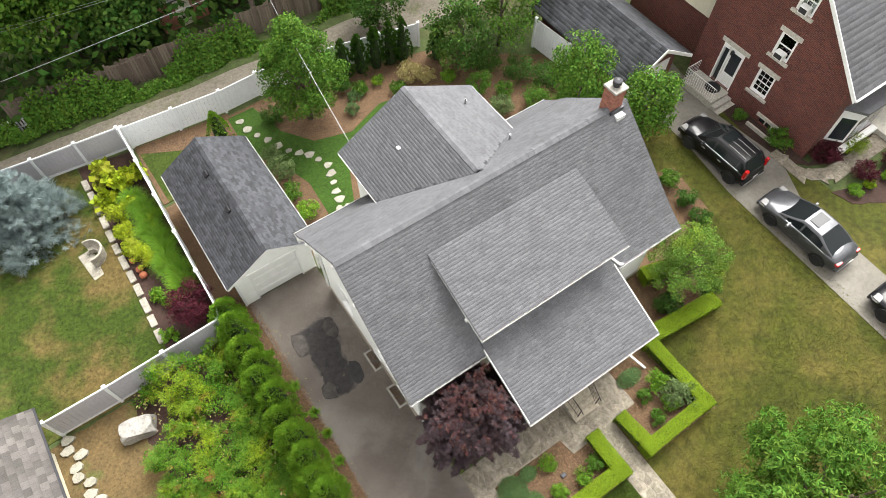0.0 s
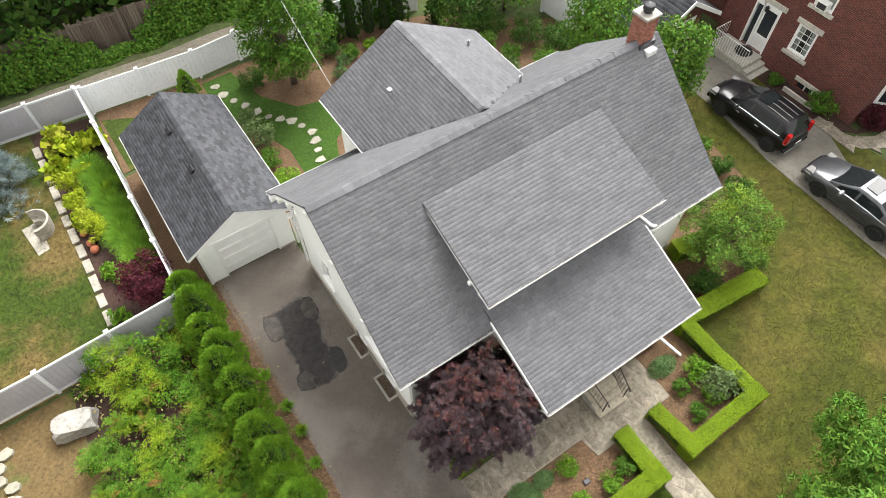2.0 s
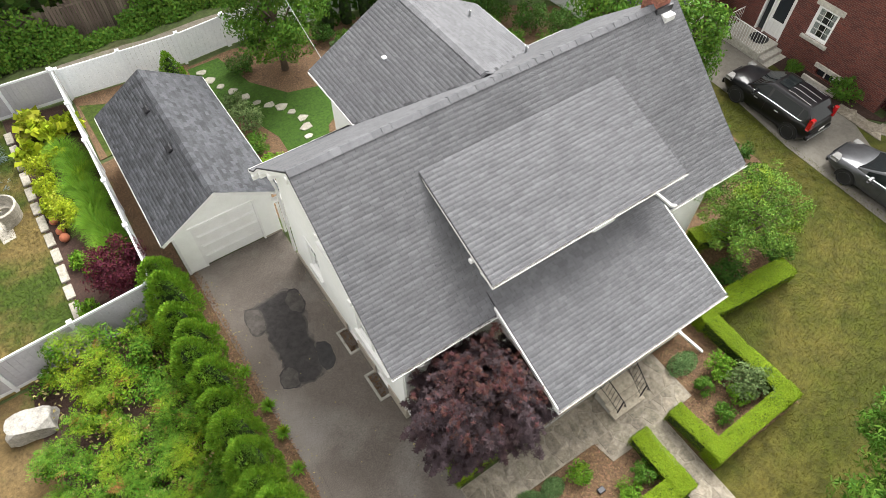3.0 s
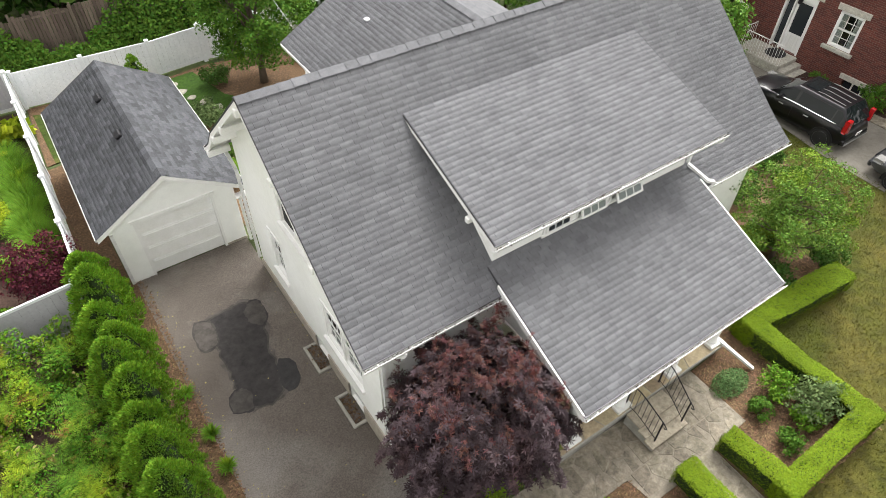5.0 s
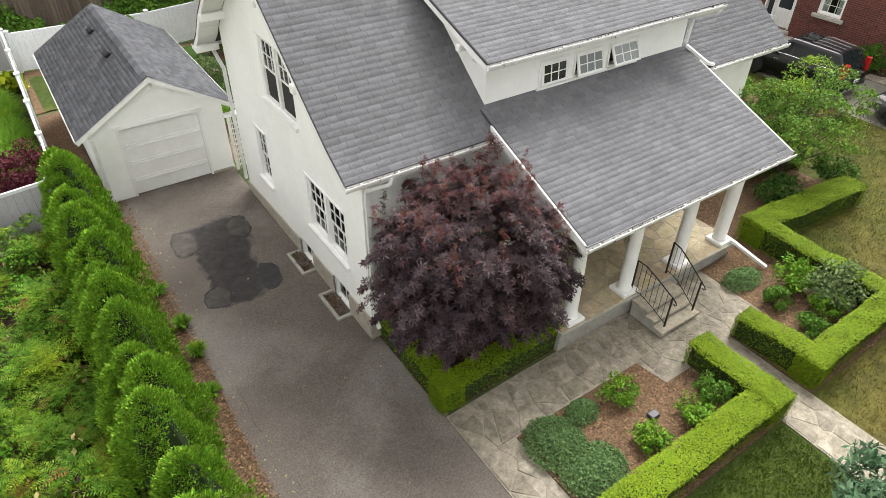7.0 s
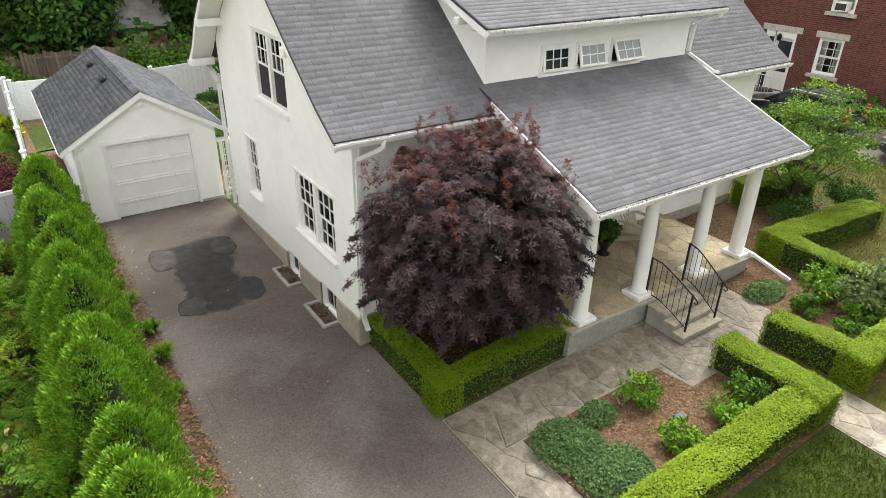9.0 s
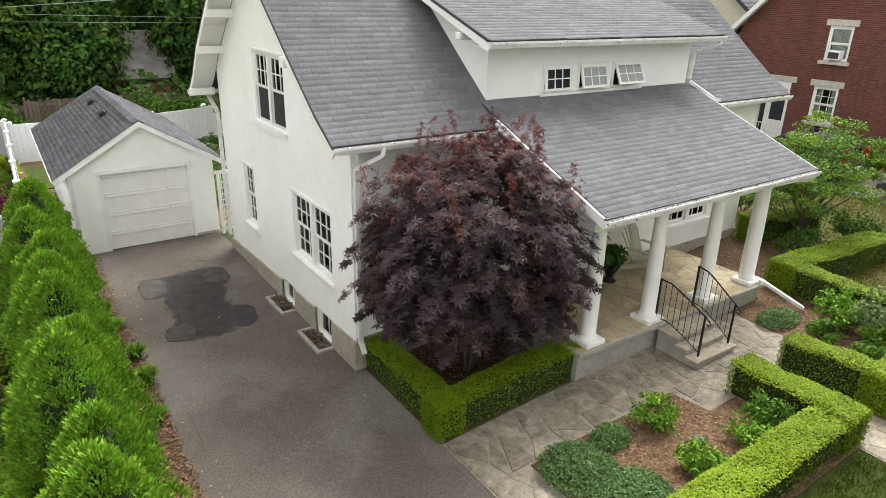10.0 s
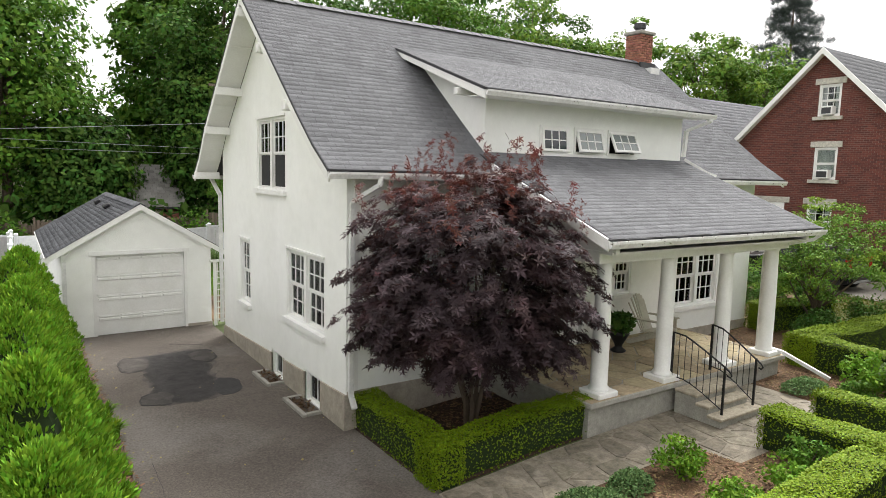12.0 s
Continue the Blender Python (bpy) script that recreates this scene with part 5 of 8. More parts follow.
part("plinth", Geo().box((G_DOOR[1] + 0.02, GY0 - 0.02, -0.3), (GX1 + 0.02, GY0 + 0.1, 0.06)), M["base"], garage, "grey plinth")
gd = Geo()
n = 4
hh = (2.06 + 0.04) / n
for i in range(n):
    z0 = -0.03 + i * hh
    gd = Geo().box((G_DOOR[0] + 0.05, GY0 + 0.10, z0), (G_DOOR[1] - 0.05, GY0 + 0.14, z0 + hh - 0.006))
    d = part("door_panel", gd, M["white"], garage, "white sectional garage door panel")
    for j in range(4):
        u0 = G_DOOR[0] + 0.11 + j * 0.515
        part("moulding", Geo().box((u0, GY0 + 0.070, z0 + hh - 0.15), (u0 + 0.475, GY0 + 0.10, z0 + hh - 0.085), c=0.008), M["white"], d)
        part("moulding", Geo().box((u0, GY0 + 0.078, z0 + hh - 0.055), (u0 + 0.475, GY0 + 0.10, z0 + hh - 0.025), c=0.006), M["white"], d)
tr = Geo()
part("door_trim", Geo().box((G_DOOR[0] - 0.02, GY0 - 0.015, -0.05), (G_DOOR[0] + 0.05, GY0 + 0.16, 2.14)), M["white"], garage)
part("door_trim", Geo().box((G_DOOR[1] - 0.05, GY0 - 0.015, -0.05), (G_DOOR[1] + 0.02, GY0 + 0.16, 2.14)), M["white"], garage)
part("door_head", Geo().box((G_DOOR[0] - 0.08, GY0 - 0.04, 2.06), (G_DOOR[1] + 0.08, GY0 + 0.16, 2.16)), M["white"], garage)
gdeck = Geo().prism([(GRX0, GE - 0.08), (GRX, GR), (GRX1, GE - 0.08), (GRX1, GE - 0.16), (GRX, GR - 0.09), (GRX0, GE - 0.16)], GRY0, GRY1, "y")
groof = part("roof", gdeck, M["deck"], garage, "charcoal shingle gable roof")
for s, e in ((-1, GRX0), (1, GRX1)):
    prof = [(0.0, GE - 0.08), (abs(GRX - e), GR)]
    rows = shingle_rows(prof, GRY0 - 0.04, GRY1 + 0.04, (lambda u, r, z, e=e, s=s: (e - s * r, u, z)), lambda u, r, z: True, width=0.25, seed=30 + s, lift=0.014)
    lay_shingles(groof, rows, M["shingle_dark"], (lambda p: p[0] < -2.0 and p[1] < 12) if s < 0 else None, "charcoal shingle courses")
capm = Geo().loft([[(-0.15, 0, -0.06), (0, 0, 0.025), (0.15, 0, -0.06), (0, 0, -0.04)], [(-0.15, 0.33, -0.045), (0, 0.33, 0.042), (0.15, 0.33, -0.045), (0, 0.33, -0.04)]]).mesh("ridge_shingle", M["shingle_dark"])
y = GRY0
while y < GRY1 - 0.3:
    o = new("ridge_shingle", capm)
    o.parent = groof
    o.location = (GRX, y, GR)
    y += 0.29
for y0 in (GRY0 - 0.03, GRY1):
    for a, b in (((GRX0, GE - 0.08), (GRX, GR)), ((GRX, GR), (GRX1, GE - 0.08))):
        part("rake_board", Geo().prism([(a[0], a[1] - 0.006), (b[0], b[1] - 0.006), (b[0], b[1] - 0.15), (a[0], a[1] - 0.15)], y0, y0 + 0.03, "y"), M["white"], garage)
part("soffit", Geo().prism([(GRX0 + 0.05, GE - 0.165), (GRX, GR - 0.095), (GRX1 - 0.05, GE - 0.165), (GRX1 - 0.05, GE - 0.175), (GRX, GR - 0.11), (GRX0 + 0.05, GE - 0.175)], GRY0 + 0.01, GY0, "y"), M["white"], garage)
for x, s in ((GRX0, -1), (GRX1, 1)):
    part("gutter", Geo().prism([(x, GE - 0.095), (x + s * 0.05, GE - 0.10), (x + s * 0.05, GE - 0.115), (x + s * 0.04, GE - 0.17), (x, GE - 0.17)], GRY0, GRY1, "y"), M["gutter"], garage, "white metal gutter")
for y in (13.92, 11.6):
    z = GR - (GR - GE + 0.08) / (GRX - GRX0) * 0.42
    v = Geo().box((-0.10, -0.17, 0.0), (0.10, 0.17, 0.13), pose(GRX - 0.42, y, z - 0.02, 0, -30, 0), c=0.03)
    part("roof_vent", v, M["black_plastic"], garage, "black plastic roof vent")
spout(garage, [(GX0 + 0.05, GY0 - 0.04, 1.95), (GX0 + 0.05, GY0 - 0.04, 0.0)])
# lattice gate beside the garage
gate = thing("lattice_gate", (0.25, 8.6, 0), "white wooden lattice gate between garage and house", "gate")
part("post", Geo().box((0.06, 8.70, -0.05), (0.14, 8.78, 1.75)), M["white"], gate)
part("post", Geo().box((-0.16 + 0.58, 8.70, -0.05), (-0.16 + 0.66, 8.78, 1.75)), M["white"], gate)
part("top_rail", Geo().box((-0.02, 8.62, 1.75), (0.58, 8.86, 1.80)), M["white"], gate)
for i in range(9):
    part("slat", Geo().box((0.14, 8.735, 0.1 + 0.17 * i), (0.42, 8.745, 0.13 + 0.17 * i)), M["white"], gate)
for i in range(4):
    part("slat", Geo().box((0.17 + 0.06 * i, 8.746, 0.05), (0.19 + 0.06 * i, 8.756, 1.72)), M["white"], gate)

# window wells beside the drive
for (y0, y1, _, _) in (B_1, B_2):
    well = thing("window_well", (-0.2, (y0 + y1) / 2, 0), "low concrete window well filled with leaves", "window well", "window wells of the house")
    for a, b in (((-0.40, y0 - 0.12), (-0.32, y1 + 0.12)), ((-0.32, y0 - 0.12), (-0.04, y0 - 0.04)), ((-0.32, y1 + 0.04), (-0.04, y1 + 0.12))):
        part("kerb", Geo().box((*a, -0.15), (*b, 0.05), c=0.01), M["concrete"], well)
    rng = np.random.default_rng(int(y0 * 10))
    p = np.column_stack((rng.uniform(-0.32, -0.05, 160), rng.uniform(y0 - 0.04, y1 + 0.04, 160), rng.uniform(-0.01, 0.03, 160)))
    part("dead_leaves", leaves("dead_leaves", p, np.tile((0, 0, 1.0), (160, 1)), 0.07, LEAF, M["mulch"], 3), None, well)


# ---- flagstones ----
def clip(poly, nx, ny, d):
    out = []
    for (x0, y0), (x1, y1) in zip(poly, poly[1:] + poly[:1]):
        s0, s1 = nx * x0 + ny * y0 - d, nx * x1 + ny * y1 - d
        if s0 <= 0:
            out.append((x0, y0))
        if s0 * s1 < 0:
            t = s0 / (s0 - s1)
            out.append((x0 + (x1 - x0) * t, y0 + (y1 - y0) * t))
    return out


def cells(x0, x1, y0, y1, size, seed, joint):
    """Irregular stones: a patch cut up round scattered points."""
    rng = random.Random(seed)
    pts = []
    for i in range(int((x1 - x0) / size) + 1):
        for j in range(int((y1 - y0) / size) + 1):
            pts.append((x0 + (i + rng.uniform(0, 1)) * size, y0 + (j + rng.uniform(0, 1)) * size))
    for p in pts:
        poly = [(x0, y0), (x1, y0), (x1, y1), (x0, y1)]
        for q in pts:
            d = math.hypot(q[0] - p[0], q[1] - p[1])
            if q == p or d > 3.2 * size or d < 1e-6:
                continue
            nx, ny = (q[0] - p[0]) / d, (q[1] - p[1]) / d
            poly = clip(poly, nx, ny, nx * p[0] + ny * p[1] + d / 2 - joint)
            if len(poly) < 3:
                break
        if len(poly) >= 3:
            yield poly


def stone_geo(poly, z, h, rng):
    """One flat stone with a slightly smaller, uneven top."""
    cx, cy = sum(p[0] for p in poly) / len(poly), sum(p[1] for p in poly) / len(poly)
    t = rng.uniform(-0.003, 0.004)
    r0 = [(x, y, z - 0.03) for x, y in poly]
    r1 = [(x, y, z + h - 0.006 + t) for x, y in poly]
    r2 = [(cx + (x - cx) * 0.95, cy + (y - cy) * 0.95, z + h + t) for x, y in poly]
    return Geo().loft([r0, r1, r2])


path_poly = [(0.14, -2.50), (7.55, -2.52), (7.58, -3.5), (7.55, -4.25), (6.33, -4.30), (6.33, -28), (5.29, -28), (5.29, -4.41), (4.22, -4.39), (4.10, -3.69), (0.94, -3.65), (0.94, -28), (0.14, -28)]
walkway = patch("flagstone_path", path_poly, 0.018, M["mortar"], "mortared tan flagstone path to the porch steps")
rng = random.Random(11)
for x0, x1, y0, y1, size in ((0.17, 7.52, -3.62, -2.54, 0.46), (4.26, 7.52, -4.24, -3.64, 0.44), (5.32, 6.30, -12.0, -4.26, 0.46), (0.17, 0.91, -9.5, -3.64, 0.44)):
    for poly in cells(x0, x1, y0, y1, size, int(x0 * 10), 0.014):
        cx = sum(p[0] for p in poly) / len(poly)
        o = new("flagstone", stone_geo(poly, zg(cx) + 0.016, 0.006, rng).mesh("flagstone", M["flag"]))
        o.parent = walkway
for o_name in ("porch_floor",):
    pf = bpy.data.objects[o_name]
    for poly in cells(2.97, 8.67, -2.57, 0.10, 0.5, 77, 0.012):
        o = new("flagstone", stone_geo(poly, 0.775, 0.010, rng).mesh("flagstone", M["porch_stone"]))
        o.parent = pf

# stepping stones over the back lawn
STEP = [(0.9, 18.9), (1.0, 18.2), (1.25, 17.5), (1.55, 16.9), (1.8, 16.2), (2.1, 15.6), (2.5, 15.15), (2.85, 14.75), (3.1, 14.2), (3.3, 13.6), (3.2, 13.05), (3.0, 12.5), (2.85, 11.95), (2.75, 11.45), (2.5, 11.0), (2.9, 10.8)]
for i, (x, y) in enumerate(STEP):
    r = 0.225 + 0.05 * math.sin(i * 2.1)
    poly = [(x + r * (1 + 0.22 * math.sin(i * 3 + k * 2.3)) * math.cos(k * 0.785), y + r * 0.8 * (1 + 0.2 * math.cos(i + k * 1.9)) * math.sin(k * 0.785)) for k in range(8)]
    tagged(new("stepping_stone", stone_geo(poly, zg(x) + 0.01, 0.035, rng).mesh("stepping_stone", M["step_stone"])), "pale irregular stepping stone set in the lawn", "stepping stone", "stepping stones of the back garden")


# ---- clipped box hedges ----
def hedge(pts, width, height, label, seed, density=5000, group="clipped hedges"):
    """A clipped hedge along a line: a core coloured dark as shade and a coat of small leaves."""
    rng = np.random.default_rng(seed)
    x, y = pts[0]
    t = thing("box_hedge", (x, y, zg(x)), label, "hedge", group)
    core, P, N = Geo(), [], []
    for (xa, ya), (xb, yb) in zip(pts, pts[1:]):
        length = math.hypot(xb - xa, yb - ya)
        d = ((xb - xa) / length, (yb - ya) / length)
        s = (-d[1], d[0])
        ext = width / 2
        za, zb = zg(xa), zg(xb)

        def at(u, v, h):
            return (xa + d[0] * u + s[0] * v, ya + d[1] * u + s[1] * v, za + (zb - za) * u / length + h)
        w, hh = width / 2 - 0.075, height - 0.05
        prof = [(-w * 0.85, -0.05), (w * 0.85, -0.05), (w, hh * 0.5), (w * 0.95, hh - 0.05), (w * 0.75, hh), (-w * 0.75, hh), (-w * 0.95, hh - 0.05), (-w, hh * 0.5)]
        core.loft([[at(-ext + 0.05, v, h) for v, h in prof], [at(length + ext - 0.05, v, h) for v, h in prof]])
        area = (length + width) * (width + 2 * height) + 2 * width * height
        n = int(area * density)
        u = rng.uniform(-ext, length + ext, n)
        face = rng.choice(4, n, p=np.array([(length + width) * width * 1.35, (length + width) * height, (length + width) * height, 2 * width * height]) / (area + (length + width) * width * 0.35))
        v = rng.uniform(-width / 2, width / 2, n)
        h = rng.uniform(0.02, height, n)
        wob = 0.025 * np.sin(u * 3.1 + seed) + 0.015 * np.sin(u * 7.7 + v * 9) + rng.normal(0, 0.012, n)
        nn = np.zeros((n, 3))
        top, l1, l2, en = face == 0, face == 1, face == 2, face == 3
        edge = 1 - 0.35 * np.clip((np.abs(v) - width * 0.36) / (width * 0.14), 0, 1)
        h[top] = (height + wob - 0.05 * (1 - edge) / 0.35)[top]
        taper = 1 - 0.08 * np.abs(h / height - 0.6)
        v[l1] = (width / 2 * taper + wob)[l1]
        v[l2] = (-width / 2 * taper - wob)[l2]
        u[en] = np.where(rng.uniform(size=n) < 0.5, -ext, length + ext)[en] + wob[en]
        deep = rng.uniform(0, 0.10, n) ** 1.2 * 1.6
        v[l1] -= deep[l1]
        v[l2] += deep[l2]
        u[en] *= 1 - deep[en] / (length + width)
        nn[top] = (0, 0, 1)
        nn[l1] = (*s, -0.05)
        nn[l2] = (-s[0], -s[1], -0.05)
        nn[en] = np.sign(u[en] - length / 2)[:, None] * np.array((*d, 0.0))
        # side leaves thinned so the painted-dark core makes the sides look shaded
        some = top | en | (rng.uniform(size=n) < 0.21)
        u, v, h, nn = u[some], v[some], h[some], nn[some]
        P.append(np.column_stack((xa + d[0] * u + s[0] * v, ya + d[1] * u + s[1] * v, za + (zb - za) * u / length + h)))
        N.append(nn)
    part("inner_growth", core, M["foliage_shade"], t, "dark twiggy inside")
    part("leaf_coat", leaves("leaf_coat", np.concatenate(P), np.concatenate(N), 0.029, OVAL, M["l_box"], seed + 1, spread=0.34, up=0.0), None, t, "bright clipped box leaves")


hedge([(0.36, -0.05), (0.36, -2.20), (2.88, -2.22)], 0.52, 0.63, "low clipped box hedge around the red maple", 41)
hedge([(5.16, -4.56), (5.13, -5.92), (1.15, -5.90)], 0.62, 0.65, "low clipped box hedge around the mulch bed", 42)
hedge([(6.56, -4.58), (6.66, -5.90), (9.64, -5.86), (9.62, -2.75)], 0.55, 0.66, "low clipped box hedge beside the walk", 43)
hedge([(9.72, -2.55), (12.95, -2.88)], 0.72, 0.70, "low clipped box hedge along the side lawn", 44)
hedge([(11.85, -0.38), (13.5, -0.80)], 0.70, 0.72, "low clipped box hedge at the corner of the house", 45)


# ---- arborvitae ----
def arborvitae(x, y, h, r, seed, mat, label, n=2600, group="row of arborvitae", size=0.125, taper=0.75, per=36, tuft=0.105):
    """A dense column of upright flat sprays over a core coloured dark as shade."""
    rng = np.random.default_rng(seed)
    z0 = zg(x)
    t = thing("arborvitae", (x, y, z0), label, "evergreen", group)
    part("trunk", Geo().tube([(x, y, z0 - 0.05), (x, y, z0 + h * 0.6)], [0.07, 0.03], 7), M["bark"], t)

    def rad(f):
        return r * np.minimum(1, 0.82 + f * 0.9) * np.maximum(0.03, 1 - np.clip((f - 0.10) / 0.90, 0, 1) ** (1.45 + taper)) ** 0.8
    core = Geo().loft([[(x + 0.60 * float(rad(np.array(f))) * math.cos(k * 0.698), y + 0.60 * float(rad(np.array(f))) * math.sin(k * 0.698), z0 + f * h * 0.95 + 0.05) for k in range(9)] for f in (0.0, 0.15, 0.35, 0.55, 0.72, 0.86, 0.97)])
    part("inner_growth", core, M["foliage_shade"], t)
    # rounded tufts of sprays, with gaps between them that show the shade-dark core
    nb = max(40, n // per)
    f = rng.uniform(0, 1, nb) ** 0.85
    a = rng.uniform(0, 2 * math.pi, nb)
    lump = 1 + 0.07 * np.sin(a * 3 + f * 9 + seed) + 0.06 * np.sin(a * 5 - f * 13 + seed * 2)
    rr = rad(f) * lump * rng.uniform(0.74, 1.0, nb)
    base = np.column_stack((x + rr * np.cos(a), y + rr * np.sin(a), z0 + 0.02 + f * h * 0.95))
    lift = 0.75 + 0.60 * f
    way = np.column_stack((np.cos(a) * (1.2 - lift * 0.5), np.sin(a) * (1.2 - lift * 0.5), lift))
    way /= np.linalg.norm(way, axis=1, keepdims=True)
    big = (tuft * r / 0.75) * rng.uniform(0.65, 1.25, nb)
    pick = rng.integers(0, nb, n)
    e = rng.normal(size=(n, 3)) + way[pick] * 1.1
    e /= np.linalg.norm(e, axis=1, keepdims=True)
    p = base[pick] + e * (big[pick] * rng.uniform(0.25, 1.0, n) ** 0.5)[:, None] + way[pick] * (big[pick] * 0.35)[:, None]
    part("foliage", leaves("foliage", p, e * 0.55 + way[pick] * 1.0, size, SPRAY, mat, seed + 5, spread=0.28, up=0.12, along=True), None, t)


k = 0
y = 8.25
ROW = []
while y > -6.5:
    big = 1 + 0.12 * math.sin(k * 1.9)
    ROW.append((-4.42 + 0.10 * math.sin(k * 2.7) - 0.02 * (8 - y) * 0.3, y, (2.28 + 0.05 * (8.25 - y) * 0.8) * big))
    y -= 0.88 + 0.12 * math.sin(k * 1.3)
    k += 1
for k, (x, y, h) in enumerate(ROW):
    arborvitae(x, y, h, 0.76 + 0.05 * math.sin(k * 3.1), 100 + k, M["l_arb"], "bright green arborvitae in a dense driveway row", n=18500 if y < 2.5 else 11500, taper=0.85, size=0.061 if y < 2.5 else 0.076)
for k, (x, y, h) in enumerate(((7.1, 18.3, 2.7), (8.0, 18.2, 2.6), (8.9, 18.0, 2.8), (9.7, 17.8, 2.8), (10.4, 17.6, 2.9), (12.0, 16.6, 2.4))):
    arborvitae(x, y, h, 0.5, 130 + k, M["l_arb_dark"], "dark green narrow arborvitae by the back fence", n=4200, size=0.10, group="arborvitae by the back fence", taper=0.4)
arborvitae(-0.35, 18.4, 2.0, 0.6, 140, M["l_arb"], "conical evergreen behind the garage", n=4200, size=0.085, group="evergreens", taper=0.0)

# ---- trees ----


def clear_of_porch(p):
    """Keeps the maple's leaves out of the porch roof and the house wall."""
    x, y, z = p[:, 0], p[:, 1], p[:, 2]
    in_roof = (x > 2.55) & (y > -3.15) & (z > 2.95)
    in_wall = (y > 0.0) | ((y > -0.5) & (z > 4.1))
    return ~(in_roof | in_wall)


def maple(base, centre, radii, seed):
    """A spreading maple: crooked stems and flat, layered sprays of lobed leaves, with backlit red painted into the top.
    """
    rng = np.random.default_rng(seed)
    pr = random.Random(seed)
    t = thing("japanese_maple", base, "purple-leaved Japanese maple with thin forked stems", "tree")
    n = 620
    dv = rng.normal(size=(n, 3))
    dv /= np.linalg.norm(dv, axis=1, keepdims=True)
    q = rng.uniform(0.30, 1.0, n) ** 0.45 * rng.uniform(0.88, 1.05, n)
    wide = np.where(dv[:, 2] < 0, 1.0, 1.0 - 0.10 * dv[:, 2])
    c = np.array(centre) + dv * q[:, None] * np.array(radii) * np.column_stack((wide, wide, np.ones(n)))
    low = 1.15 + 0.40 * rng.uniform(0, 1, n) + 0.10 * np.hypot(c[:, 0] - base[0], c[:, 1] - base[1])
    c[:, 2] = np.where(c[:, 2] < low, low + rng.uniform(0, 0.25, n), c[:, 2])
    c = c[clear_of_porch(c)]
    n = len(c)
    out = c - np.array(centre)
    out[:, 2] *= 0.25
    out /= np.linalg.norm(out, axis=1, keepdims=True) + 1e-6
    side = np.column_stack((-out[:, 1], out[:, 0], np.zeros(n)))
    side /= np.linalg.norm(side, axis=1, keepdims=True) + 1e-6
    per = 45
    pick = np.repeat(np.arange(n), per)
    m = len(pick)
    s = rng.uniform(-0.6, 1.0, m)
    w = rng.normal(0, 1, m) * (1.0 - s) * 0.5
    ln = rng.uniform(0.20, 0.42, n)[pick]
    p = c[pick] + out[pick] * (ln * s)[:, None] + side[pick] * (w * ln * 0.62)[:, None]
    p[:, 2] += rng.normal(0, 0.035, m) - 0.16 * np.maximum(0, s) ** 2 * ln / 0.3 - 0.10 * np.abs(w) * ln
    ok = clear_of_porch(p)
    p, way = p[ok], out[pick][ok] * 0.50 + np.array((0, 0, 0.65))
    # upper leaves take the copy with backlight in its colour
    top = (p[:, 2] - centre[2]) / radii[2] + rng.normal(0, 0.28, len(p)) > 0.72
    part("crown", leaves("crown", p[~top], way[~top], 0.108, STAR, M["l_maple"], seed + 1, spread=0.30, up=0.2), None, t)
    part("new_growth", leaves("new_growth", p[top], way[top], 0.080, STAR, M["l_maple_backlit"], seed + 2, spread=0.5, up=0.15), None, t, "leaves at the top with backlit red in their colour")
    # thin shoots that stand above the crown
    P, W = [], []
    for k in range(34):
        u = rng.uniform(-0.8, 0.8, 2)
        z = centre[2] + radii[2] * math.sqrt(max(0.05, 1 - float(u @ u))) - 0.1
        x, y = centre[0] + radii[0] * u[0], centre[1] + radii[1] * u[1]
        for f in np.linspace(0, 1, 16):
            P.append((x + 0.10 * f * math.sin(k) + rng.normal(0, 0.035), y + 0.10 * f * math.cos(k) + rng.normal(0, 0.035), z + 0.50 * f))
            W.append((rng.normal(), rng.normal(), 0.4))
    P, W = np.array(P), np.array(W)
    ok = clear_of_porch(P)
    tagged(part("top_growth", leaves("top_growth", P[ok], W[ok], 0.075, STAR, M["l_maple_backlit"], seed + 3, spread=0.4), None, t), kind="stuff")
    b0 = Vector(base)
    for k in range(5):
        a = k * 1.257 + 0.4
        fork = b0 + Vector((0.22 * math.cos(a), 0.22 * math.sin(a), 0.75 + 0.1 * (k % 3)))
        tip = Vector(centre) + Vector((radii[0] * 0.45 * math.cos(a), radii[1] * 0.45 * math.sin(a), 0.2))
        part("trunk", Geo().tube([b0 + Vector((0.04 * math.cos(a), 0.04 * math.sin(a), -0.1)), b0.lerp(fork, 0.5) + Vector((0.03, -0.02, 0)), fork, fork.lerp(tip, 0.5) + Vector((0.05, 0.04, 0.1)), tip], [0.045, 0.04, 0.034, 0.024, 0.012], 7), M["bark"], t, smooth=True)
    for k in range(48):
        a = pr.uniform(0, 6.283)
        s0 = b0 + Vector((0.35 * math.cos(a), 0.35 * math.sin(a), pr.uniform(0.9, 1.9)))
        e0 = Vector(c[pr.randrange(n)])
        part("limb", Geo().tube([s0, s0.lerp(e0, 0.5) + Vector((0, 0, 0.12)), e0], [0.018, 0.012, 0.005], 5), M["bark"], t)


maple((1.64, -1.14, 0.1), (1.46, -1.42, 2.80), (2.12, 1.76, 1.80), 51)
tree("serviceberry", (12.6, -1.2, 0.4), (12.75, -1.1, 2.45), (1.85, 1.8, 1.6), 17000, 170, 0.32, 0.074, M["l_service"],
     "light green multi-stemmed serviceberry beside the house", 52, r=0.07, up=0.6, shell=0.25, limbs=40, flat=0.30, low=0.1)
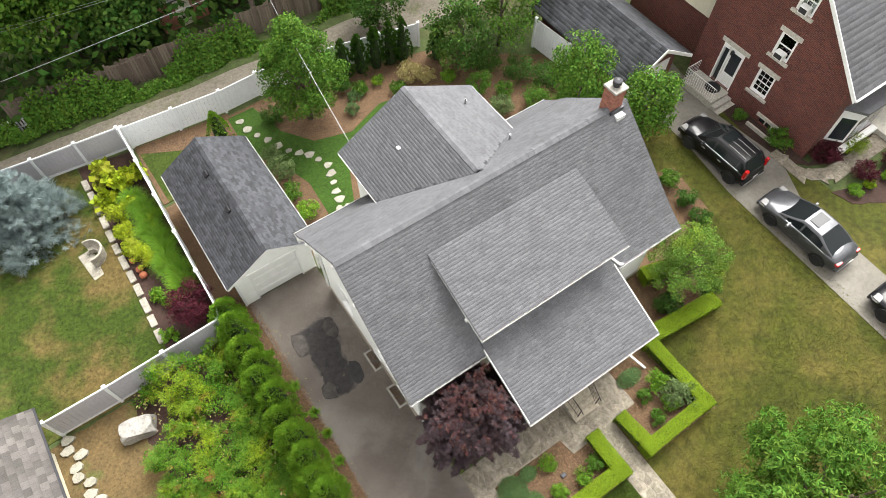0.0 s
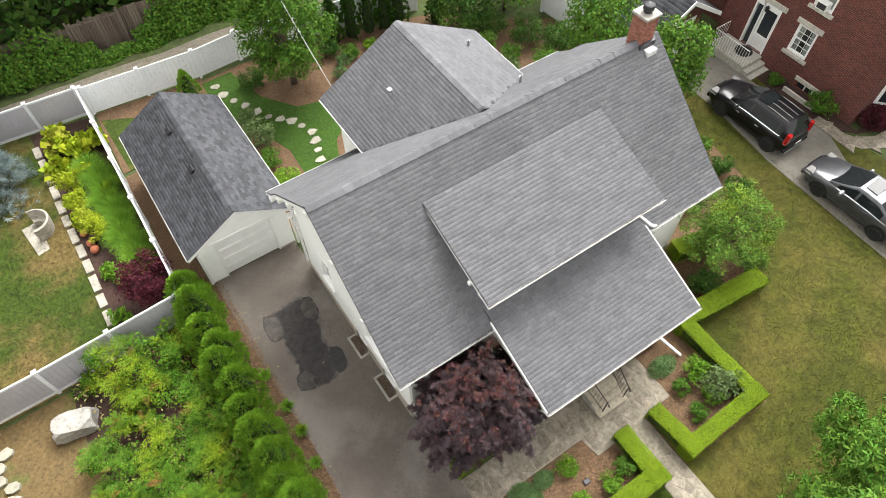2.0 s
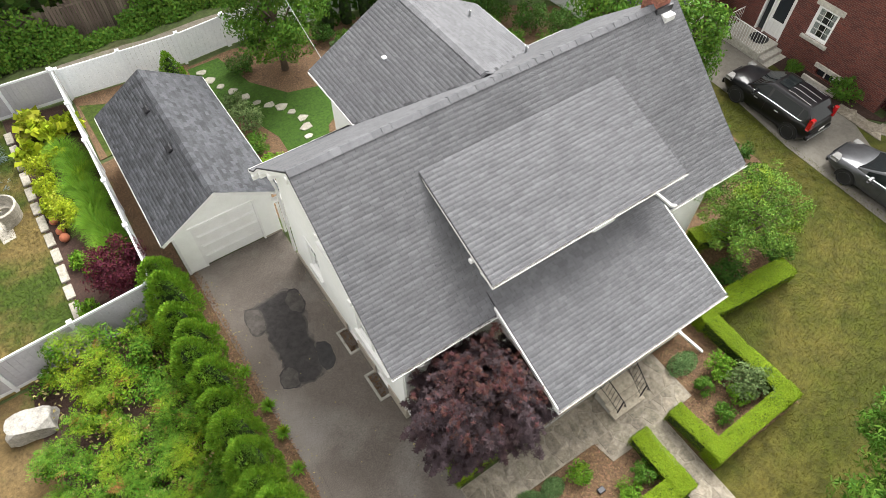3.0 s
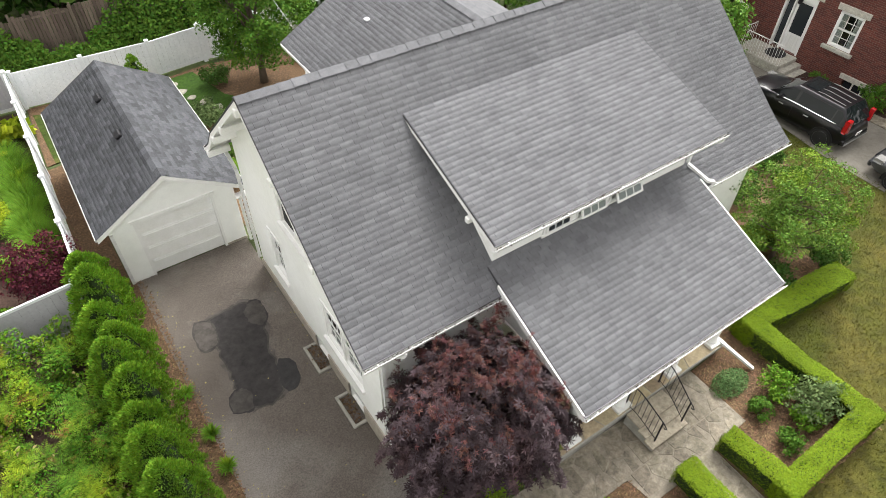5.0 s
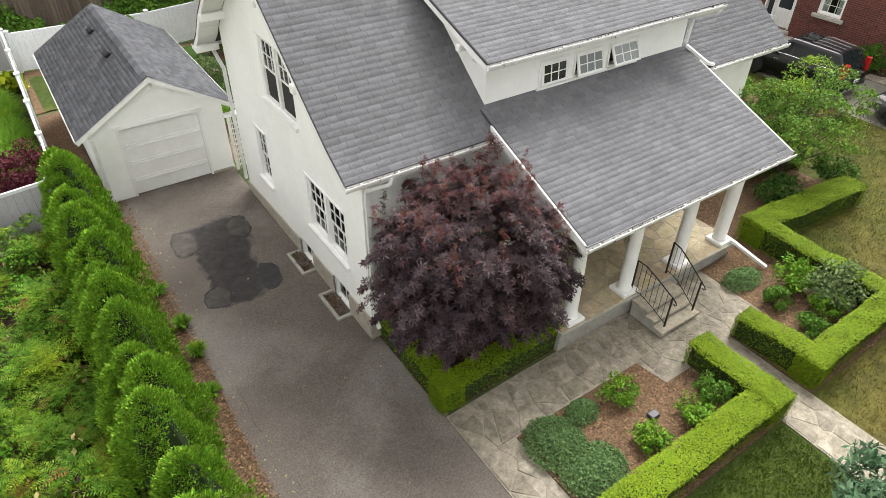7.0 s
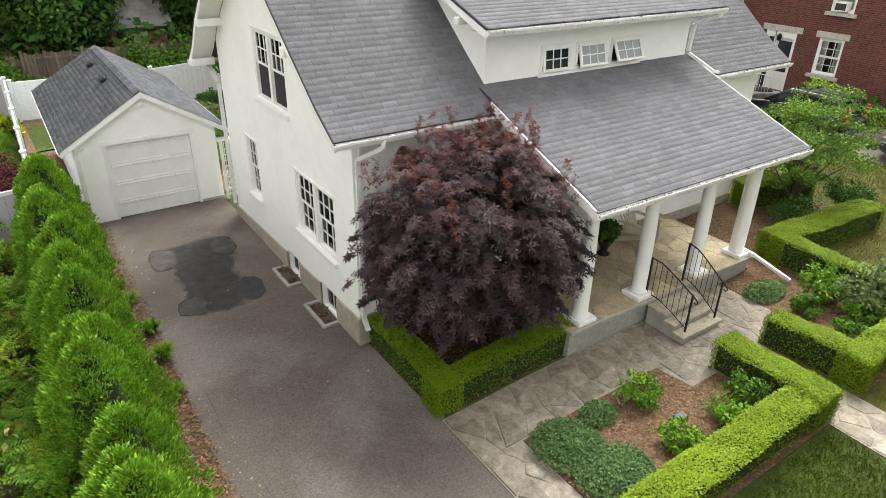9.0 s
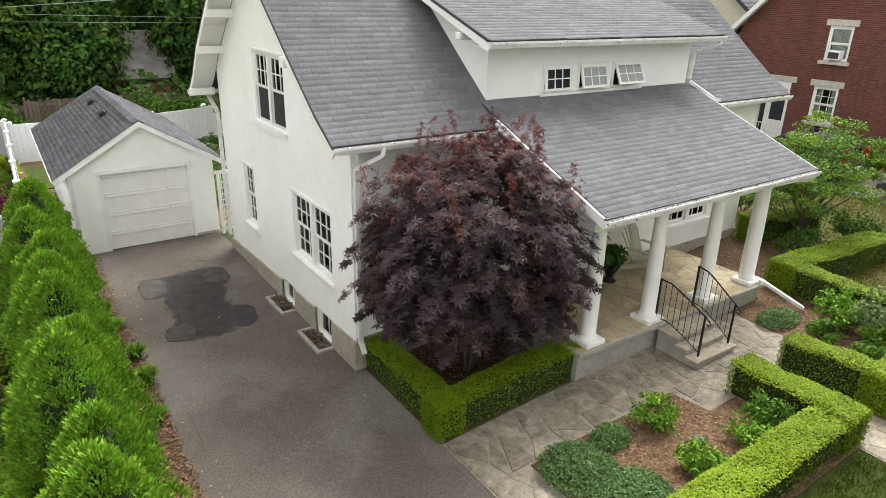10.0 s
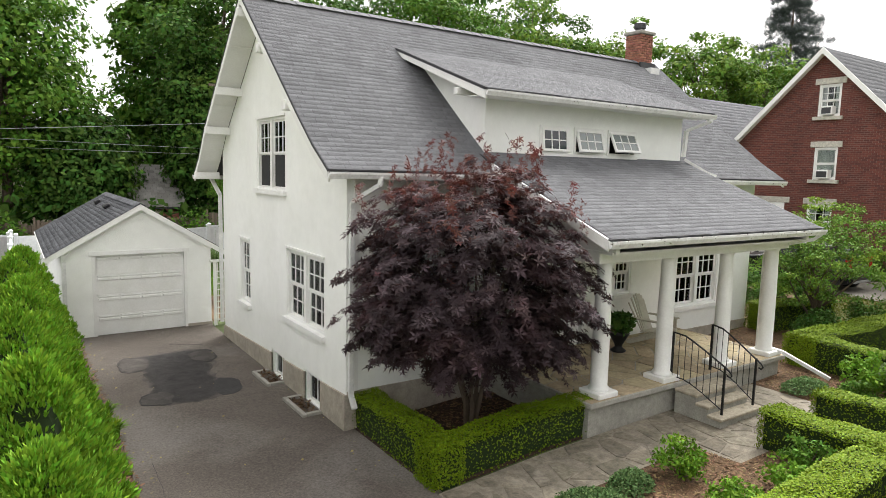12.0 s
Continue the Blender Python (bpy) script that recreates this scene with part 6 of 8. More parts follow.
tree("street_maple", (9.3, -11.0, 0.37), (9.1, -10.6, 3.9), (3.2, 3.2, 1.8), 12000, 130, 0.62, 0.18, M["l_green"],
     "green maple at the front lawn", 53, r=0.16, template=TRI, shell=0.55, flat=0.6)
tree("young_maple", (3.75, -9.1, 0.15), (3.45, -8.75, 2.15), (1.15, 1.0, 1.15), 3200, 46, 0.26, 0.15, M["l_maple_green"],
     "young green maple with broad lobed leaves near the walk", 55, r=0.05, template=TRI, shell=0.5, flat=0.6, limbs=12)
tree("linden", (4.1, 16.9, 0.2), (4.1, 16.8, 3.9), (1.95, 1.85, 3.1), 26000, 230, 0.42, 0.125, M["l_green"],
     "dense rounded green tree in a mulch ring", 54, r=0.14, shape=lambda h: 1.12 - 0.55 * max(h + 0.3, 0) ** 1.2, shell=0.5)
for k, (x, y, cz, r, h, mt) in enumerate(((15.0, 8.6, 3.6, 1.5, 2.6, "l_green"), (17.2, 6.0, 3.0, 1.2, 2.3, "l_green"), (12.6, 15.4, 2.6, 1.7, 2.0, "l_dark"), (15.4, 15.4, 3.6, 2.4, 2.6, "l_green"),
                                       (10.6, 20.5, 2.6, 1.6, 1.9, "l_dark"), (18.6, 16.2, 4.2, 2.4, 3.0, "l_dark"))):
    tree("garden_tree", (x, y, zg(x)), (x, y, cz), (r, r, h), 6500, 80, 0.5, 0.15, M[mt], "leafy green garden tree behind the house", 60 + k, r=0.09, group="trees of the back garden", shell=0.45)


def spruce(x, y, z, h, r, mat, label, seed, n=9000, size=0.22, name="spruce", tiers=16, arms=11):
    """A conifer: whorls of drooping branches with needles."""
    rng = np.random.default_rng(seed)
    t = thing(name, (x, y, z), label, "conifer")
    part("trunk", Geo().tube([(x, y, z - 0.1), (x, y, z + h)], [h * 0.013, 0.01], 8), M["bark"], t)
    nb = tiers * arms
    fb = (np.arange(nb) + rng.uniform(0, 1, nb)) / nb
    ab = rng.uniform(0, 2 * math.pi, nb)
    lb = rng.uniform(0.72, 1.12, nb)
    weight = (1.0 - fb) ** 0.8 + 0.12
    b = rng.choice(nb, n, p=weight / weight.sum())
    q = rng.uniform(0.02, 1, n) ** 0.75
    f = fb[b]
    a = ab[b] + rng.normal(0, 0.15, n)
    rr = (r * (1 - f) * lb[b] + 0.01 * h) * q
    p = np.column_stack((x + rr * np.cos(a), y + rr * np.sin(a), z + 0.15 + f * h - 0.30 * rr * (1.25 - 0.55 * q) + rng.normal(0, 0.004 * h + 0.05, n)))
    way = np.column_stack((np.cos(a), np.sin(a), np.full(n, 0.15)))
    part("needle_coat", leaves("needles", p, way, size, TUFT, mat, seed, spread=0.45, up=0.15, along=True), None, t)


spruce(-10.3, 18.6, -0.4, 5.2, 2.9, M["l_blue"], "silvery blue spruce on the neighbour's lawn", 71, 7500, 0.30)
spruce(62.0, 27.0, 0.8, 26.5, 9.6, M["l_spruce"], "tall blue-grey spruce far behind the brick house", 72, 34000, 0.36, tiers=24, arms=15)

# woods behind the alley and around
k = 0
for x, y, h, r, mt in ((-16, 30, 17, 5, "l_green"), (-9, 31, 18, 5.2, "l_dark"), (-4.6, 28.5, 15, 4.3, "l_green"), (-1.4, 28, 7.0, 2.3, "l_dark"), (4.7, 27.6, 10.5, 1.9, "l_dark"), (6.5, 30.5, 18, 5.0, "l_dark"), (14, 31, 17, 4.8, "l_dark"),
                        (3.7, 36, 18, 2.4, "l_green"), (20, 28, 19, 4.6, "l_green"), (26, 38, 25, 6.5, "l_dark"), (32, 32, 19, 5.2, "l_green"), (40, 29, 17, 5.2, "l_green"), (45, 25, 17, 5.2, "l_green"), (51, 23, 16, 5.5, "l_green"), (36, 34, 19, 5.5, "l_dark"), (-22, 36, 18, 6, "l_dark"), (-7.5, 42, 17, 5, "l_dark"), (12, 44, 19, 6, "l_dark"), (-28, 26, 16, 6, "l_dark"), (-12, 44, 19, 6, "l_green")):
    near = y < 32 and x < 22
    tree("alley_tree", (x, y, zg(x)), (x, y, h * 0.56), (r, r, h * 0.45), 22000 if near else 20000 if x > 31 else 11000, 230 if near else 170, 1.2, 0.30 if near else 0.35 if x > 31 else 0.46, M["l_service" if x > 31 and mt == "l_green" else mt], "tall leafy tree behind the alley", 200 + k, r=0.28, group="tall trees behind the alley", shell=0.35, limbs=24, flat=0.42, spread=0.55, up=0.5)
    k += 1


# unseen trees, mirrored in the front windows, added to block sky light from the front
for k, (x, y, h, r) in enumerate(((6, -38, 15, 5.0), (14, -37, 17, 5.5), (22, -39, 16, 5.2), (31, -37, 17, 5.5), (40, -36, 15, 5.2), (36, -20, 14, 4.6), (39, -10, 15, 5.0))):
    tree("street_tree", (x, y, zg(x)), (x, y, h * 0.56), (r, r, h * 0.45), 7000, 130, 1.3, 0.55, M["l_dark"], "tall leafy street tree out of view that dims the house front", 260 + k, r=0.28, group="street trees", shell=0.35, limbs=12, flat=0.5)


# ---- shrubs ----
def shrub(x, y, r, h, mat, label, seed, n=900, size=0.09, group="", category="shrub", template=LEAF, name="shrub"):
    """A rounded bush of stems and leaves."""
    rng = np.random.default_rng(seed)
    pr = random.Random(seed)
    z = zg(x)
    t = thing(name, (x, y, z), label, category, group)
    p, way, c = blob_points(rng, n, max(10, n // 48), (x, y, z + h * 0.52), (r * 0.88, r * 0.88, h * 0.44), r * 0.26, 0.40, z + 0.05)
    for i in range(5):
        q = c[i % len(c)]
        part("stem", Geo().tube([(x + pr.uniform(-0.05, 0.05), y + pr.uniform(-0.05, 0.05), z - 0.03), (x + (q[0] - x) * 0.4, y + (q[1] - y) * 0.4, z + (q[2] - z) * 0.55), tuple(q)], [0.018, 0.013, 0.005], 5), M["bark"], t)
    part("foliage", leaves("foliage", p, way, size, template, mat, seed + 1), None, t)


for i, (x, y, r, h, mt, lb) in enumerate((
        (3.08, -4.15, 0.40, 0.62, "l_fresh", "young bright green peony in the mulch bed"), (2.85, -5.18, 0.40, 0.48, "l_fresh", "young bright green peony in the mulch bed"), (3.92, -5.28, 0.42, 0.52, "l_fresh", "young bright green peony in the mulch bed"),
        (4.62, -5.15, 0.40, 0.62, "l_green", "green perennial beside the hedge"), (8.75, -4.15, 0.5, 0.85, "l_fresh", "fresh green perennial in the porch bed"), (8.6, -5.05, 0.4, 0.6, "l_fresh", "fresh green perennial in the porch bed"),
        (7.95, -4.3, 0.35, 0.5, "l_green", "green perennial in the porch bed"), (7.8, -5.2, 0.4, 0.5, "l_green", "green perennial in the porch bed"), (9.0, -5.0, 0.75, 1.25, "l_pale", "grey-green variegated shrub in the porch bed"),
        (16.3, 2.9, 0.6, 0.9, "l_green", "green shrub along the side lawn"), (16.1, 1.6, 0.6, 0.9, "l_dark", "dark green shrub along the side lawn"), (15.9, 0.5, 0.55, 0.8, "l_dark", "dark green shrub along the side lawn"), (15.0, 3.6, 0.8, 1.3, "l_green", "green shrub against the house"),
        (13.9, 1.2, 0.8, 1.2, "l_dark", "dark green shrub against the house"), (11.6, -1.9, 0.7, 0.9, "l_dark", "dark green shrub under the small tree"), (13.6, -2.2, 0.7, 1.0, "l_dark", "dark green shrub under the small tree"),
        (22.4, 1.5, 0.75, 1.1, "l_green", "green rose bush against the brick house"), (23.5, -0.45, 0.8, 1.2, "l_barb", "dark purple shrub at the corner of the brick house"), (25.2, -0.5, 1.0, 1.0, "l_box", "bright green shrub before the bay window"), (22.3, 3.9, 0.45, 0.5, "l_green", "low green plant by the brick wall"),
        (23.2, -2.6, 0.45, 0.5, "l_fresh", "lime green mound in the island bed"), (24.1, -2.8, 0.35, 0.4, "l_box", "round green mound in the island bed"), (24.4, -2.2, 0.7, 0.9, "l_barb", "dark red shrub in the island bed"), (25.2, -3.0, 0.4, 0.45, "l_fresh", "lime green mound in the island bed"), (26.2, -2.6, 0.7, 0.8, "l_barb", "dark red shrub in the island bed"),
        (1.2, 14.3, 0.75, 1.5, "l_pale", "grey-green shrub beside the garage"), (1.2, 15.4, 0.6, 1.1, "l_pale", "grey-green shrub beside the garage"), (0.95, 12.9, 0.6, 1.0, "l_green", "green shrub beside the garage"), (1.1, 11.5, 0.65, 0.95, "l_arb", "round green evergreen beside the garage"),
        (2.4, 17.9, 0.7, 0.8, "l_dark", "dark green shrub in the mulch ring"), (6.4, 17.6, 0.6, 0.9, "l_dark", "dark green shrub in the back bed"), (6.1, 15.9, 0.45, 0.6, "l_juniper", "blue-green mound in the back bed"), (7.2, 16.9, 0.5, 0.6, "l_green", "green perennial in the back bed"), (6.7, 16.6, 0.45, 0.5, "l_juniper", "blue-green mound in the back bed"), (8.3, 16.9, 0.4, 0.5, "l_fresh", "fresh green perennial in the back bed"),
        (9.9, 16.2, 0.8, 1.1, "l_tan", "straw-coloured feathery shrub in the back bed"), (10.6, 15.6, 0.6, 0.9, "l_tan", "straw-coloured feathery shrub in the back bed"), (8.9, 15.7, 0.5, 0.6, "l_green", "green perennial in the back bed"), (11.6, 14.9, 0.5, 0.6, "l_fresh", "fresh green perennial in the back bed"),
        (12.4, 13.2, 0.8, 1.3, "l_green", "green shrub behind the wing"), (12.6, 11.4, 0.7, 0.9, "l_pale", "variegated shrub behind the wing"), (13.4, 12.2, 0.6, 0.8, "l_green", "green shrub behind the wing"), (14.8, 12.9, 1.0, 1.3, "l_dark", "dark green shrub in the back bed"), (15.6, 11.6, 1.0, 1.3, "l_dark", "dark green shrub in the back bed"), (14.2, 10.6, 0.9, 1.2, "l_green", "green shrub in the back bed"), (16.3, 10.2, 0.9, 1.4, "l_green", "green shrub in the back bed"), (13.8, 14.4, 1.0, 1.2, "l_dark", "dark green shrub in the back bed"))):
    shrub(x, y, r, h, M[mt], lb, 300 + i, n=int(1100 + 2200 * r * r), size=0.062 if r < 0.5 else 0.082, group=lb.split(" in ")[0] if "peony" in lb else "")

# neighbour's bed
shrub(-5.45, 9.75, 1.15, 2.3, M["l_barb"], "dark red barberry by the white fence", 401, n=5200, size=0.09)
for i, (x, y, r, h) in enumerate(((-6.5, 16.6, 0.62, 1.15), (-6.55, 15.5, 0.60, 1.1), (-6.6, 14.5, 0.55, 1.0), (-6.35, 13.5, 0.60, 1.1), (-5.75, 16.9, 0.45, 0.8))):
    shrub(x, y, r, h, M["l_lime"], "lime yellow spirea mound in the neighbour's bed", 410 + i, n=1900, size=0.09, group="lime spirea mounds")
for i, (x, y, r, h) in enumerate(((-6.3, 19.9, 0.55, 0.6), (-6.1, 18.8, 0.85, 0.75), (-5.2, 18.4, 0.75, 0.75), (-6.7, 18.0, 0.5, 0.5))):
    shrub(x, y, r, h, M["l_lime"], "yellow-green hosta with broad leaves", 420 + i, n=320, size=0.34, group="hostas by the fence", template=OVAL, name="hosta", category="plant")
for i, (x, y, r, h) in enumerate(((-6.6, 11.6, 0.45, 0.6), (-6.3, 11.0, 0.4, 0.6), (-6.9, 9.4, 0.5, 0.6))):
    shrub(x, y, r, h, M["l_fresh"], "bright green perennial at the bed's edge", 430 + i, n=700, size=0.11, group="perennials at the bed's edge")


def grass_clump(x, y, r, h, mat, label, seed, n=900, group="ornamental grasses", w=0.012):
    rng = np.random.default_rng(seed)
    t = thing("ornamental_grass", (x, y, zg(x)), label, "grass", group)
    a = rng.uniform(0, 2 * math.pi, n)
    rr = r * rng.uniform(0.05, 0.35, n)
    bend = rng.uniform(0.3, 1.0, n)
    V, F = [], []
    for i in range(n):
        ca, sa = math.cos(a[i]), math.sin(a[i])
        bx, by = x + rr[i] * ca, y + rr[i] * sa
        z = zg(x)
        hgt = h * rng.uniform(0.7, 1.05)
        k = len(V)
        for f in (0, 0.4, 0.75, 1.0):
            o = r * bend[i] * f ** 2
            zz = z + hgt * (f - 0.45 * bend[i] * f ** 3)
            ww = w * (1 - f * 0.9)
            V += [(bx + ca * o - sa * ww, by + sa * o + ca * ww, zz), (bx + ca * o + sa * ww, by + sa * o - ca * ww, zz)]
        F += [(k, k + 1, k + 3, k + 2), (k + 2, k + 3, k + 5, k + 4), (k + 4, k + 5, k + 7, k + 6)]
    part("blades", mesh_np("blades", np.array(V), np.array(F), mat), None, t)


for i in range(9):
    grass_clump(-5.45 + 0.15 * math.sin(i * 2.2), 11.2 + i * 0.72, 0.75, 1.15, M["l_fresh"], "arching green ornamental grass along the fence", 440 + i)
for i, (x, y, r) in enumerate(((-6.90, 14.02, 0.15), (-6.80, 13.38, 0.17), (-6.76, 12.98, 0.18))):
    z = zg(x)
    pot = thing("garden_ball", (x, y, z), "round terracotta garden ball at the bed's edge", "garden ornament", "terracotta balls")
    part("ball", Geo().lathe([(r * 0.30, 0.015), (r * 0.70, r * 0.28), (r * 0.97, r * 0.75), (r, r), (r * 0.92, r * 1.4), (r * 0.62, r * 1.78), (r * 0.2, r * 1.97), (0.01, r * 2)], (x, y, z), 16), M["terracotta"], pot, smooth=True)
    part("foot", Geo().lathe([(r * 0.45, -0.02), (r * 0.42, 0.02), (r * 0.3, 0.03)], (x, y, z), 12), M["terracotta"], pot)

# wild shrubs beside the arborvitae row, one uncountable mass
rng = np.random.default_rng(77)
nc = 1150
cx_ = rng.uniform(-9.6, -4.9, nc)
cy_ = rng.uniform(-11.5, 7.75, nc)
ok = (cx_ > -9.6 + 0.35 * np.sin(cy_ * 1.3) + np.where(cy_ < 4.6, (4.6 - cy_) * 0.22, 0)) & ((cx_ + 9.2) ** 2 + (cy_ - 6.2) ** 2 > 1.2)
cx_, cy_ = cx_[ok], cy_[ok]
nc = len(cx_)
rad_ = rng.uniform(0.16, 0.42, nc)
hgt_ = 0.70 + 0.75 * np.exp(-(7.75 - cy_) / 1.3) * (cx_ > -8.6) + 0.30 * np.sin(cx_ * 1.7 + 1) * np.sin(cy_ * 1.1) + 0.18 * np.sin(cx_ * 3.9 + cy_ * 2.7) + rng.uniform(-0.25, 0.35, nc)
hgt_ -= 0.28 * np.clip((3.5 - cy_) / 3, 0, 1)
pick = rng.integers(0, nc, 64000)
e = rng.normal(size=(len(pick), 3))
e[:, 2] = np.abs(e[:, 2])
e /= np.linalg.norm(e, axis=1, keepdims=True)
q = rng.uniform(0.45, 1, len(pick)) ** 0.5
mass = np.column_stack((cx_[pick], cy_[pick], -0.30 + np.maximum(0.1, hgt_[pick] - rad_[pick]))) + e * (rad_[pick] * q)[:, None] * np.array((1, 1, 0.8))
tagged(new("wild_shrub_mass", leaves("wild_shrub_mass", mass, e * 0.8 + np.array((0, 0, 0.35)), 0.088, LEAF, M["l_wild"], 78, spread=0.55)), "tangled yellow-green shrubs beside the evergreen row", "undergrowth", kind="stuff")
# ferns: crowns of arching fronds over the lower shrubs
chance = np.clip(1.15 - (cy_ + 1.0) / 8.5, 0.12, 1)
crown = np.nonzero(rng.uniform(size=nc) < chance * 0.85)[0]
per = 10
ff = np.repeat(crown, per)
turn = rng.uniform(0, 2 * math.pi, len(crown))[:, None] + np.arange(per)[None] * 2 * math.pi / per + rng.normal(0, 0.25, (len(crown), per))
way = np.column_stack((np.cos(turn.ravel()), np.sin(turn.ravel()), rng.uniform(0.25, 0.75, len(ff))))
fern = np.column_stack((cx_[ff], cy_[ff], -0.34 + np.maximum(0.12, hgt_[ff]))) + way * 0.04
flat = np.column_stack((-np.cos(turn.ravel()) * 0.45, -np.sin(turn.ravel()) * 0.45, np.ones(len(ff)))) + rng.normal(0, 0.14, (len(ff), 3))
old = rng.uniform(size=len(ff)) < 0.045
for name, sel, mat, lb in (("fern_mass", ~old, "l_fern", "light yellow-green fern fronds over the shrubs"), ("dry_fern_fronds", old, "l_rust", "rust-brown dry fern fronds among the green ones")):
    tagged(new(name, fronds(name, fern[sel], way[sel], flat[sel], 0.36, FROND, M[mat], 83)), lb, "ferns", kind="stuff")
# leaf litter and dry twigs among them
lit = np.column_stack((rng.uniform(-9.4, -5, 1500), rng.uniform(-11, 7.6, 1500), rng.uniform(-0.1, 0.4, 1500)))
lit = lit[lit[:, 0] > -9.2 + np.maximum(0, 4.6 - lit[:, 1]) * 0.22]
tagged(new("leaf_litter", leaves("leaf_litter", lit, np.tile((0, 0, 0.7), (len(lit), 1)), 0.13, LEAF, M["l_tan"], 84, spread=0.5)), "dry brown leaves among the shrubs", "leaf litter", kind="stuff")
# ivy and weeds along the alley
n = 26000
px = rng.uniform(-14, 13, n)
top = 1.5 + 0.7 * np.sin(px * 0.8) + 0.4 * np.sin(px * 2.3)
fy = np.interp(px, [-30, -9.2, -3.7, 3.7, 9, 14], [28, 25.55, 24.85, 24.35, 24.05, 23.8])
d = rng.uniform(0, 1, n)
keep = (np.sin(px * 1.9 + 2) + np.sin(px * 0.7) > -0.6) | (d > 0.6)
pz = np.clip(top * (1 - d) ** 0.8 * rng.uniform(0.3, 1.05, n), 0, None)
ivy = np.column_stack((px, fy - 0.1 - d * 1.15 + 0.12 * np.sin(px * 3), pz - 0.05))[keep]
tagged(new("ivy_bank", leaves("ivy_bank", ivy, np.tile((0, -0.6, 0.6), (len(ivy), 1)), 0.15, OVAL, M["l_green"], 79)), "dark ivy and weeds over the alley fence", "ivy", kind="stuff")
n = 9000
px = rng.uniform(-40, 40, n)
py = rng.uniform(25.2, 34, n)
und = np.column_stack((px, py, rng.uniform(0, 2.2, n) + 0.5 * np.sin(px)))
tagged(new("far_underwood", leaves("far_underwood", und, np.tile((0, -0.4, 0.6), (n, 1)), 0.55, LEAF, M["l_dark"], 80)), "dark underwood beneath the tall trees", "underwood", kind="stuff")
# junipers: low mats
for i, (x, y, rx_, ry_, h) in enumerate(((1.42, -4.20, 0.55, 0.55, 0.28), (1.62, -5.00, 0.60, 0.50, 0.25), (2.28, -3.98, 0.33, 0.25, 0.26), (8.05, -3.35, 0.55, 0.32, 0.22))):
    rg = np.random.default_rng(500 + i)
    n = 9500 if i < 2 else 3600
    u, v = rg.normal(0, 0.5, n), rg.normal(0, 0.5, n)
    far = np.hypot(u, v)
    u, v = np.where(far > 1.15, u / far, u), np.where(far > 1.15, v / far, v)
    q = np.clip(1 - (u * u + v * v) * 0.6, 0.15, 1)
    p = np.column_stack((x + rx_ * u, y + ry_ * v, zg(x) + 0.03 + h * q * rg.uniform(0.5, 1.0, n)))
    t = thing("ground_juniper", (x, y, zg(x)), "low blue-green spreading groundcover in the mulch", "groundcover", "low groundcover mats")
    part("foliage", leaves("foliage", p, np.tile((0, 0, 0.7), (n, 1)), 0.038, OVAL, M["l_juniper"], 510 + i), None, t)
    for k in range(6):
        ca, sa = math.cos(k * 1.05 + i), math.sin(k * 1.05 + i)
        part("stem", Geo().tube([(x, y, zg(x) - 0.02), (x + 0.4 * rx_ * ca, y + 0.4 * ry_ * sa, zg(x) + 0.10), (x + 0.9 * rx_ * ca, y + 0.9 * ry_ * sa, zg(x) + 0.06)], [0.012, 0.009, 0.004], 5), M["bark"], t)

# grass blades over the front lawns
rng = np.random.default_rng(90)
n = 190000
px = np.concatenate((rng.uniform(6.35, 18.6, int(n * 0.66)), rng.uniform(0.95, 5.27, int(n * 0.12)), rng.uniform(-13.5, -7.5, int(n * 0.22))))
py = np.concatenate((rng.uniform(-13, 7.5, int(n * 0.66)), rng.uniform(-11, -6.35, int(n * 0.12)), rng.uniform(8.1, 20.5, int(n * 0.22))))
ok = ~((px > 0) & (px < 10.1) & (py > -6.25)) & ~((px > 10) & (px < 13.9) & (py > -3.1)) & ~((px > 11) & (px < 17.3) & (py > 0.2))
px, py = px[ok], py[ok]
blades = np.column_stack((px, py, np.interp(px, XS, ZS) - 0.005))
BLADE = (np.array([(0, -0.09, 0), (0, 0.09, 0), (1, 0.02, 0), (1, -0.02, 0)]), np.array([(0, 1, 2, 3)]))
near_walk = (px > 0.5) & (px < 6.0)
tagged(new("walk_grass", leaves("walk_grass", np.repeat(blades[near_walk], 2, axis=0) + np.random.default_rng(92).uniform(-0.06, 0.06, (2 * int(near_walk.sum()), 3)) * np.array((1, 1, 0)), np.tile((0, 0, 0.6), (2 * int(near_walk.sum()), 1)), 0.07, BLADE, M["grass_green"], 93, spread=0.8, along=True)), "green mown grass beside the walk", "grass", kind="stuff")
blades, px = blades[~near_walk], px[~near_walk]
west = px < 0
tagged(new("neighbour_grass", leaves("neighbour_grass", blades[west], np.tile((0, 0, 0.6), (int(west.sum()), 1)), 0.075, BLADE, M["grass_zoned"], 94, spread=0.8, along=True)), "neighbour's short grass, green and straw zones", "grass", kind="stuff")
blades, px = blades[~west], px[~west]
tagged(new("lawn_grass", leaves("lawn_grass", blades, np.tile((0, 0, 0.6), (len(px), 1)), 0.075, BLADE, M["grass_blade"], 91, spread=0.8, along=True)), "short mown grass, green with straw-coloured patches", "grass", kind="stuff")
# loose bark chips on the beds
CHIP = (np.array([(0, -0.2, 0), (0, 0.2, 0.05), (1, 0.16, 0.08), (1, -0.16, 0)]), np.array([(0, 1, 2, 3)]))
rng = np.random.default_rng(95)
P = []
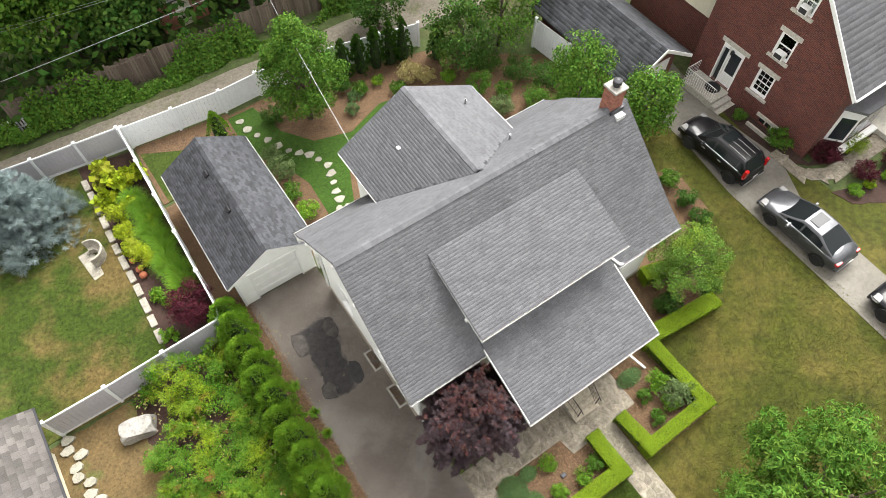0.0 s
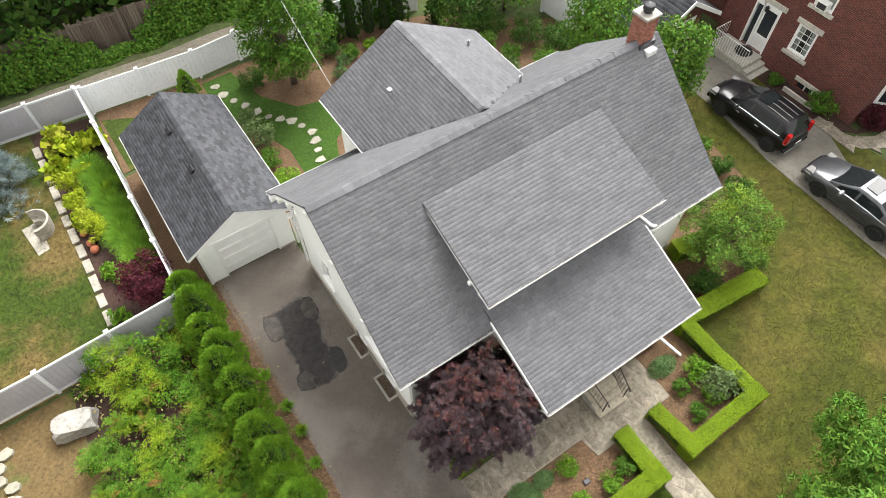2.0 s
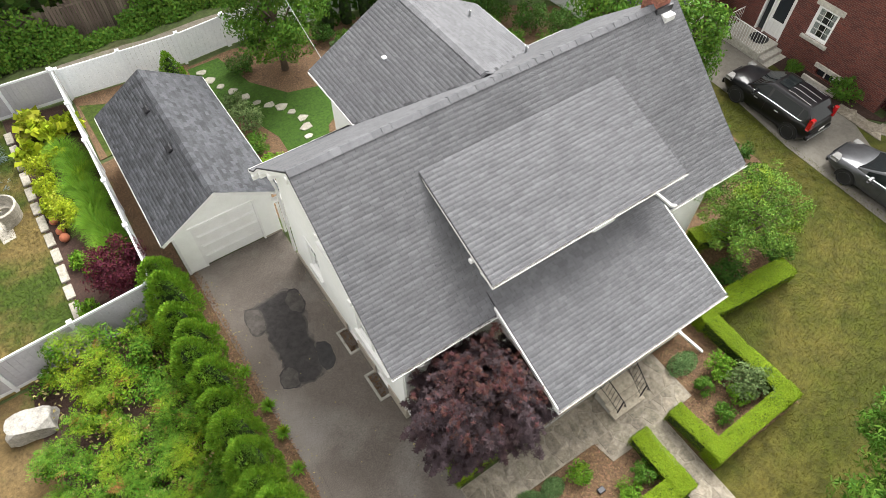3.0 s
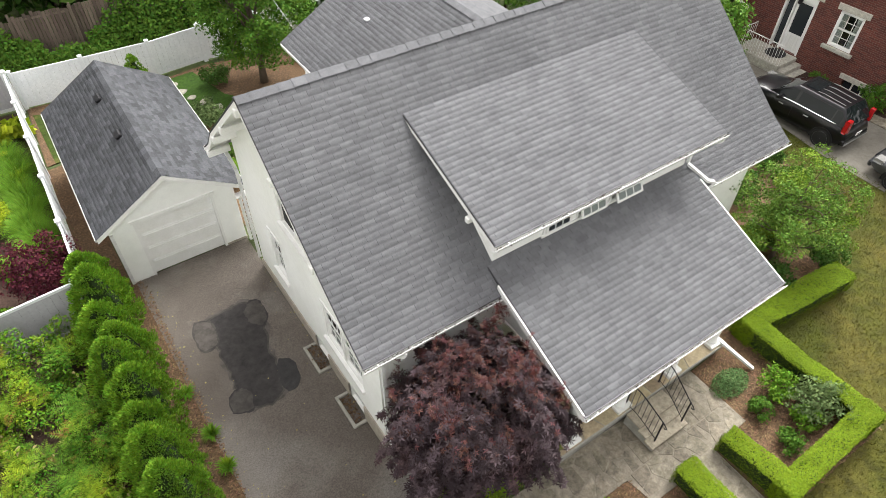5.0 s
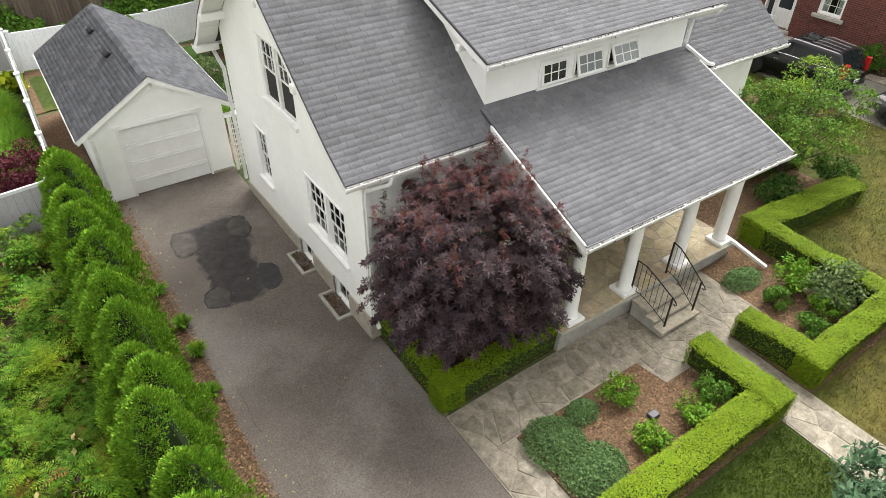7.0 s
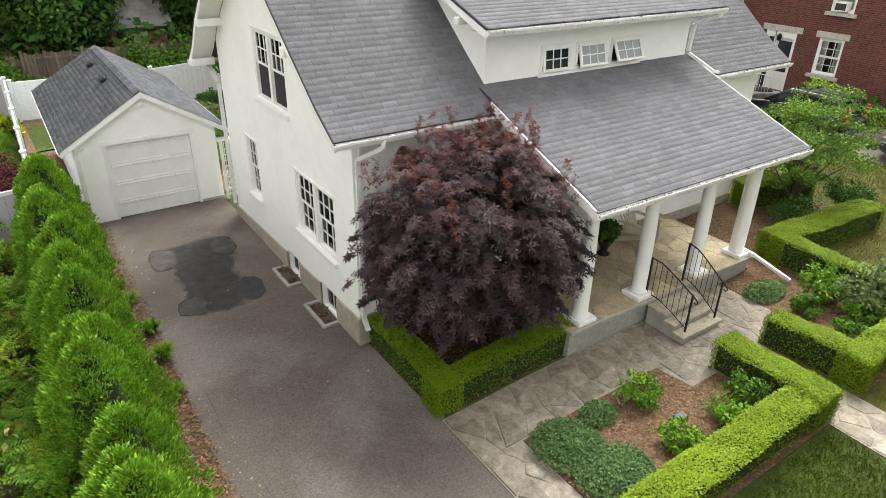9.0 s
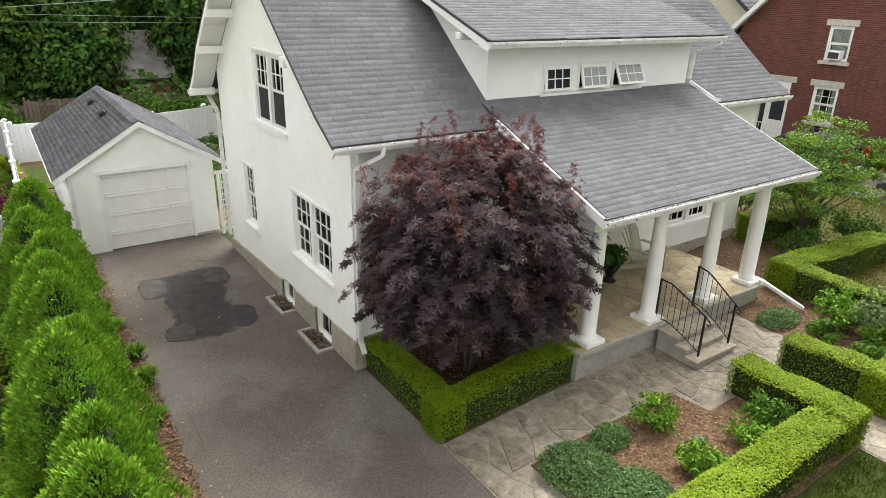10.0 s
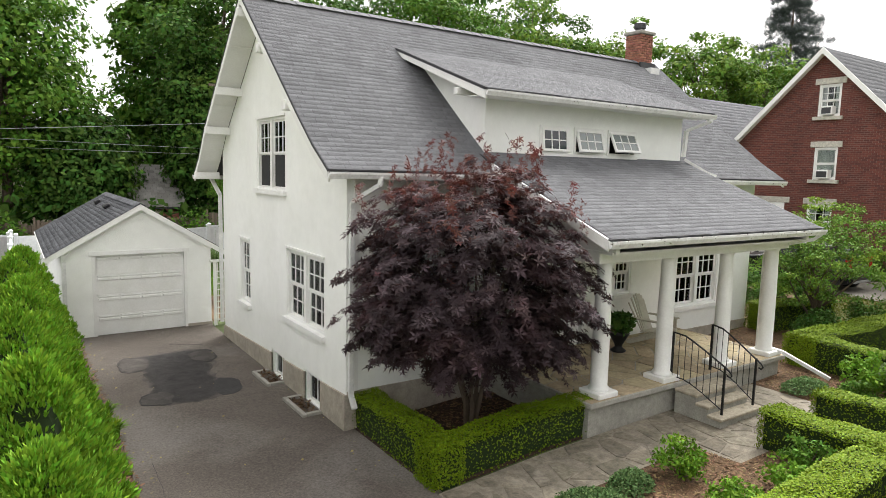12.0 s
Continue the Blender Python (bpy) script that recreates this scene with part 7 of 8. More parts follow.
for x0, x1, y0, y1, k in ((0.97, 5.25, -6.2, -3.72, 11000), (7.58, 10.0, -6.2, -2.6, 8000), (6.4, 7.58, -6.2, -4.3, 2000), (-4.4, -3.22, -6, 9, 12000), (9.0, 13.6, -2.8, 0.0, 5000), (0.3, 3.0, -2.3, 0.1, 3000)):
    P.append(np.column_stack((rng.uniform(x0, x1, k), rng.uniform(y0, y1, k), np.zeros(k))))
P = np.concatenate(P)
bad = (P[:, 0] > 4.15) & (P[:, 0] < 5.3) & (P[:, 1] > -4.45) & (P[:, 1] < -2.5)
P = P[~bad]
P[:, 2] = np.interp(P[:, 0], XS, ZS) + 0.032
tagged(new("bark_chips", leaves("bark_chips", P, np.tile((0, 0, 1.0), (len(P), 1)), 0.044, CHIP, M["chip"], 96, spread=0.25, vary=0.6)), "loose brown bark chips on the beds", "mulch", kind="stuff")

for i, (x, y, h) in enumerate(((-3.34, 2.82, 0.40), (-3.32, 1.79, 0.46), (-3.48, 4.3, 0.25), (-3.45, 0.6, 0.30))):
    grass_clump(x, y, 0.24, h * 0.95, M["l_fresh"], "green strap-leaved daylily at the driveway's edge", 480 + i, n=110, group="daylilies at the driveway", w=0.032)

# ---- fences ----
def vinyl_fence(pts, height, label, group="white vinyl fences", panel=2.3, mat="vinyl"):
    """A privacy fence: capped posts, rails and tongue-and-groove boards between them."""
    x, y = pts[0]
    t = thing("vinyl_fence", (x, y, zg(x)), label, "fence", group)
    for (xa, ya), (xb, yb) in zip(pts, pts[1:]):
        length = math.hypot(xb - xa, yb - ya)
        ang = math.degrees(math.atan2(yb - ya, xb - xa))
        n = max(1, round(length / panel))
        for i in range(n + 1):
            px, py = xa + (xb - xa) * i / n, ya + (yb - ya) * i / n
            m = pose(px, py, zg(px), 0, 0, ang)
            post = part("post", Geo().box((-0.065, -0.065, -0.1), (0.065, 0.065, height + 0.06), m, 0.006), M["vinyl"], t)
            part("post_cap", Geo().loft([[m @ Vector((sx * s, sy * s, h)) for sx, sy in ((-1, -1), (1, -1), (1, 1), (-1, 1))] for s, h in ((0.085, height + 0.062), (0.085, height + 0.085), (0.02, height + 0.13))]), M["vinyl"], post)
            if i == n:
                break
            step = length / n
            z0 = zg(px)
            z1 = zg(xa + (xb - xa) * (i + 1) / n)
            for h, hh in ((0.05, 0.14), (height - 0.09, 0.09)):
                part("rail", Geo().beam(m @ Vector((0.066, 0, h + hh / 2)), Vector((xa + (xb - xa) * (i + 1) / n, ya + (yb - ya) * (i + 1) / n, z1 + h + hh / 2)), 0.05, hh), M["vinyl"], t)
            k = max(1, round((step - 0.13) / 0.20))
            w = (step - 0.13) / k
            for j in range(k):
                u = 0.066 + j * w
                dz = (z1 - z0) * (u + w / 2) / step
                part("board", Geo().box((u + 0.003, -0.014, 0.16 + dz), (u + w - 0.003, 0.014, height - 0.07 + dz), m), M[mat], t)


vinyl_fence([(-4.55, 20.35), (-4.62, 8.2)], 1.72, "white vinyl privacy fence beside the garage")
vinyl_fence([(-4.78, 8.02), (-12.2, 7.95)], 1.70, "grey vinyl privacy fence along the shrubs", mat="vinyl_grey")
vinyl_fence([(-4.4, 20.55), (0.62, 20.0), (2.7, 19.95)], 1.55, "white vinyl fence with gate along the alley")
vinyl_fence([(2.75, 19.95), (7.3, 19.15), (11.7, 18.0)], 1.6, "white vinyl fence along the alley")
vinyl_fence([(-4.62, 20.62), (-13.0, 21.9)], 1.62, "grey vinyl fence of the neighbour along the alley", mat="vinyl_grey")
vinyl_fence([(16.9, 14.2), (17.15, 11.6)], 1.9, "white vinyl fence beside the brick garage")
gl = thing("picket_fence", (-9.5, 25.7, -0.3), "white picket fence across the alley", "fence")
for i in range(18):
    px = -11.0 + i * 0.16
    part("picket", Geo().prism([(px, -0.35), (px + 0.085, -0.35), (px + 0.085, 0.55), (px + 0.042, 0.62), (px, 0.55)], 25.3, 25.32, "y"), M["vinyl"], gl)
for z in (-0.1, 0.35):
    part("rail", Geo().box((-11.05, 25.325, z), (-8.1, 25.36, z + 0.07)), M["vinyl"], gl)


def board_fence(pts, height, label):
    """An old wooden fence of uneven upright boards."""
    x, y = pts[0]
    t = thing("board_fence", (x, y, zg(x)), label, "fence")
    rng = random.Random(9)
    for (xa, ya), (xb, yb) in zip(pts, pts[1:]):
        length = math.hypot(xb - xa, yb - ya)
        ang = math.degrees(math.atan2(yb - ya, xb - xa))
        m0 = pose(xa, ya, zg((xa + xb) / 2), 0, 0, ang)
        u = 0.0
        while u < length:
            h = height + rng.uniform(-0.08, 0.08)
            part("board", Geo().box((u, -0.012 + rng.uniform(-0.01, 0.01), -0.05), (u + 0.135, 0.012, h), m0 @ pose(0, 0, 0, rng.uniform(-2, 2), 0, 0)), M["wood_old"], t)
            u += 0.147
        for z in (0.35, height - 0.25):
            part("rail", Geo().box((0, 0.014, z), (length, 0.06, z + 0.09), m0), M["wood_old"], t)
        for i in range(int(length / 2.4) + 1):
            part("post", Geo().box((i * 2.4, -0.07, -0.1), (i * 2.4 + 0.1, 0.03 - 0.06, height + 0.15), m0), M["wood_old"], t)


board_fence([(-9.0, 25.6), (-3.7, 24.9), (3.7, 24.4), (9.0, 24.1)], 1.75, "old weathered brown board fence along the alley")

# utility pole and wires
pole = thing("utility_pole", (4.9, 24.6, 0.2), "weathered wooden utility pole by the alley", "pole")
part("shaft", Geo().tube([(4.9, 24.6, -0.2), (4.9, 24.6, 9.2)], [0.17, 0.11], 10), M["wood_old"], pole, smooth=True)
part("crossarm", Geo().box((3.9, 24.04, 8.3), (5.9, 24.16, 8.42)), M["wood_old"], pole)


def wire(a, b, sag, label="thin grey overhead wire", r=0.008):
    a, b = Vector(a), Vector(b)
    pts = [a.lerp(b, i / 16) - Vector((0, 0, sag * 4 * (i / 16) * (1 - i / 16))) for i in range(17)]
    single("overhead_wire", Geo().tube(pts, r, 5), M["steel"], label, "wire", "overhead wires")


wire((4.9, 23.9, 5.21), (-30, 27.5, 6.0), 0.1)
wire((4.9, 24.42, 4.95), (-30, 28.9, 5.4), 0.1)
wire((18.6, 18.9, 7.6), (-26, 23.85, 4.0), 0.1, r=0.010)
wire((4.9, 24.0, 6.9), (3.2, 9.36, 5.3), 0.35, "service wire from pole to house", r=0.009)


# ---- brick house next door ----
bh = thing("brick_house", (27, 4.1, 0.7), "red brick house with white stone lintels and grey roof", "house")
BX, BY0, BY1, BAY, BAZ, BEZ = 22.9, 0.2, 8.0, 4.1, 9.62, 5.75
btop = Line([(BY0, BEZ), (BAY, BAZ - 0.12), (BY1, BEZ)])
B_W = [(3.42, 4.28, 6.95, 8.22), (3.36, 4.26, 4.42, 5.72), (3.38, 4.36, 2.02, 3.42)]
B_D = (5.30, 6.62, 1.05, 3.42)
B_B = (1.95, 3.15, 0.72, 1.06)
bw = wall_with_holes(BY0, BY1, btop, B_W + [B_D, B_B], lambda u, w, z: (BX + 0.3 * w, u, z), 0.3)
part("wall", bw, M["brick"], bh, "red brick gable wall")
part("wall", Geo().box((BX + 0.3, BY0, 0.3), (33, BY0 + 0.3, BEZ)), M["brick"], bh)
part("wall", Geo().box((BX + 0.3, BY1 - 0.3, 0.3), (33, BY1, BEZ)), M["brick"], bh)
part("wall", Geo().box((33, BY0, 0.3), (33.3, BY1, BEZ)), M["brick"], bh)
k = (BAZ - BEZ) / (BAY - BY0)
for s, ye in ((-1, BY0 - 0.45), (1, BY1 + 0.45)):
    ze = BEZ - 0.45 * k
    deckb = Geo().prism([(ye, ze), (BAY, BAZ + 0.02), (BAY, BAZ - 0.12), (ye, ze - 0.14)], BX - 0.35, 33.6, "x")
    rb = part("roof", deckb, M["deck"], bh, "grey shingle gable roof")
    rows = shingle_rows([(0.0, ze), (abs(BAY - ye), BAZ + 0.02)], BX - 0.33, 33.5, (lambda u, r, z, ye=ye, s=s: (u, ye - s * r, z)), lambda u, r, z: True, width=0.6, step=0.29, seed=50 + s, lift=0.02)
    lay_shingles(rb, rows, M["shingle"])
    part("rake_board", Geo().prism([(ye, ze + 0.01), (BAY, BAZ + 0.03), (BAY, BAZ - 0.22), (ye, ze - 0.24)], BX - 0.39, BX - 0.34, "x"), M["white"], bh)
    part("soffit", Geo().prism([(ye, ze - 0.145), (BAY, BAZ - 0.125), (BAY, BAZ - 0.14), (ye, ze - 0.16)], BX - 0.34, BX - 0.002, "x"), M["white"], bh)
    part("gutter", Geo().prism([(ye, ze - 0.01), (ye + s * 0.12, ze - 0.01), (ye + s * 0.09, ze - 0.13), (ye, ze - 0.13)], BX - 0.35, 33.6, "x"), M["gutter"], bh)


def on_brick(u, w, z):
    return (BX + w, u, z)


for i, h in enumerate(B_W):
    w = window(bh, h, on_brick, (3, 2, 2) if i != 1 else (1, 1, 2), pair=False, curtain=0.5 if i == 1 else 0.30, sill=False, trim=0.07)
    part("lintel", Geo().box((BX - 0.05, h[0] - 0.16, h[3] + 0.005), (BX + 0.1, h[1] + 0.16, h[3] + 0.24), c=0.01), M["stone"], w, "pale stone lintel")
    part("sill", Geo().box((BX - 0.12, h[0] - 0.14, h[2] - 0.14), (BX + 0.1, h[1] + 0.14, h[2] - 0.004), c=0.01), M["stone"], w, "pale stone sill")
    if i < 2:
        ac = thing("air_conditioner", (BX - 0.1, (h[0] + h[1]) / 2, h[2]), "white window air conditioner in the brick house", "air conditioner", "window air conditioners")
        part("body", Geo().box((BX - 0.22, h[0] + 0.2, h[2] + 0.05), (BX + 0.1, h[1] - 0.2, h[2] + 0.40), c=0.02), M["white"], ac)
        part("grille", Geo().box((BX - 0.225, h[0] + 0.25, h[2] + 0.10), (BX - 0.218, h[1] - 0.25, h[2] + 0.34)), M["lead"], ac, "dark grille")
# side door with storm door and stone surround
dv = part("door", Geo().box((BX + 0.12, B_D[0] + 0.08, B_D[2]), (BX + 0.17, B_D[0] + 0.86, B_D[3] - 0.25)), M["white"], bh, "white storm door with dark glass")
part("pane", Geo().box((BX + 0.112, B_D[0] + 0.18, B_D[2] + 0.75), (BX + 0.118, B_D[0] + 0.76, B_D[3] - 0.37)), M["glass"], dv)
part("panel", Geo().box((BX + 0.11, B_D[0] + 0.18, B_D[2] + 0.1), (BX + 0.119, B_D[0] + 0.76, B_D[2] + 0.65)), M["curtain"], dv)
part("sidelight", Geo().box((BX + 0.12, B_D[0] + 0.92, B_D[2] + 0.05), (BX + 0.14, B_D[1] - 0.10, B_D[3] - 0.28)), M["glass"], dv, "dark sidelight glass")
fr = [((B_D[0], B_D[2]), (B_D[0] + 0.07, B_D[3])), ((B_D[1] - 0.08, B_D[2]), (B_D[1], B_D[3])), ((B_D[0] + 0.86, B_D[2]), (B_D[0] + 0.92, B_D[3])), ((B_D[0] + 0.07, B_D[3] - 0.24), (B_D[1] - 0.08, B_D[3]))]
for a, b in fr:
    part("frame_piece", Geo().box((BX - 0.02, a[0], a[1]), (BX + 0.16, b[0], b[1])), M["white"], dv)
part("lintel", Geo().box((BX - 0.05, B_D[0] - 0.2, B_D[3] + 0.004), (BX + 0.1, B_D[1] + 0.2, B_D[3] + 0.24), c=0.01), M["stone"], dv)
part("lantern", Geo().lathe([(0.03, 0), (0.08, 0.04), (0.10, 0.22), (0.03, 0.3)], (BX - 0.12, (B_D[0] + B_D[1]) / 2, 3.05), 8), M["iron"], dv, "black wall lantern")
bwin = part("cellar_window", Geo().box((BX + 0.08, B_B[0] + 0.05, B_B[2]), (BX + 0.1, B_B[1] - 0.05, B_B[3])), M["glass"], bh)
part("lintel", Geo().box((BX - 0.06, B_B[0] - 0.16, B_B[3] + 0.003), (BX + 0.1, B_B[1] + 0.16, B_B[3] + 0.2)), M["stone"], bwin)
for i in (1, 2):
    u = B_B[0] + (B_B[1] - B_B[0]) * i / 3
    part("bar", Geo().box((BX + 0.05, u - 0.03, B_B[2]), (BX + 0.078, u + 0.03, B_B[3])), M["white"], bwin)
part("well_wall", Geo().box((BX - 0.62, B_B[0] - 0.2, 0.4), (BX - 0.52, B_B[1] + 0.2, 0.86)), M["stone"], bh)
# bay on the street side
part("bay", Geo().prism([(23.9, 0.2), (27.2, 0.2), (26.6, -0.5), (24.5, -0.5)], 0.4, 1.45), M["brick"], bh, "red brick foot of the bay")
part("bay_frame", Geo().prism([(23.9, 0.2), (27.2, 0.2), (26.6, -0.5), (24.5, -0.5)], 1.45, 3.6), M["white"], bh, "white bay window frame")
part("bay_pane", Geo().prism([(23.985, 0.09), (24.435, -0.437), (24.42, -0.45), (23.97, 0.077)], 1.6, 3.0), M["glass"], bh)
for i, (xa, xb) in enumerate(((24.55, 25.15), (25.25, 25.85), (25.95, 26.55))):
    part("bay_pane", Geo().box((xa, -0.515, 1.5), (xb, -0.505, 3.0)), M["glass"], bh)
part("flower_box", Geo().box((24.1, -0.85, 1.05), (26.9, -0.52, 1.32), c=0.015), M["white"], bh, "white flower box")
part("bay_roof", Geo().prism([(23.7, 0.19), (27.4, 0.19), (26.8, -0.7), (24.3, -0.7)], 3.6, 3.75), M["shingle"], bh)
part("porch_floor", Geo().box((27.2, -2.0, 0.5), (32, 0.2, 1.0)), M["stone"], bh)
# rear part with cream upper wall
part("rear_wall", Geo().box((23.6, 8.0, 0.3), (32, 13.5, 3.4)), M["brick"], bh)
part("rear_upper_wall", Geo().box((23.5, 8.01, 3.4), (32, 13.6, 6.0)), M["cream"], bh, "cream clapboard upper wall")
for i in range(17):
    part("clapboard", Geo().prism([(23.5, 3.41 + i * 0.15), (23.47, 3.41 + i * 0.15), (23.495, 3.555 + i * 0.15), (23.5, 3.555 + i * 0.15)], 8.01, 13.6, "y"), M["cream"], bh)
rear = part("rear_roof", Geo().prism([(7.6, 5.9), (10.8, 8.3), (14.0, 5.9), (14.0, 5.75), (10.8, 8.15), (7.6, 5.75)], 23.1, 32.4, "x"), M["deck"], bh, "grey rear roof")
part("rear_gable", Geo().prism([(8.01, 6.0), (13.6, 6.0), (10.8, 8.1)], 23.5, 23.7, "x"), M["cream"], bh)
lay_shingles(rear, shingle_rows([(0.0, 5.92), (3.2, 8.32)], 23.1, 32.4, lambda u, r, z: (u, 7.6 + r, z), lambda u, r, z: True, width=0.6, step=0.29, seed=57, lift=0.02), M["shingle"])
# stone landing with railing
land = thing("stone_landing", (22.2, 6.2, 0.62), "grey stone side landing with steps", "landing")
part("slab", Geo().box((21.55, 5.2, 0.45), (22.88, 7.3, 1.03), c=0.02), M["stone"], land)
for i in range(2):
    part("tread", Geo().box((21.6, 4.9 - 0.3 * i, 0.45), (22.88, 5.2 - 0.3 * i, 0.85 - 0.17 * i), c=0.015), M["stone"], land)
part("doormat", Geo().lathe([(0.42, 0), (0.42, 0.02), (0.3, 0.024)], (22.45, 5.95, 1.032), 18), M["black_plastic"], land, "dark round doormat")
lr = thing("landing_railing", (21.6, 6.2, 1.03), "pale iron railing around the landing", "railing")
rp = [(21.62, 5.25), (21.62, 7.25), (22.6, 7.25)]
for (xa, ya), (xb, yb) in zip(rp, rp[1:]):
    part("handrail", Geo().tube([(xa, ya, 1.85), (xb, yb, 1.85)], 0.02, 6), M["white"], lr)
    n = int(math.hypot(xb - xa, yb - ya) / 0.13)
    for i in range(n + 1):
        u = i / n
        part("baluster", Geo().tube([(xa + (xb - xa) * u, ya + (yb - ya) * u, 1.03), (xa + (xb - xa) * u, ya + (yb - ya) * u, 1.85)], 0.009, 5), M["white"], lr)
# curved stone path
cp = [(21.85, 1.3), (21.7, 0.0), (22.2, -1.0), (23.2, -1.6), (24.5, -1.75), (26, -1.6), (28, -1.7)]
outl = cp + [(x + 0.1, y + 0.75) for x, y in cp[::-1][:-2]] + [(22.35, 0.4), (22.3, 1.3)]
curve = patch("curved_path", outl, 0.03, M["mortar"], "curved pale stone path to the brick house")
pr = random.Random(5)
for poly in cells(21.7, 28, -1.75, 1.3, 0.45, 31, 0.015):
    cx, cy = sum(p[0] for p in poly) / len(poly), sum(p[1] for p in poly) / len(poly)
    lo = float(np.interp(cx, [p[0] for p in cp[1:]], [p[1] for p in cp[1:]]))
    if (cx > 22.3 and lo + 0.05 < cy < lo + 0.72) or (cx <= 22.3 and -0.9 < cy < 1.2):
        o = new("flagstone", stone_geo(poly, zg(cx) + 0.03, 0.012, pr).mesh("flagstone", M["flag"]))
        o.parent = curve

# brick garage behind
bg = thing("brick_garage", (19.5, 10.5, 0.62), "red brick garage with dark shingle roof", "garage")
part("wall", Geo().box((17.6, 7.9, 0.3), (21.0, 14.5, 2.75)), M["brick"], bg)
part("gable", Geo().prism([(17.6, 2.75), (21.0, 2.75), (19.3, 3.9)], 7.9, 8.1, "y"), M["brick"], bg)
gr = part("roof", Geo().prism([(17.1, 2.72), (19.3, 4.15), (21.6, 2.72), (21.6, 2.6), (19.3, 4.03), (17.1, 2.6)], 7.35, 15, "y"), M["deck"], bg, "dark grey shingle roof")
for s, e in ((-1, 17.1), (1, 21.6)):
    rows = shingle_rows([(0.0, 2.72), (abs(19.3 - e), 4.15)], 7.35, 15, (lambda u, r, z, e=e, s=s: (e - s * r, u, z)), lambda u, r, z: True, width=0.35, step=0.2, seed=60 + s)
    lay_shingles(gr, rows, M["shingle_dark"])
for a, b in (((17.1, 2.72), (19.3, 4.15)), ((19.3, 4.15), (21.6, 2.72))):
    part("rake_board", Geo().prism([(a[0], a[1] + 0.01), (b[0], b[1] + 0.01), (b[0], b[1] - 0.2), (a[0], a[1] - 0.2)], 7.31, 7.35, "y"), M["white"], bg)
part("door", Geo().box((17.95, 7.87, 0.62), (20.6, 7.9, 2.6)), M["white"], bg, "white garage door")


# ---- cars ----
def wheel(parent, x, y, z, r, s):
    tv = Geo()
    prof = [(r - 0.06, -0.10), (r - 0.015, -0.105), (r, -0.08), (r, 0.08), (r - 0.015, 0.105), (r - 0.06, 0.10)]
    rings = [[(x + s * 0 + w, y + q * math.cos(a * 0.2618), z + q * math.sin(a * 0.2618)) for a in range(24)] for q, w in prof]
    tv.loft(rings)
    t = part("wheel", tv, M["tyre"], parent, "black tyre")
    rm = Geo().loft([[(x + s * w, y + q * math.cos(a * 0.2618), z + q * math.sin(a * 0.2618)) for a in range(24)] for q, w in ((r - 0.062, 0.095), (r - 0.072, 0.104), (r - 0.085, 0.09), (r - 0.09, 0.045), (0.02, 0.04))])
    part("rim", rm, M["rim_shade"], t)
    for i in range(7):
        a = i * 2 * math.pi / 7
        c, sn = math.cos(a), math.sin(a)
        q = r - 0.10
        p = [(x + s * 0.10, y + c * 0.02 - sn * 0.05, z + sn * 0.02 + c * 0.05), (x + s * 0.10, y + c * 0.02 + sn * 0.05, z + sn * 0.02 - c * 0.05),
             (x + s * 0.095, y + c * q + sn * 0.038, z + sn * q - c * 0.038), (x + s * 0.095, y + c * q - sn * 0.038, z + sn * q + c * 0.038)]
        g = Geo().add(p + [(u - s * 0.025, v, w) for u, v, w in p], [(0, 1, 2, 3), (7, 6, 5, 4), (0, 4, 5, 1), (1, 5, 6, 2), (2, 6, 7, 3), (3, 7, 4, 0)])
        part("spoke", g, M["rim"], t)
    return t


def smooth(ys, table):
    """Values between the rows of a table (place, value, ...), with the corners rounded off."""
    table = np.array(table)
    cols = []
    for c in range(1, table.shape[1]):
        fine = np.linspace(table[0, 0], table[-1, 0], 121)
        v = np.interp(fine, table[:, 0], table[:, c])
        for _ in range(14):
            v[1:-1] = 0.25 * v[:-2] + 0.5 * v[1:-1] + 0.25 * v[2:]
        cols.append(np.interp(ys, fine, v))
    return np.array(cols).T


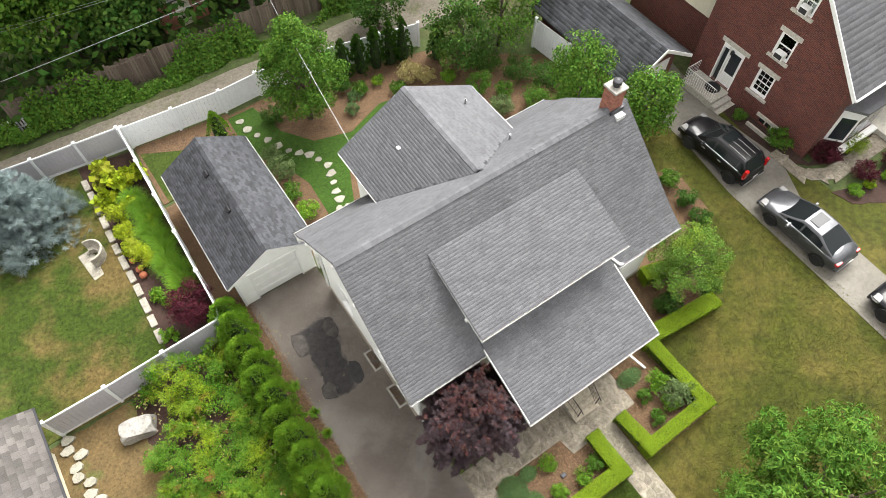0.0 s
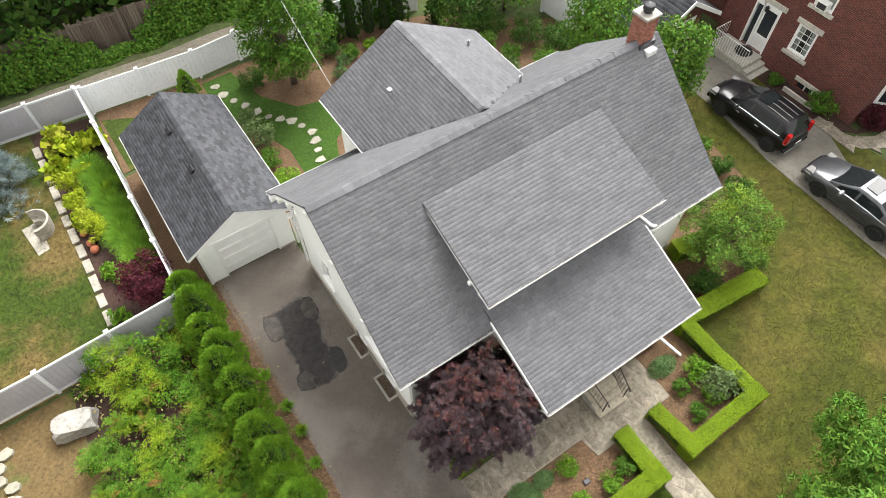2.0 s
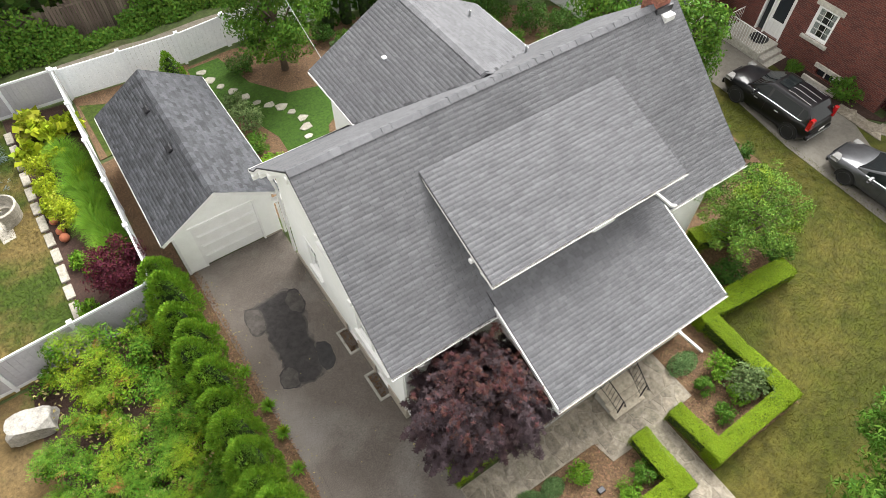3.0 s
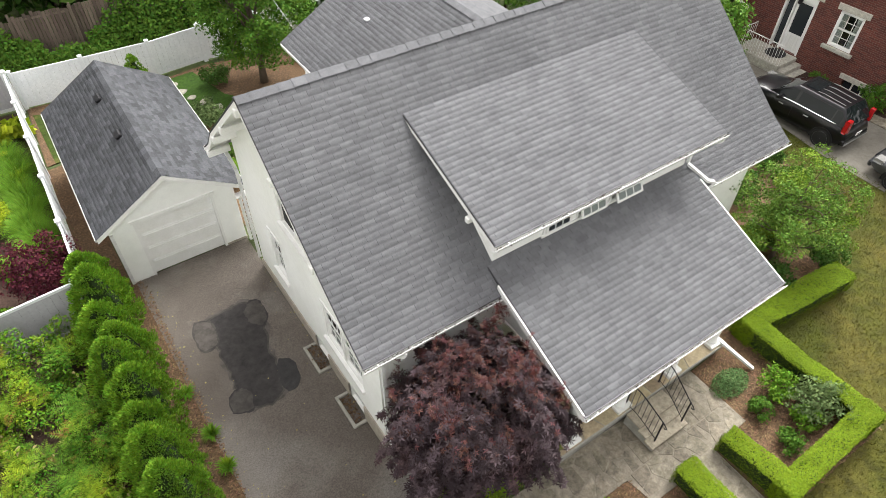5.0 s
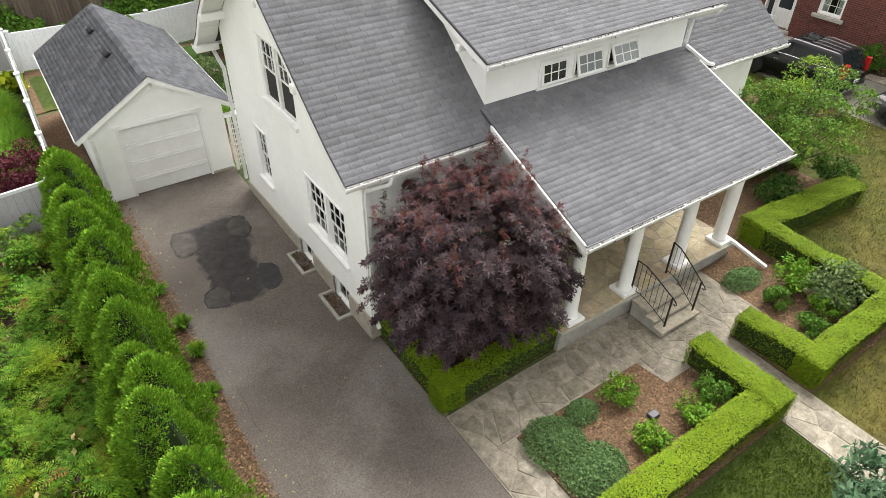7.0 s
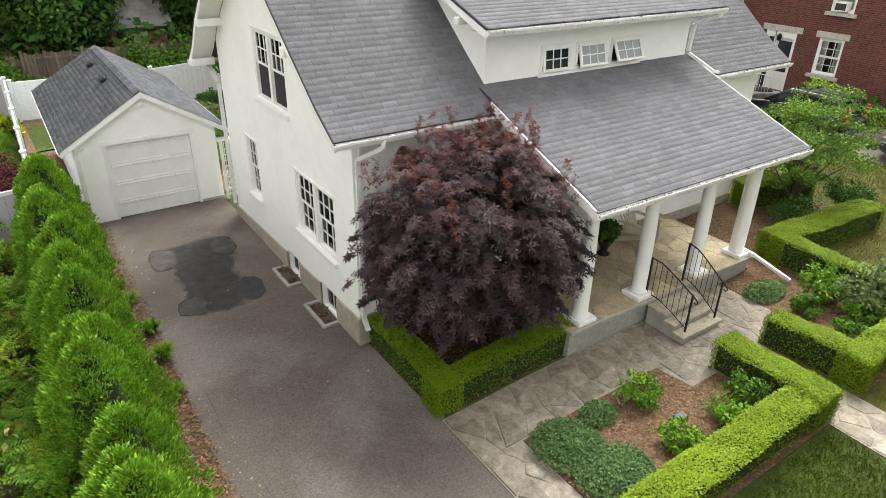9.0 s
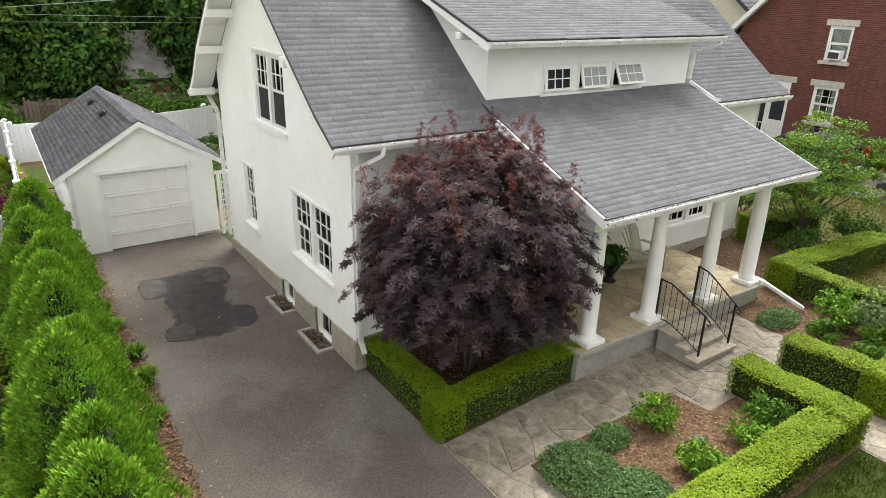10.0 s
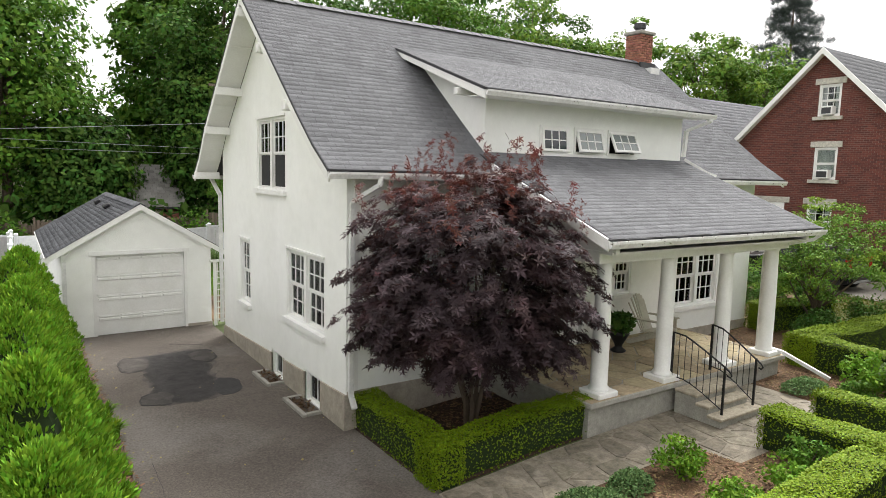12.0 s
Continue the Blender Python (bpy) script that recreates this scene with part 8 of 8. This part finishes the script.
def car(cx, cy, z, length, width, height, wheelbase, paint, kind, label, front_wheel, r=0.34):
    """A car facing +y: rounded lower body, cabin with pillars and glass, roof, wheels, lamps, mirrors."""
    t = thing("car", (cx, cy, z), label, "car", "parked cars")
    y0, y1 = cy - length / 2, cy + length / 2
    suv = kind == "suv"
    hw = width / 2
    belt, hood, deck = (1.04, 1.00, 1.04) if suv else (0.93, 0.90, 0.98)
    # along the car: share of the length, half width, sill, shoulder, middle of the top
    table = [(0.0, hw * 0.80, 0.44, 0.70, 0.74), (0.015, hw * 0.88, 0.36, deck - 0.20, deck - 0.14), (0.05, hw * 0.95, 0.28, belt - 0.05, deck), (0.16, hw, 0.23, belt - 0.01, deck + 0.02), (0.5, hw, 0.20, belt - 0.01, belt + 0.03),
             (0.70, hw, 0.21, belt - 0.03, hood + 0.06), (0.80, hw * 0.985, 0.23, hood - 0.09, hood + 0.03), (0.91, hw * 0.94, 0.26, hood - 0.17, hood - 0.05), (0.97, hw * 0.85, 0.30, hood - 0.30, hood - 0.17), (1.0, hw * 0.70, 0.40, 0.58, 0.62)]
    share = np.concatenate((np.linspace(0, 0.08, 7), np.linspace(0.12, 0.88, 22), np.linspace(0.91, 1, 8)))
    rings = []
    for f, (w, lo, be, top) in zip(share, smooth(share, table)):
        y = y0 + length * f
        half = [(0.0, lo), (w * 0.80, lo), (w * 0.95, lo + 0.07), (w, (lo + be) / 2 - 0.05), (w * 0.995, (lo + be) / 2 + 0.10), (w * 0.965, be - 0.05), (w * 0.92, be + 0.01), (w * 0.82, be + 0.45 * (top - be)), (w * 0.45, top - 0.005), (0.0, top + 0.01)]
        rings.append([(cx + u, y, z + v) for u, v in half + [(-u, v) for u, v in half[::-1][1:-1]]])
    part("body", Geo().loft(rings), paint, t, smooth=True)
    # cabin: rear foot, rear edge of the roof, front edge of the roof, front foot
    ra, rb, fb, fa = (y0 + 0.10, y0 + 0.48, y1 - 1.98, y1 - 1.12) if suv else (y0 + 0.42, y0 + 1.42, y1 - 2.12, y1 - 1.12)
    mid = cy - 0.05
    rear_post = ra + (0.55 if suv else 0.62)
    ys = sorted({ra, ra + (rb - ra) * 0.4, ra + (rb - ra) * 0.75, rb, rb + 0.12, rear_post, rear_post + 0.05, mid - 0.05, mid + 0.05, mid + 0.45, fb - 0.1, fb, fb + (fa - fb) * 0.25, fb + (fa - fb) * 0.6, fa})

    def section(y):
        zt = float(np.interp(y, [ra, rb, (rb + fb) / 2, fb, fa], [belt - 0.02, height - 0.05, height, height - 0.03, belt - 0.02]))
        k = max(0.0, min(1.0, (zt - belt) / (height - belt)))
        wb = hw * float(np.interp(y, [ra, ra + 0.5, fa - 0.6, fa], [0.84, 0.95, 0.95, 0.84]))
        wt = wb + (hw * 0.70 - wb) * k
        zb = belt - 0.03
        side = [(wb, zb), (wb + (wt - wb) * 0.10, zb + (zt - zb) * 0.10), (wb + (wt - wb) * 0.84, zb + (zt - zb) * 0.80), (wt, zb + (zt - zb) * 0.93), (wt * 0.88, zt - 0.012 * k), (wt * 0.45, zt + 0.015 * k), (0.0, zt + 0.022 * k)]
        return [(cx + u, y, z + v) for u, v in side] + [(cx - u, y, z + v) for u, v in side[::-1][1:]]
    grid = [section(y) for y in ys]
    geos = {"shell": Geo(), "roof": Geo(), "windscreen": Geo(), "rear_window": Geo()}
    for side in "ab":
        for end in "fmr":
            geos["side_window_" + side + end] = Geo()
    for i in range(len(ys) - 1):
        m = (ys[i] + ys[i + 1]) / 2
        for j in range(12):
            q = min(j, 11 - j)
            if q >= 4:
                key = "roof" if rb < m < fb else ("windscreen" if m > fb else "rear_window")
            elif q == 1 and (mid + 0.05 < m < fb + (fa - fb) * 0.6 or rear_post + 0.05 < m < mid - 0.05 or (suv and ra + (rb - ra) * 0.75 < m < rear_post)):
                key = "side_window_" + ("a" if j < 6 else "b") + ("f" if m > mid else "m" if m > rear_post else "r")
            else:
                key = "shell"
            geos[key].add([grid[i][j], grid[i + 1][j], grid[i + 1][j + 1], grid[i][j + 1]], [(0, 1, 2, 3)])
    for key, g in geos.items():
        if not g.v:
            continue
        weld(g)
        glass = "wind" in key
        part(key.rsplit("_", 1)[0] if "side" in key else key, g, M["car_glass"] if glass else (M["paint_silver"] if not suv and key == "roof" and paint == M["paint_grey"] else paint), t, "dark tinted car glass" if glass else "", smooth=True)
    top = M["rim"] if suv else paint
    for sx in (-1, 1):
        line = [Vector(g[1 if sx > 0 else 11]) + Vector((sx * 0.008, 0, -0.01)) for g, y in zip(grid, ys) if ra + 0.3 < y < fa - 0.1]
        part("window_trim", Geo().tube(line, 0.011, 5), M["rim"], t, "bright window trim")
        for fy in (cy - 0.62, cy + 0.40):
            part("door_handle", Geo().box((cx + sx * hw - 0.02, fy - 0.09, z + 0.82), (cx + sx * hw + 0.022, fy + 0.09, z + 0.85), c=0.008), top, t)
        part("mirror", Geo().box((cx + sx * (hw - 0.02), fb + 0.28, z + belt - 0.02), (cx + sx * (hw + 0.19), fb + 0.40, z + belt + 0.12), c=0.03), paint if suv else M["paint_silver"], t)
        if suv:
            part("tail_lamp", Geo().box((cx + sx * hw * 0.74, y0 + 0.035, z + 0.84), (cx + sx * hw * 0.90, y0 + 0.20, z + 1.34), c=0.03), M["red_lamp"], t, "tall red tail lamp")
        else:
            part("tail_lamp", Geo().box((cx + sx * hw * 0.55, y0 + 0.035, z + 0.74), (cx + sx * hw * 0.885, y0 + 0.20, z + 0.86), c=0.03), M["red_lamp"], t, "wide red tail lamp")
        part("headlamp", Geo().box((cx + sx * hw * 0.58, y1 - 0.46, z + hood - 0.27), (cx + sx * hw * 0.88, y1 - 0.12, z + hood - 0.11), c=0.04), M["clear_lamp"], t, "clear headlamp")
        for wy in (front_wheel, front_wheel - wheelbase):
            arch = Geo().loft([[(cx + sx * (hw + d), wy + q * math.cos(a * 0.2618), z + r + q * math.sin(a * 0.2618)) for a in range(-1, 14)] + [(cx + sx * (hw + d), wy + (q - 0.10) * math.cos(a * 0.2618), z + r + (q - 0.10) * math.sin(a * 0.2618)) for a in range(13, -2, -1)] for q, d in ((r + 0.08, -0.10), (r + 0.08, 0.004))])
            part("wheel_arch", arch, M["black_plastic"], t)
            wheel(t, cx + sx * (hw - 0.085), wy, z + r, r, sx)
    part("rear_bumper", Geo().box((cx - hw * 0.86, y0 - 0.05, z + 0.34), (cx + hw * 0.86, y0 + 0.14, z + 0.58), c=0.05), paint, t)
    part("bumper_strip", Geo().box((cx - hw * 0.80, y0 - 0.065, z + 0.36), (cx + hw * 0.80, y0 - 0.045, z + 0.44), c=0.008), M["steel"], t, "bright bumper strip")
    part("front_bumper", Geo().box((cx - hw * 0.78, y1 - 0.10, z + 0.30), (cx + hw * 0.78, y1 + 0.04, z + 0.54), c=0.05), paint, t)
    part("grille", Geo().box((cx - 0.42, y1 - 0.02, z + 0.55), (cx + 0.42, y1 + 0.015, z + 0.68), c=0.01), M["black_plastic"], t, "black front grille")
    plate = part("number_plate", Geo().box((cx - 0.16, y0 - 0.075, z + 0.62), (cx + 0.16, y0 - 0.052, z + 0.74), c=0.004), M["white"], t, "pale plate with dark bars")
    part("bar", Geo().box((cx - 0.12, y0 - 0.079, z + 0.66), (cx + 0.12, y0 - 0.0755, z + 0.70)), M["black_plastic"], plate)
    part("door_seam", Geo().tube([(cx - hw - 0.001, mid, z + 0.30), (cx - hw - 0.002, mid, z + belt - 0.08)], 0.005, 4), M["black_plastic"], t)
    if suv:
        for u in (-0.48, -0.16, 0.16, 0.48):
            part("roof_rail", Geo().tube([(cx + u, rb + 0.10, z + height - 0.005), (cx + u, (rb + fb) / 2, z + height + 0.035), (cx + u, fb - 0.65, z + height + 0.012)], 0.010, 6), M["steel"], t)
    part("sunroof", Geo().box((cx - 0.40, fb - 0.62, z + height - 0.01), (cx + 0.40, fb - 0.12, z + height + 0.018), c=0.008), M["car_glass"], t, "dark sunroof glass")


M["paint_silver"] = material("silver_car_paint", (0.17, 0.174, 0.185), 0.4, metal=0.4, coat=0.3, mix=0.1)
car(19.55, 2.77, 0.60, 4.26, 1.78, 1.62, 2.62, M["paint_black"], "suv", "black parked sport utility car with roof rails", 3.98)
car(19.35, -2.70, 0.60, 4.50, 1.78, 1.42, 2.64, M["paint_grey"], "sedan", "dark silver parked sedan with sunroof", -1.44, r=0.32)
car(19.45, -8.9, 0.60, 4.70, 1.80, 1.42, 2.75, M["paint_black"], "sedan", "black parked car at the drive's end", -7.5, r=0.32)


# ---- stones, bench, boulder, small things ----
def rock(name, x, y, z, sx, sy, sz, seed, mat, label, category="rock", group="", turn=0):
    rng = random.Random(seed)
    bm = bmesh.new()
    bmesh.ops.create_icosphere(bm, subdivisions=3, radius=1)
    m = pose(x, y, z, 0, 0, turn)
    for v in bm.verts:
        c = v.co.copy()
        n = noise.noise(c * 1.3 + Vector((seed * 3.1, 0, 0))) * 0.22 + noise.noise(c * 3.1 + Vector((0, seed, 0))) * 0.08
        for ax in range(3):
            c[ax] = max(-0.72, min(0.72, c[ax]))
        c = c * (1.25 + n)
        v.co = m @ Vector((c.x * sx, c.y * sy, c.z * sz))
    me = bpy.data.meshes.new(name)
    bm.to_mesh(me)
    bm.free()
    me.materials.append(mat)
    return tagged(new(name, me), label, category, group)


rock("boulder", -9.55, 6.35, -0.1, 0.72, 0.45, 0.38, 3, M["boulder"], "large grey-white boulder beside the wild shrubs", turn=-12)
rock("boulder", -9.2, 2.6, -0.25, 0.5, 0.35, 0.25, 5, M["boulder"], "grey boulder at the edge of the shrubs")
y = 20.1
i = 0
while y > 9.6:
    ln = 0.78 + 0.1 * math.sin(i * 2.3)
    tagged(new("edging_stone", Geo().box((-7.44 + 0.03 * math.sin(i), y - ln, -0.35), (-7.14 + 0.03 * math.sin(i), y - 0.06, -0.16), c=0.02).mesh("edging_stone", M["weathered"])), "pale rectangular edging stone along the bed", "edging stone", "edging stones of the bed")
    y -= ln + 0.12
    i += 1
rng = random.Random(8)
for i in range(14):
    x, y = -12.15 + rng.uniform(-0.1, 0.35), 7.6 - i * 0.42
    poly = [(x + 0.27 * (1 + rng.uniform(-0.25, 0.25)) * math.cos(k * 0.9), y + 0.22 * (1 + rng.uniform(-0.25, 0.25)) * math.sin(k * 0.9)) for k in range(7)]
    tagged(new("border_stone", stone_geo(poly, -0.39, 0.10, rng).mesh("border_stone", M["step_stone"])), "rough pale border stone by the neighbour's wall", "stone", "border stones")
bench = thing("stone_bench", (-8.4, 15.3, -0.35), "curved weathered stone bench on a slab", "bench")
part("slab", Geo().box((-0.55, -0.95, -0.1), (0.55, 0.75, 0.05), pose(-8.35, 15.2, -0.35, 0, 0, 8), 0.015), M["weathered"], bench)
arc = [math.radians(a) for a in range(-100, 101, 20)]
seat = Geo().loft([[(-8.35 + r * math.cos(a), 15.35 + r * math.sin(a), -0.35 + h) for r, h in ((0.30, 0.05), (0.56, 0.05), (0.56, 0.36), (0.30, 0.36))] for a in arc])
part("seat", seat, M["weathered"], bench)
back = Geo().loft([[(-8.35 + r * math.cos(a), 15.35 + r * math.sin(a), -0.35 + h) for r, h in ((0.50, 0.362), (0.60, 0.362), (0.63, 0.75), (0.55, 0.78))] for a in arc])
part("backrest", back, M["weathered"], bench)

# neighbour's low house in the corner
nh = thing("neighbour_house", (-16, 3, -0.4), "low neighbouring house with old grey shingles", "house")
part("wall", Geo().box((-19.6, -8, -0.5), (-12.75, 7.4, 2.3)), M["cream"], nh)
nr = part("roof", Geo().prism([(-12.0, 2.35), (-16.2, 4.0), (-20.4, 2.35), (-20.4, 2.2), (-16.2, 3.85), (-12.0, 2.2)], -8.5, 8.1, "y"), M["deck"], nh)
rows = shingle_rows([(0.0, 2.35), (4.2, 4.0)], -8.5, 8.1, lambda u, r, z: (-12.0 - r, u, z), lambda u, r, z: True, width=0.3, step=0.26, seed=71, lift=0.022)
lay_shingles(nr, rows, M["slate"], label="old weathered grey wood shingles")
part("gutter", Geo().prism([(-12.0, 2.34), (-11.88, 2.34), (-11.91, 2.22), (-12.0, 2.22)], -8.5, 8.1, "y"), M["lead"], nh)

# houses seen far through the trees
for x, y, ang, mt, rt in ((2.4, 40, 10, "white", "slate"), (-6, 46, 0, "cream", "shingle")):
    fh = thing("far_house", (x, y, 0), "pale house half hidden behind trees", "house", "far houses")
    m = pose(x, y, 0, 0, 0, ang)
    part("wall", Geo().box((-3.6, -3, -0.3), (3.6, 3, 4.7 if mt == "white" else 5), m), M[mt], fh)
    h = 4.7 if mt == "white" else 5
    part("roof", Geo().prism([(-3.4, h - 0.1), (0, h + 2.4), (3.4, h - 0.1)], -4, 4, "x", m), M[rt], fh)
    for u in (-2.2, 0, 2.2):
        part("window", Geo().box((u - 0.45, -3.04, 1.2), (u + 0.45, -3.0, 2.6), m), M["glass"], fh)
shed = thing("alley_shed", (1.7, 29.3, 0.1), "dark red shed with pale shingle roof behind the alley", "shed")
part("wall", Geo().box((0.3, 27.7, -0.1), (3.1, 31, 2.25)), M["brick_ch"], shed)
sroof = part("roof", Geo().prism([(27.3, 2.15), (29.3, 4.35), (31.3, 2.15), (31.3, 2.05), (29.3, 4.2), (27.3, 2.05)], 0.0, 3.4, "x"), M["deck"], shed)
lay_shingles(sroof, shingle_rows([(0.0, 2.17), (2.0, 4.37)], 0.0, 3.4, lambda u, r, z: (u, 27.3 + r, z), lambda u, r, z: True, width=0.3, step=0.2, seed=77), M["pale_shingle"], label="pale weathered shingle courses")
part("door", Geo().box((1.3, 27.66, 0.0), (2.2, 27.7, 1.95)), M["cream"], shed)

# porch furniture
def adirondack(x, y, z, turn):
    """A slatted garden chair with a fan back."""
    t = thing("garden_chair", (0, 0, 0), "pale grey wooden slatted garden chair on the porch", "chair")
    for i in range(5):
        part("seat_slat", Geo().box((-0.27, -0.30 + i * 0.105, 0.36 - i * 0.02), (0.27, -0.205 + i * 0.105, 0.38 - i * 0.02)), M["chair"], t)
    for i in range(7):
        u = (i - 3) / 3
        top = 1.05 - 0.16 * u * u
        p = Vector((u * 0.20, 0.20, 0.28))
        q = Vector((u * 0.31, 0.50, top))
        part("back_slat", Geo().beam(p, q, 0.075, 0.02), M["chair"], t)
    for sx in (-1, 1):
        part("arm", Geo().box((sx * 0.36 - 0.06, -0.34, 0.57), (sx * 0.36 + 0.06, 0.35, 0.595), c=0.008), M["chair"], t)
        part("front_leg", Geo().box((sx * 0.31 - 0.02, -0.32, 0), (sx * 0.31 + 0.02, -0.22, 0.57)), M["chair"], t)
        part("back_leg", Geo().beam((sx * 0.29, -0.25, 0.33), (sx * 0.29, 0.50, 0.02), 0.03, 0.11), M["chair"], t)
    t.matrix_basis = pose(x, y, z, 0, 0, turn)


adirondack(6.85, -0.75, 0.786, 12)
planter = thing("fern_planter", (5.75, -0.7, 0.785), "dark fern in an urn on the porch", "plant")
part("urn", Geo().lathe([(0.14, 0), (0.16, 0.03), (0.07, 0.1), (0.09, 0.16), (0.2, 0.36), (0.22, 0.40), (0.17, 0.40)], (5.75, -0.7, 0.785), 18), M["iron"], planter, smooth=True)
rg = np.random.default_rng(6)
dv_ = rg.normal(size=(700, 3))
dv_ /= np.linalg.norm(dv_, axis=1, keepdims=True)
pp = np.array((5.75, -0.7, 1.38)) + dv_ * np.array((0.3, 0.3, 0.22)) * rg.uniform(0.4, 1, (700, 1))
part("fronds", leaves("fronds", pp, dv_, 0.12, LEAF, M["l_dark"], 8), None, planter)
tagged(new("slate_marker", Geo().box((3.26, -4.88, 0.19), (3.48, -4.71, 0.28), c=0.02).mesh("slate_marker", M["lead"])), "small dark slate stone in the mulch", "stone")

rg = np.random.default_rng(61)
px = np.concatenate((rg.uniform(-3.2, 0.0, 60), rg.uniform(-3.25, -2.9, 190), rg.uniform(-0.2, 0.0, 40)))
py = np.concatenate((rg.uniform(-8, 8.6, 60), rg.uniform(-8, 8.6, 190), rg.uniform(-2, 8.6, 40)))
spots = np.column_stack((px, py, np.interp(px, XS, ZS) + 0.02))
tagged(new("driveway_litter", leaves("driveway_litter", spots, np.tile((0, 0, 1.0), (len(px), 1)), 0.038, OVAL, M["l_tan"], 62, spread=0.3, vary=0.7)), "dry leaves and petals scattered on the driveway", "leaf litter", kind="stuff")
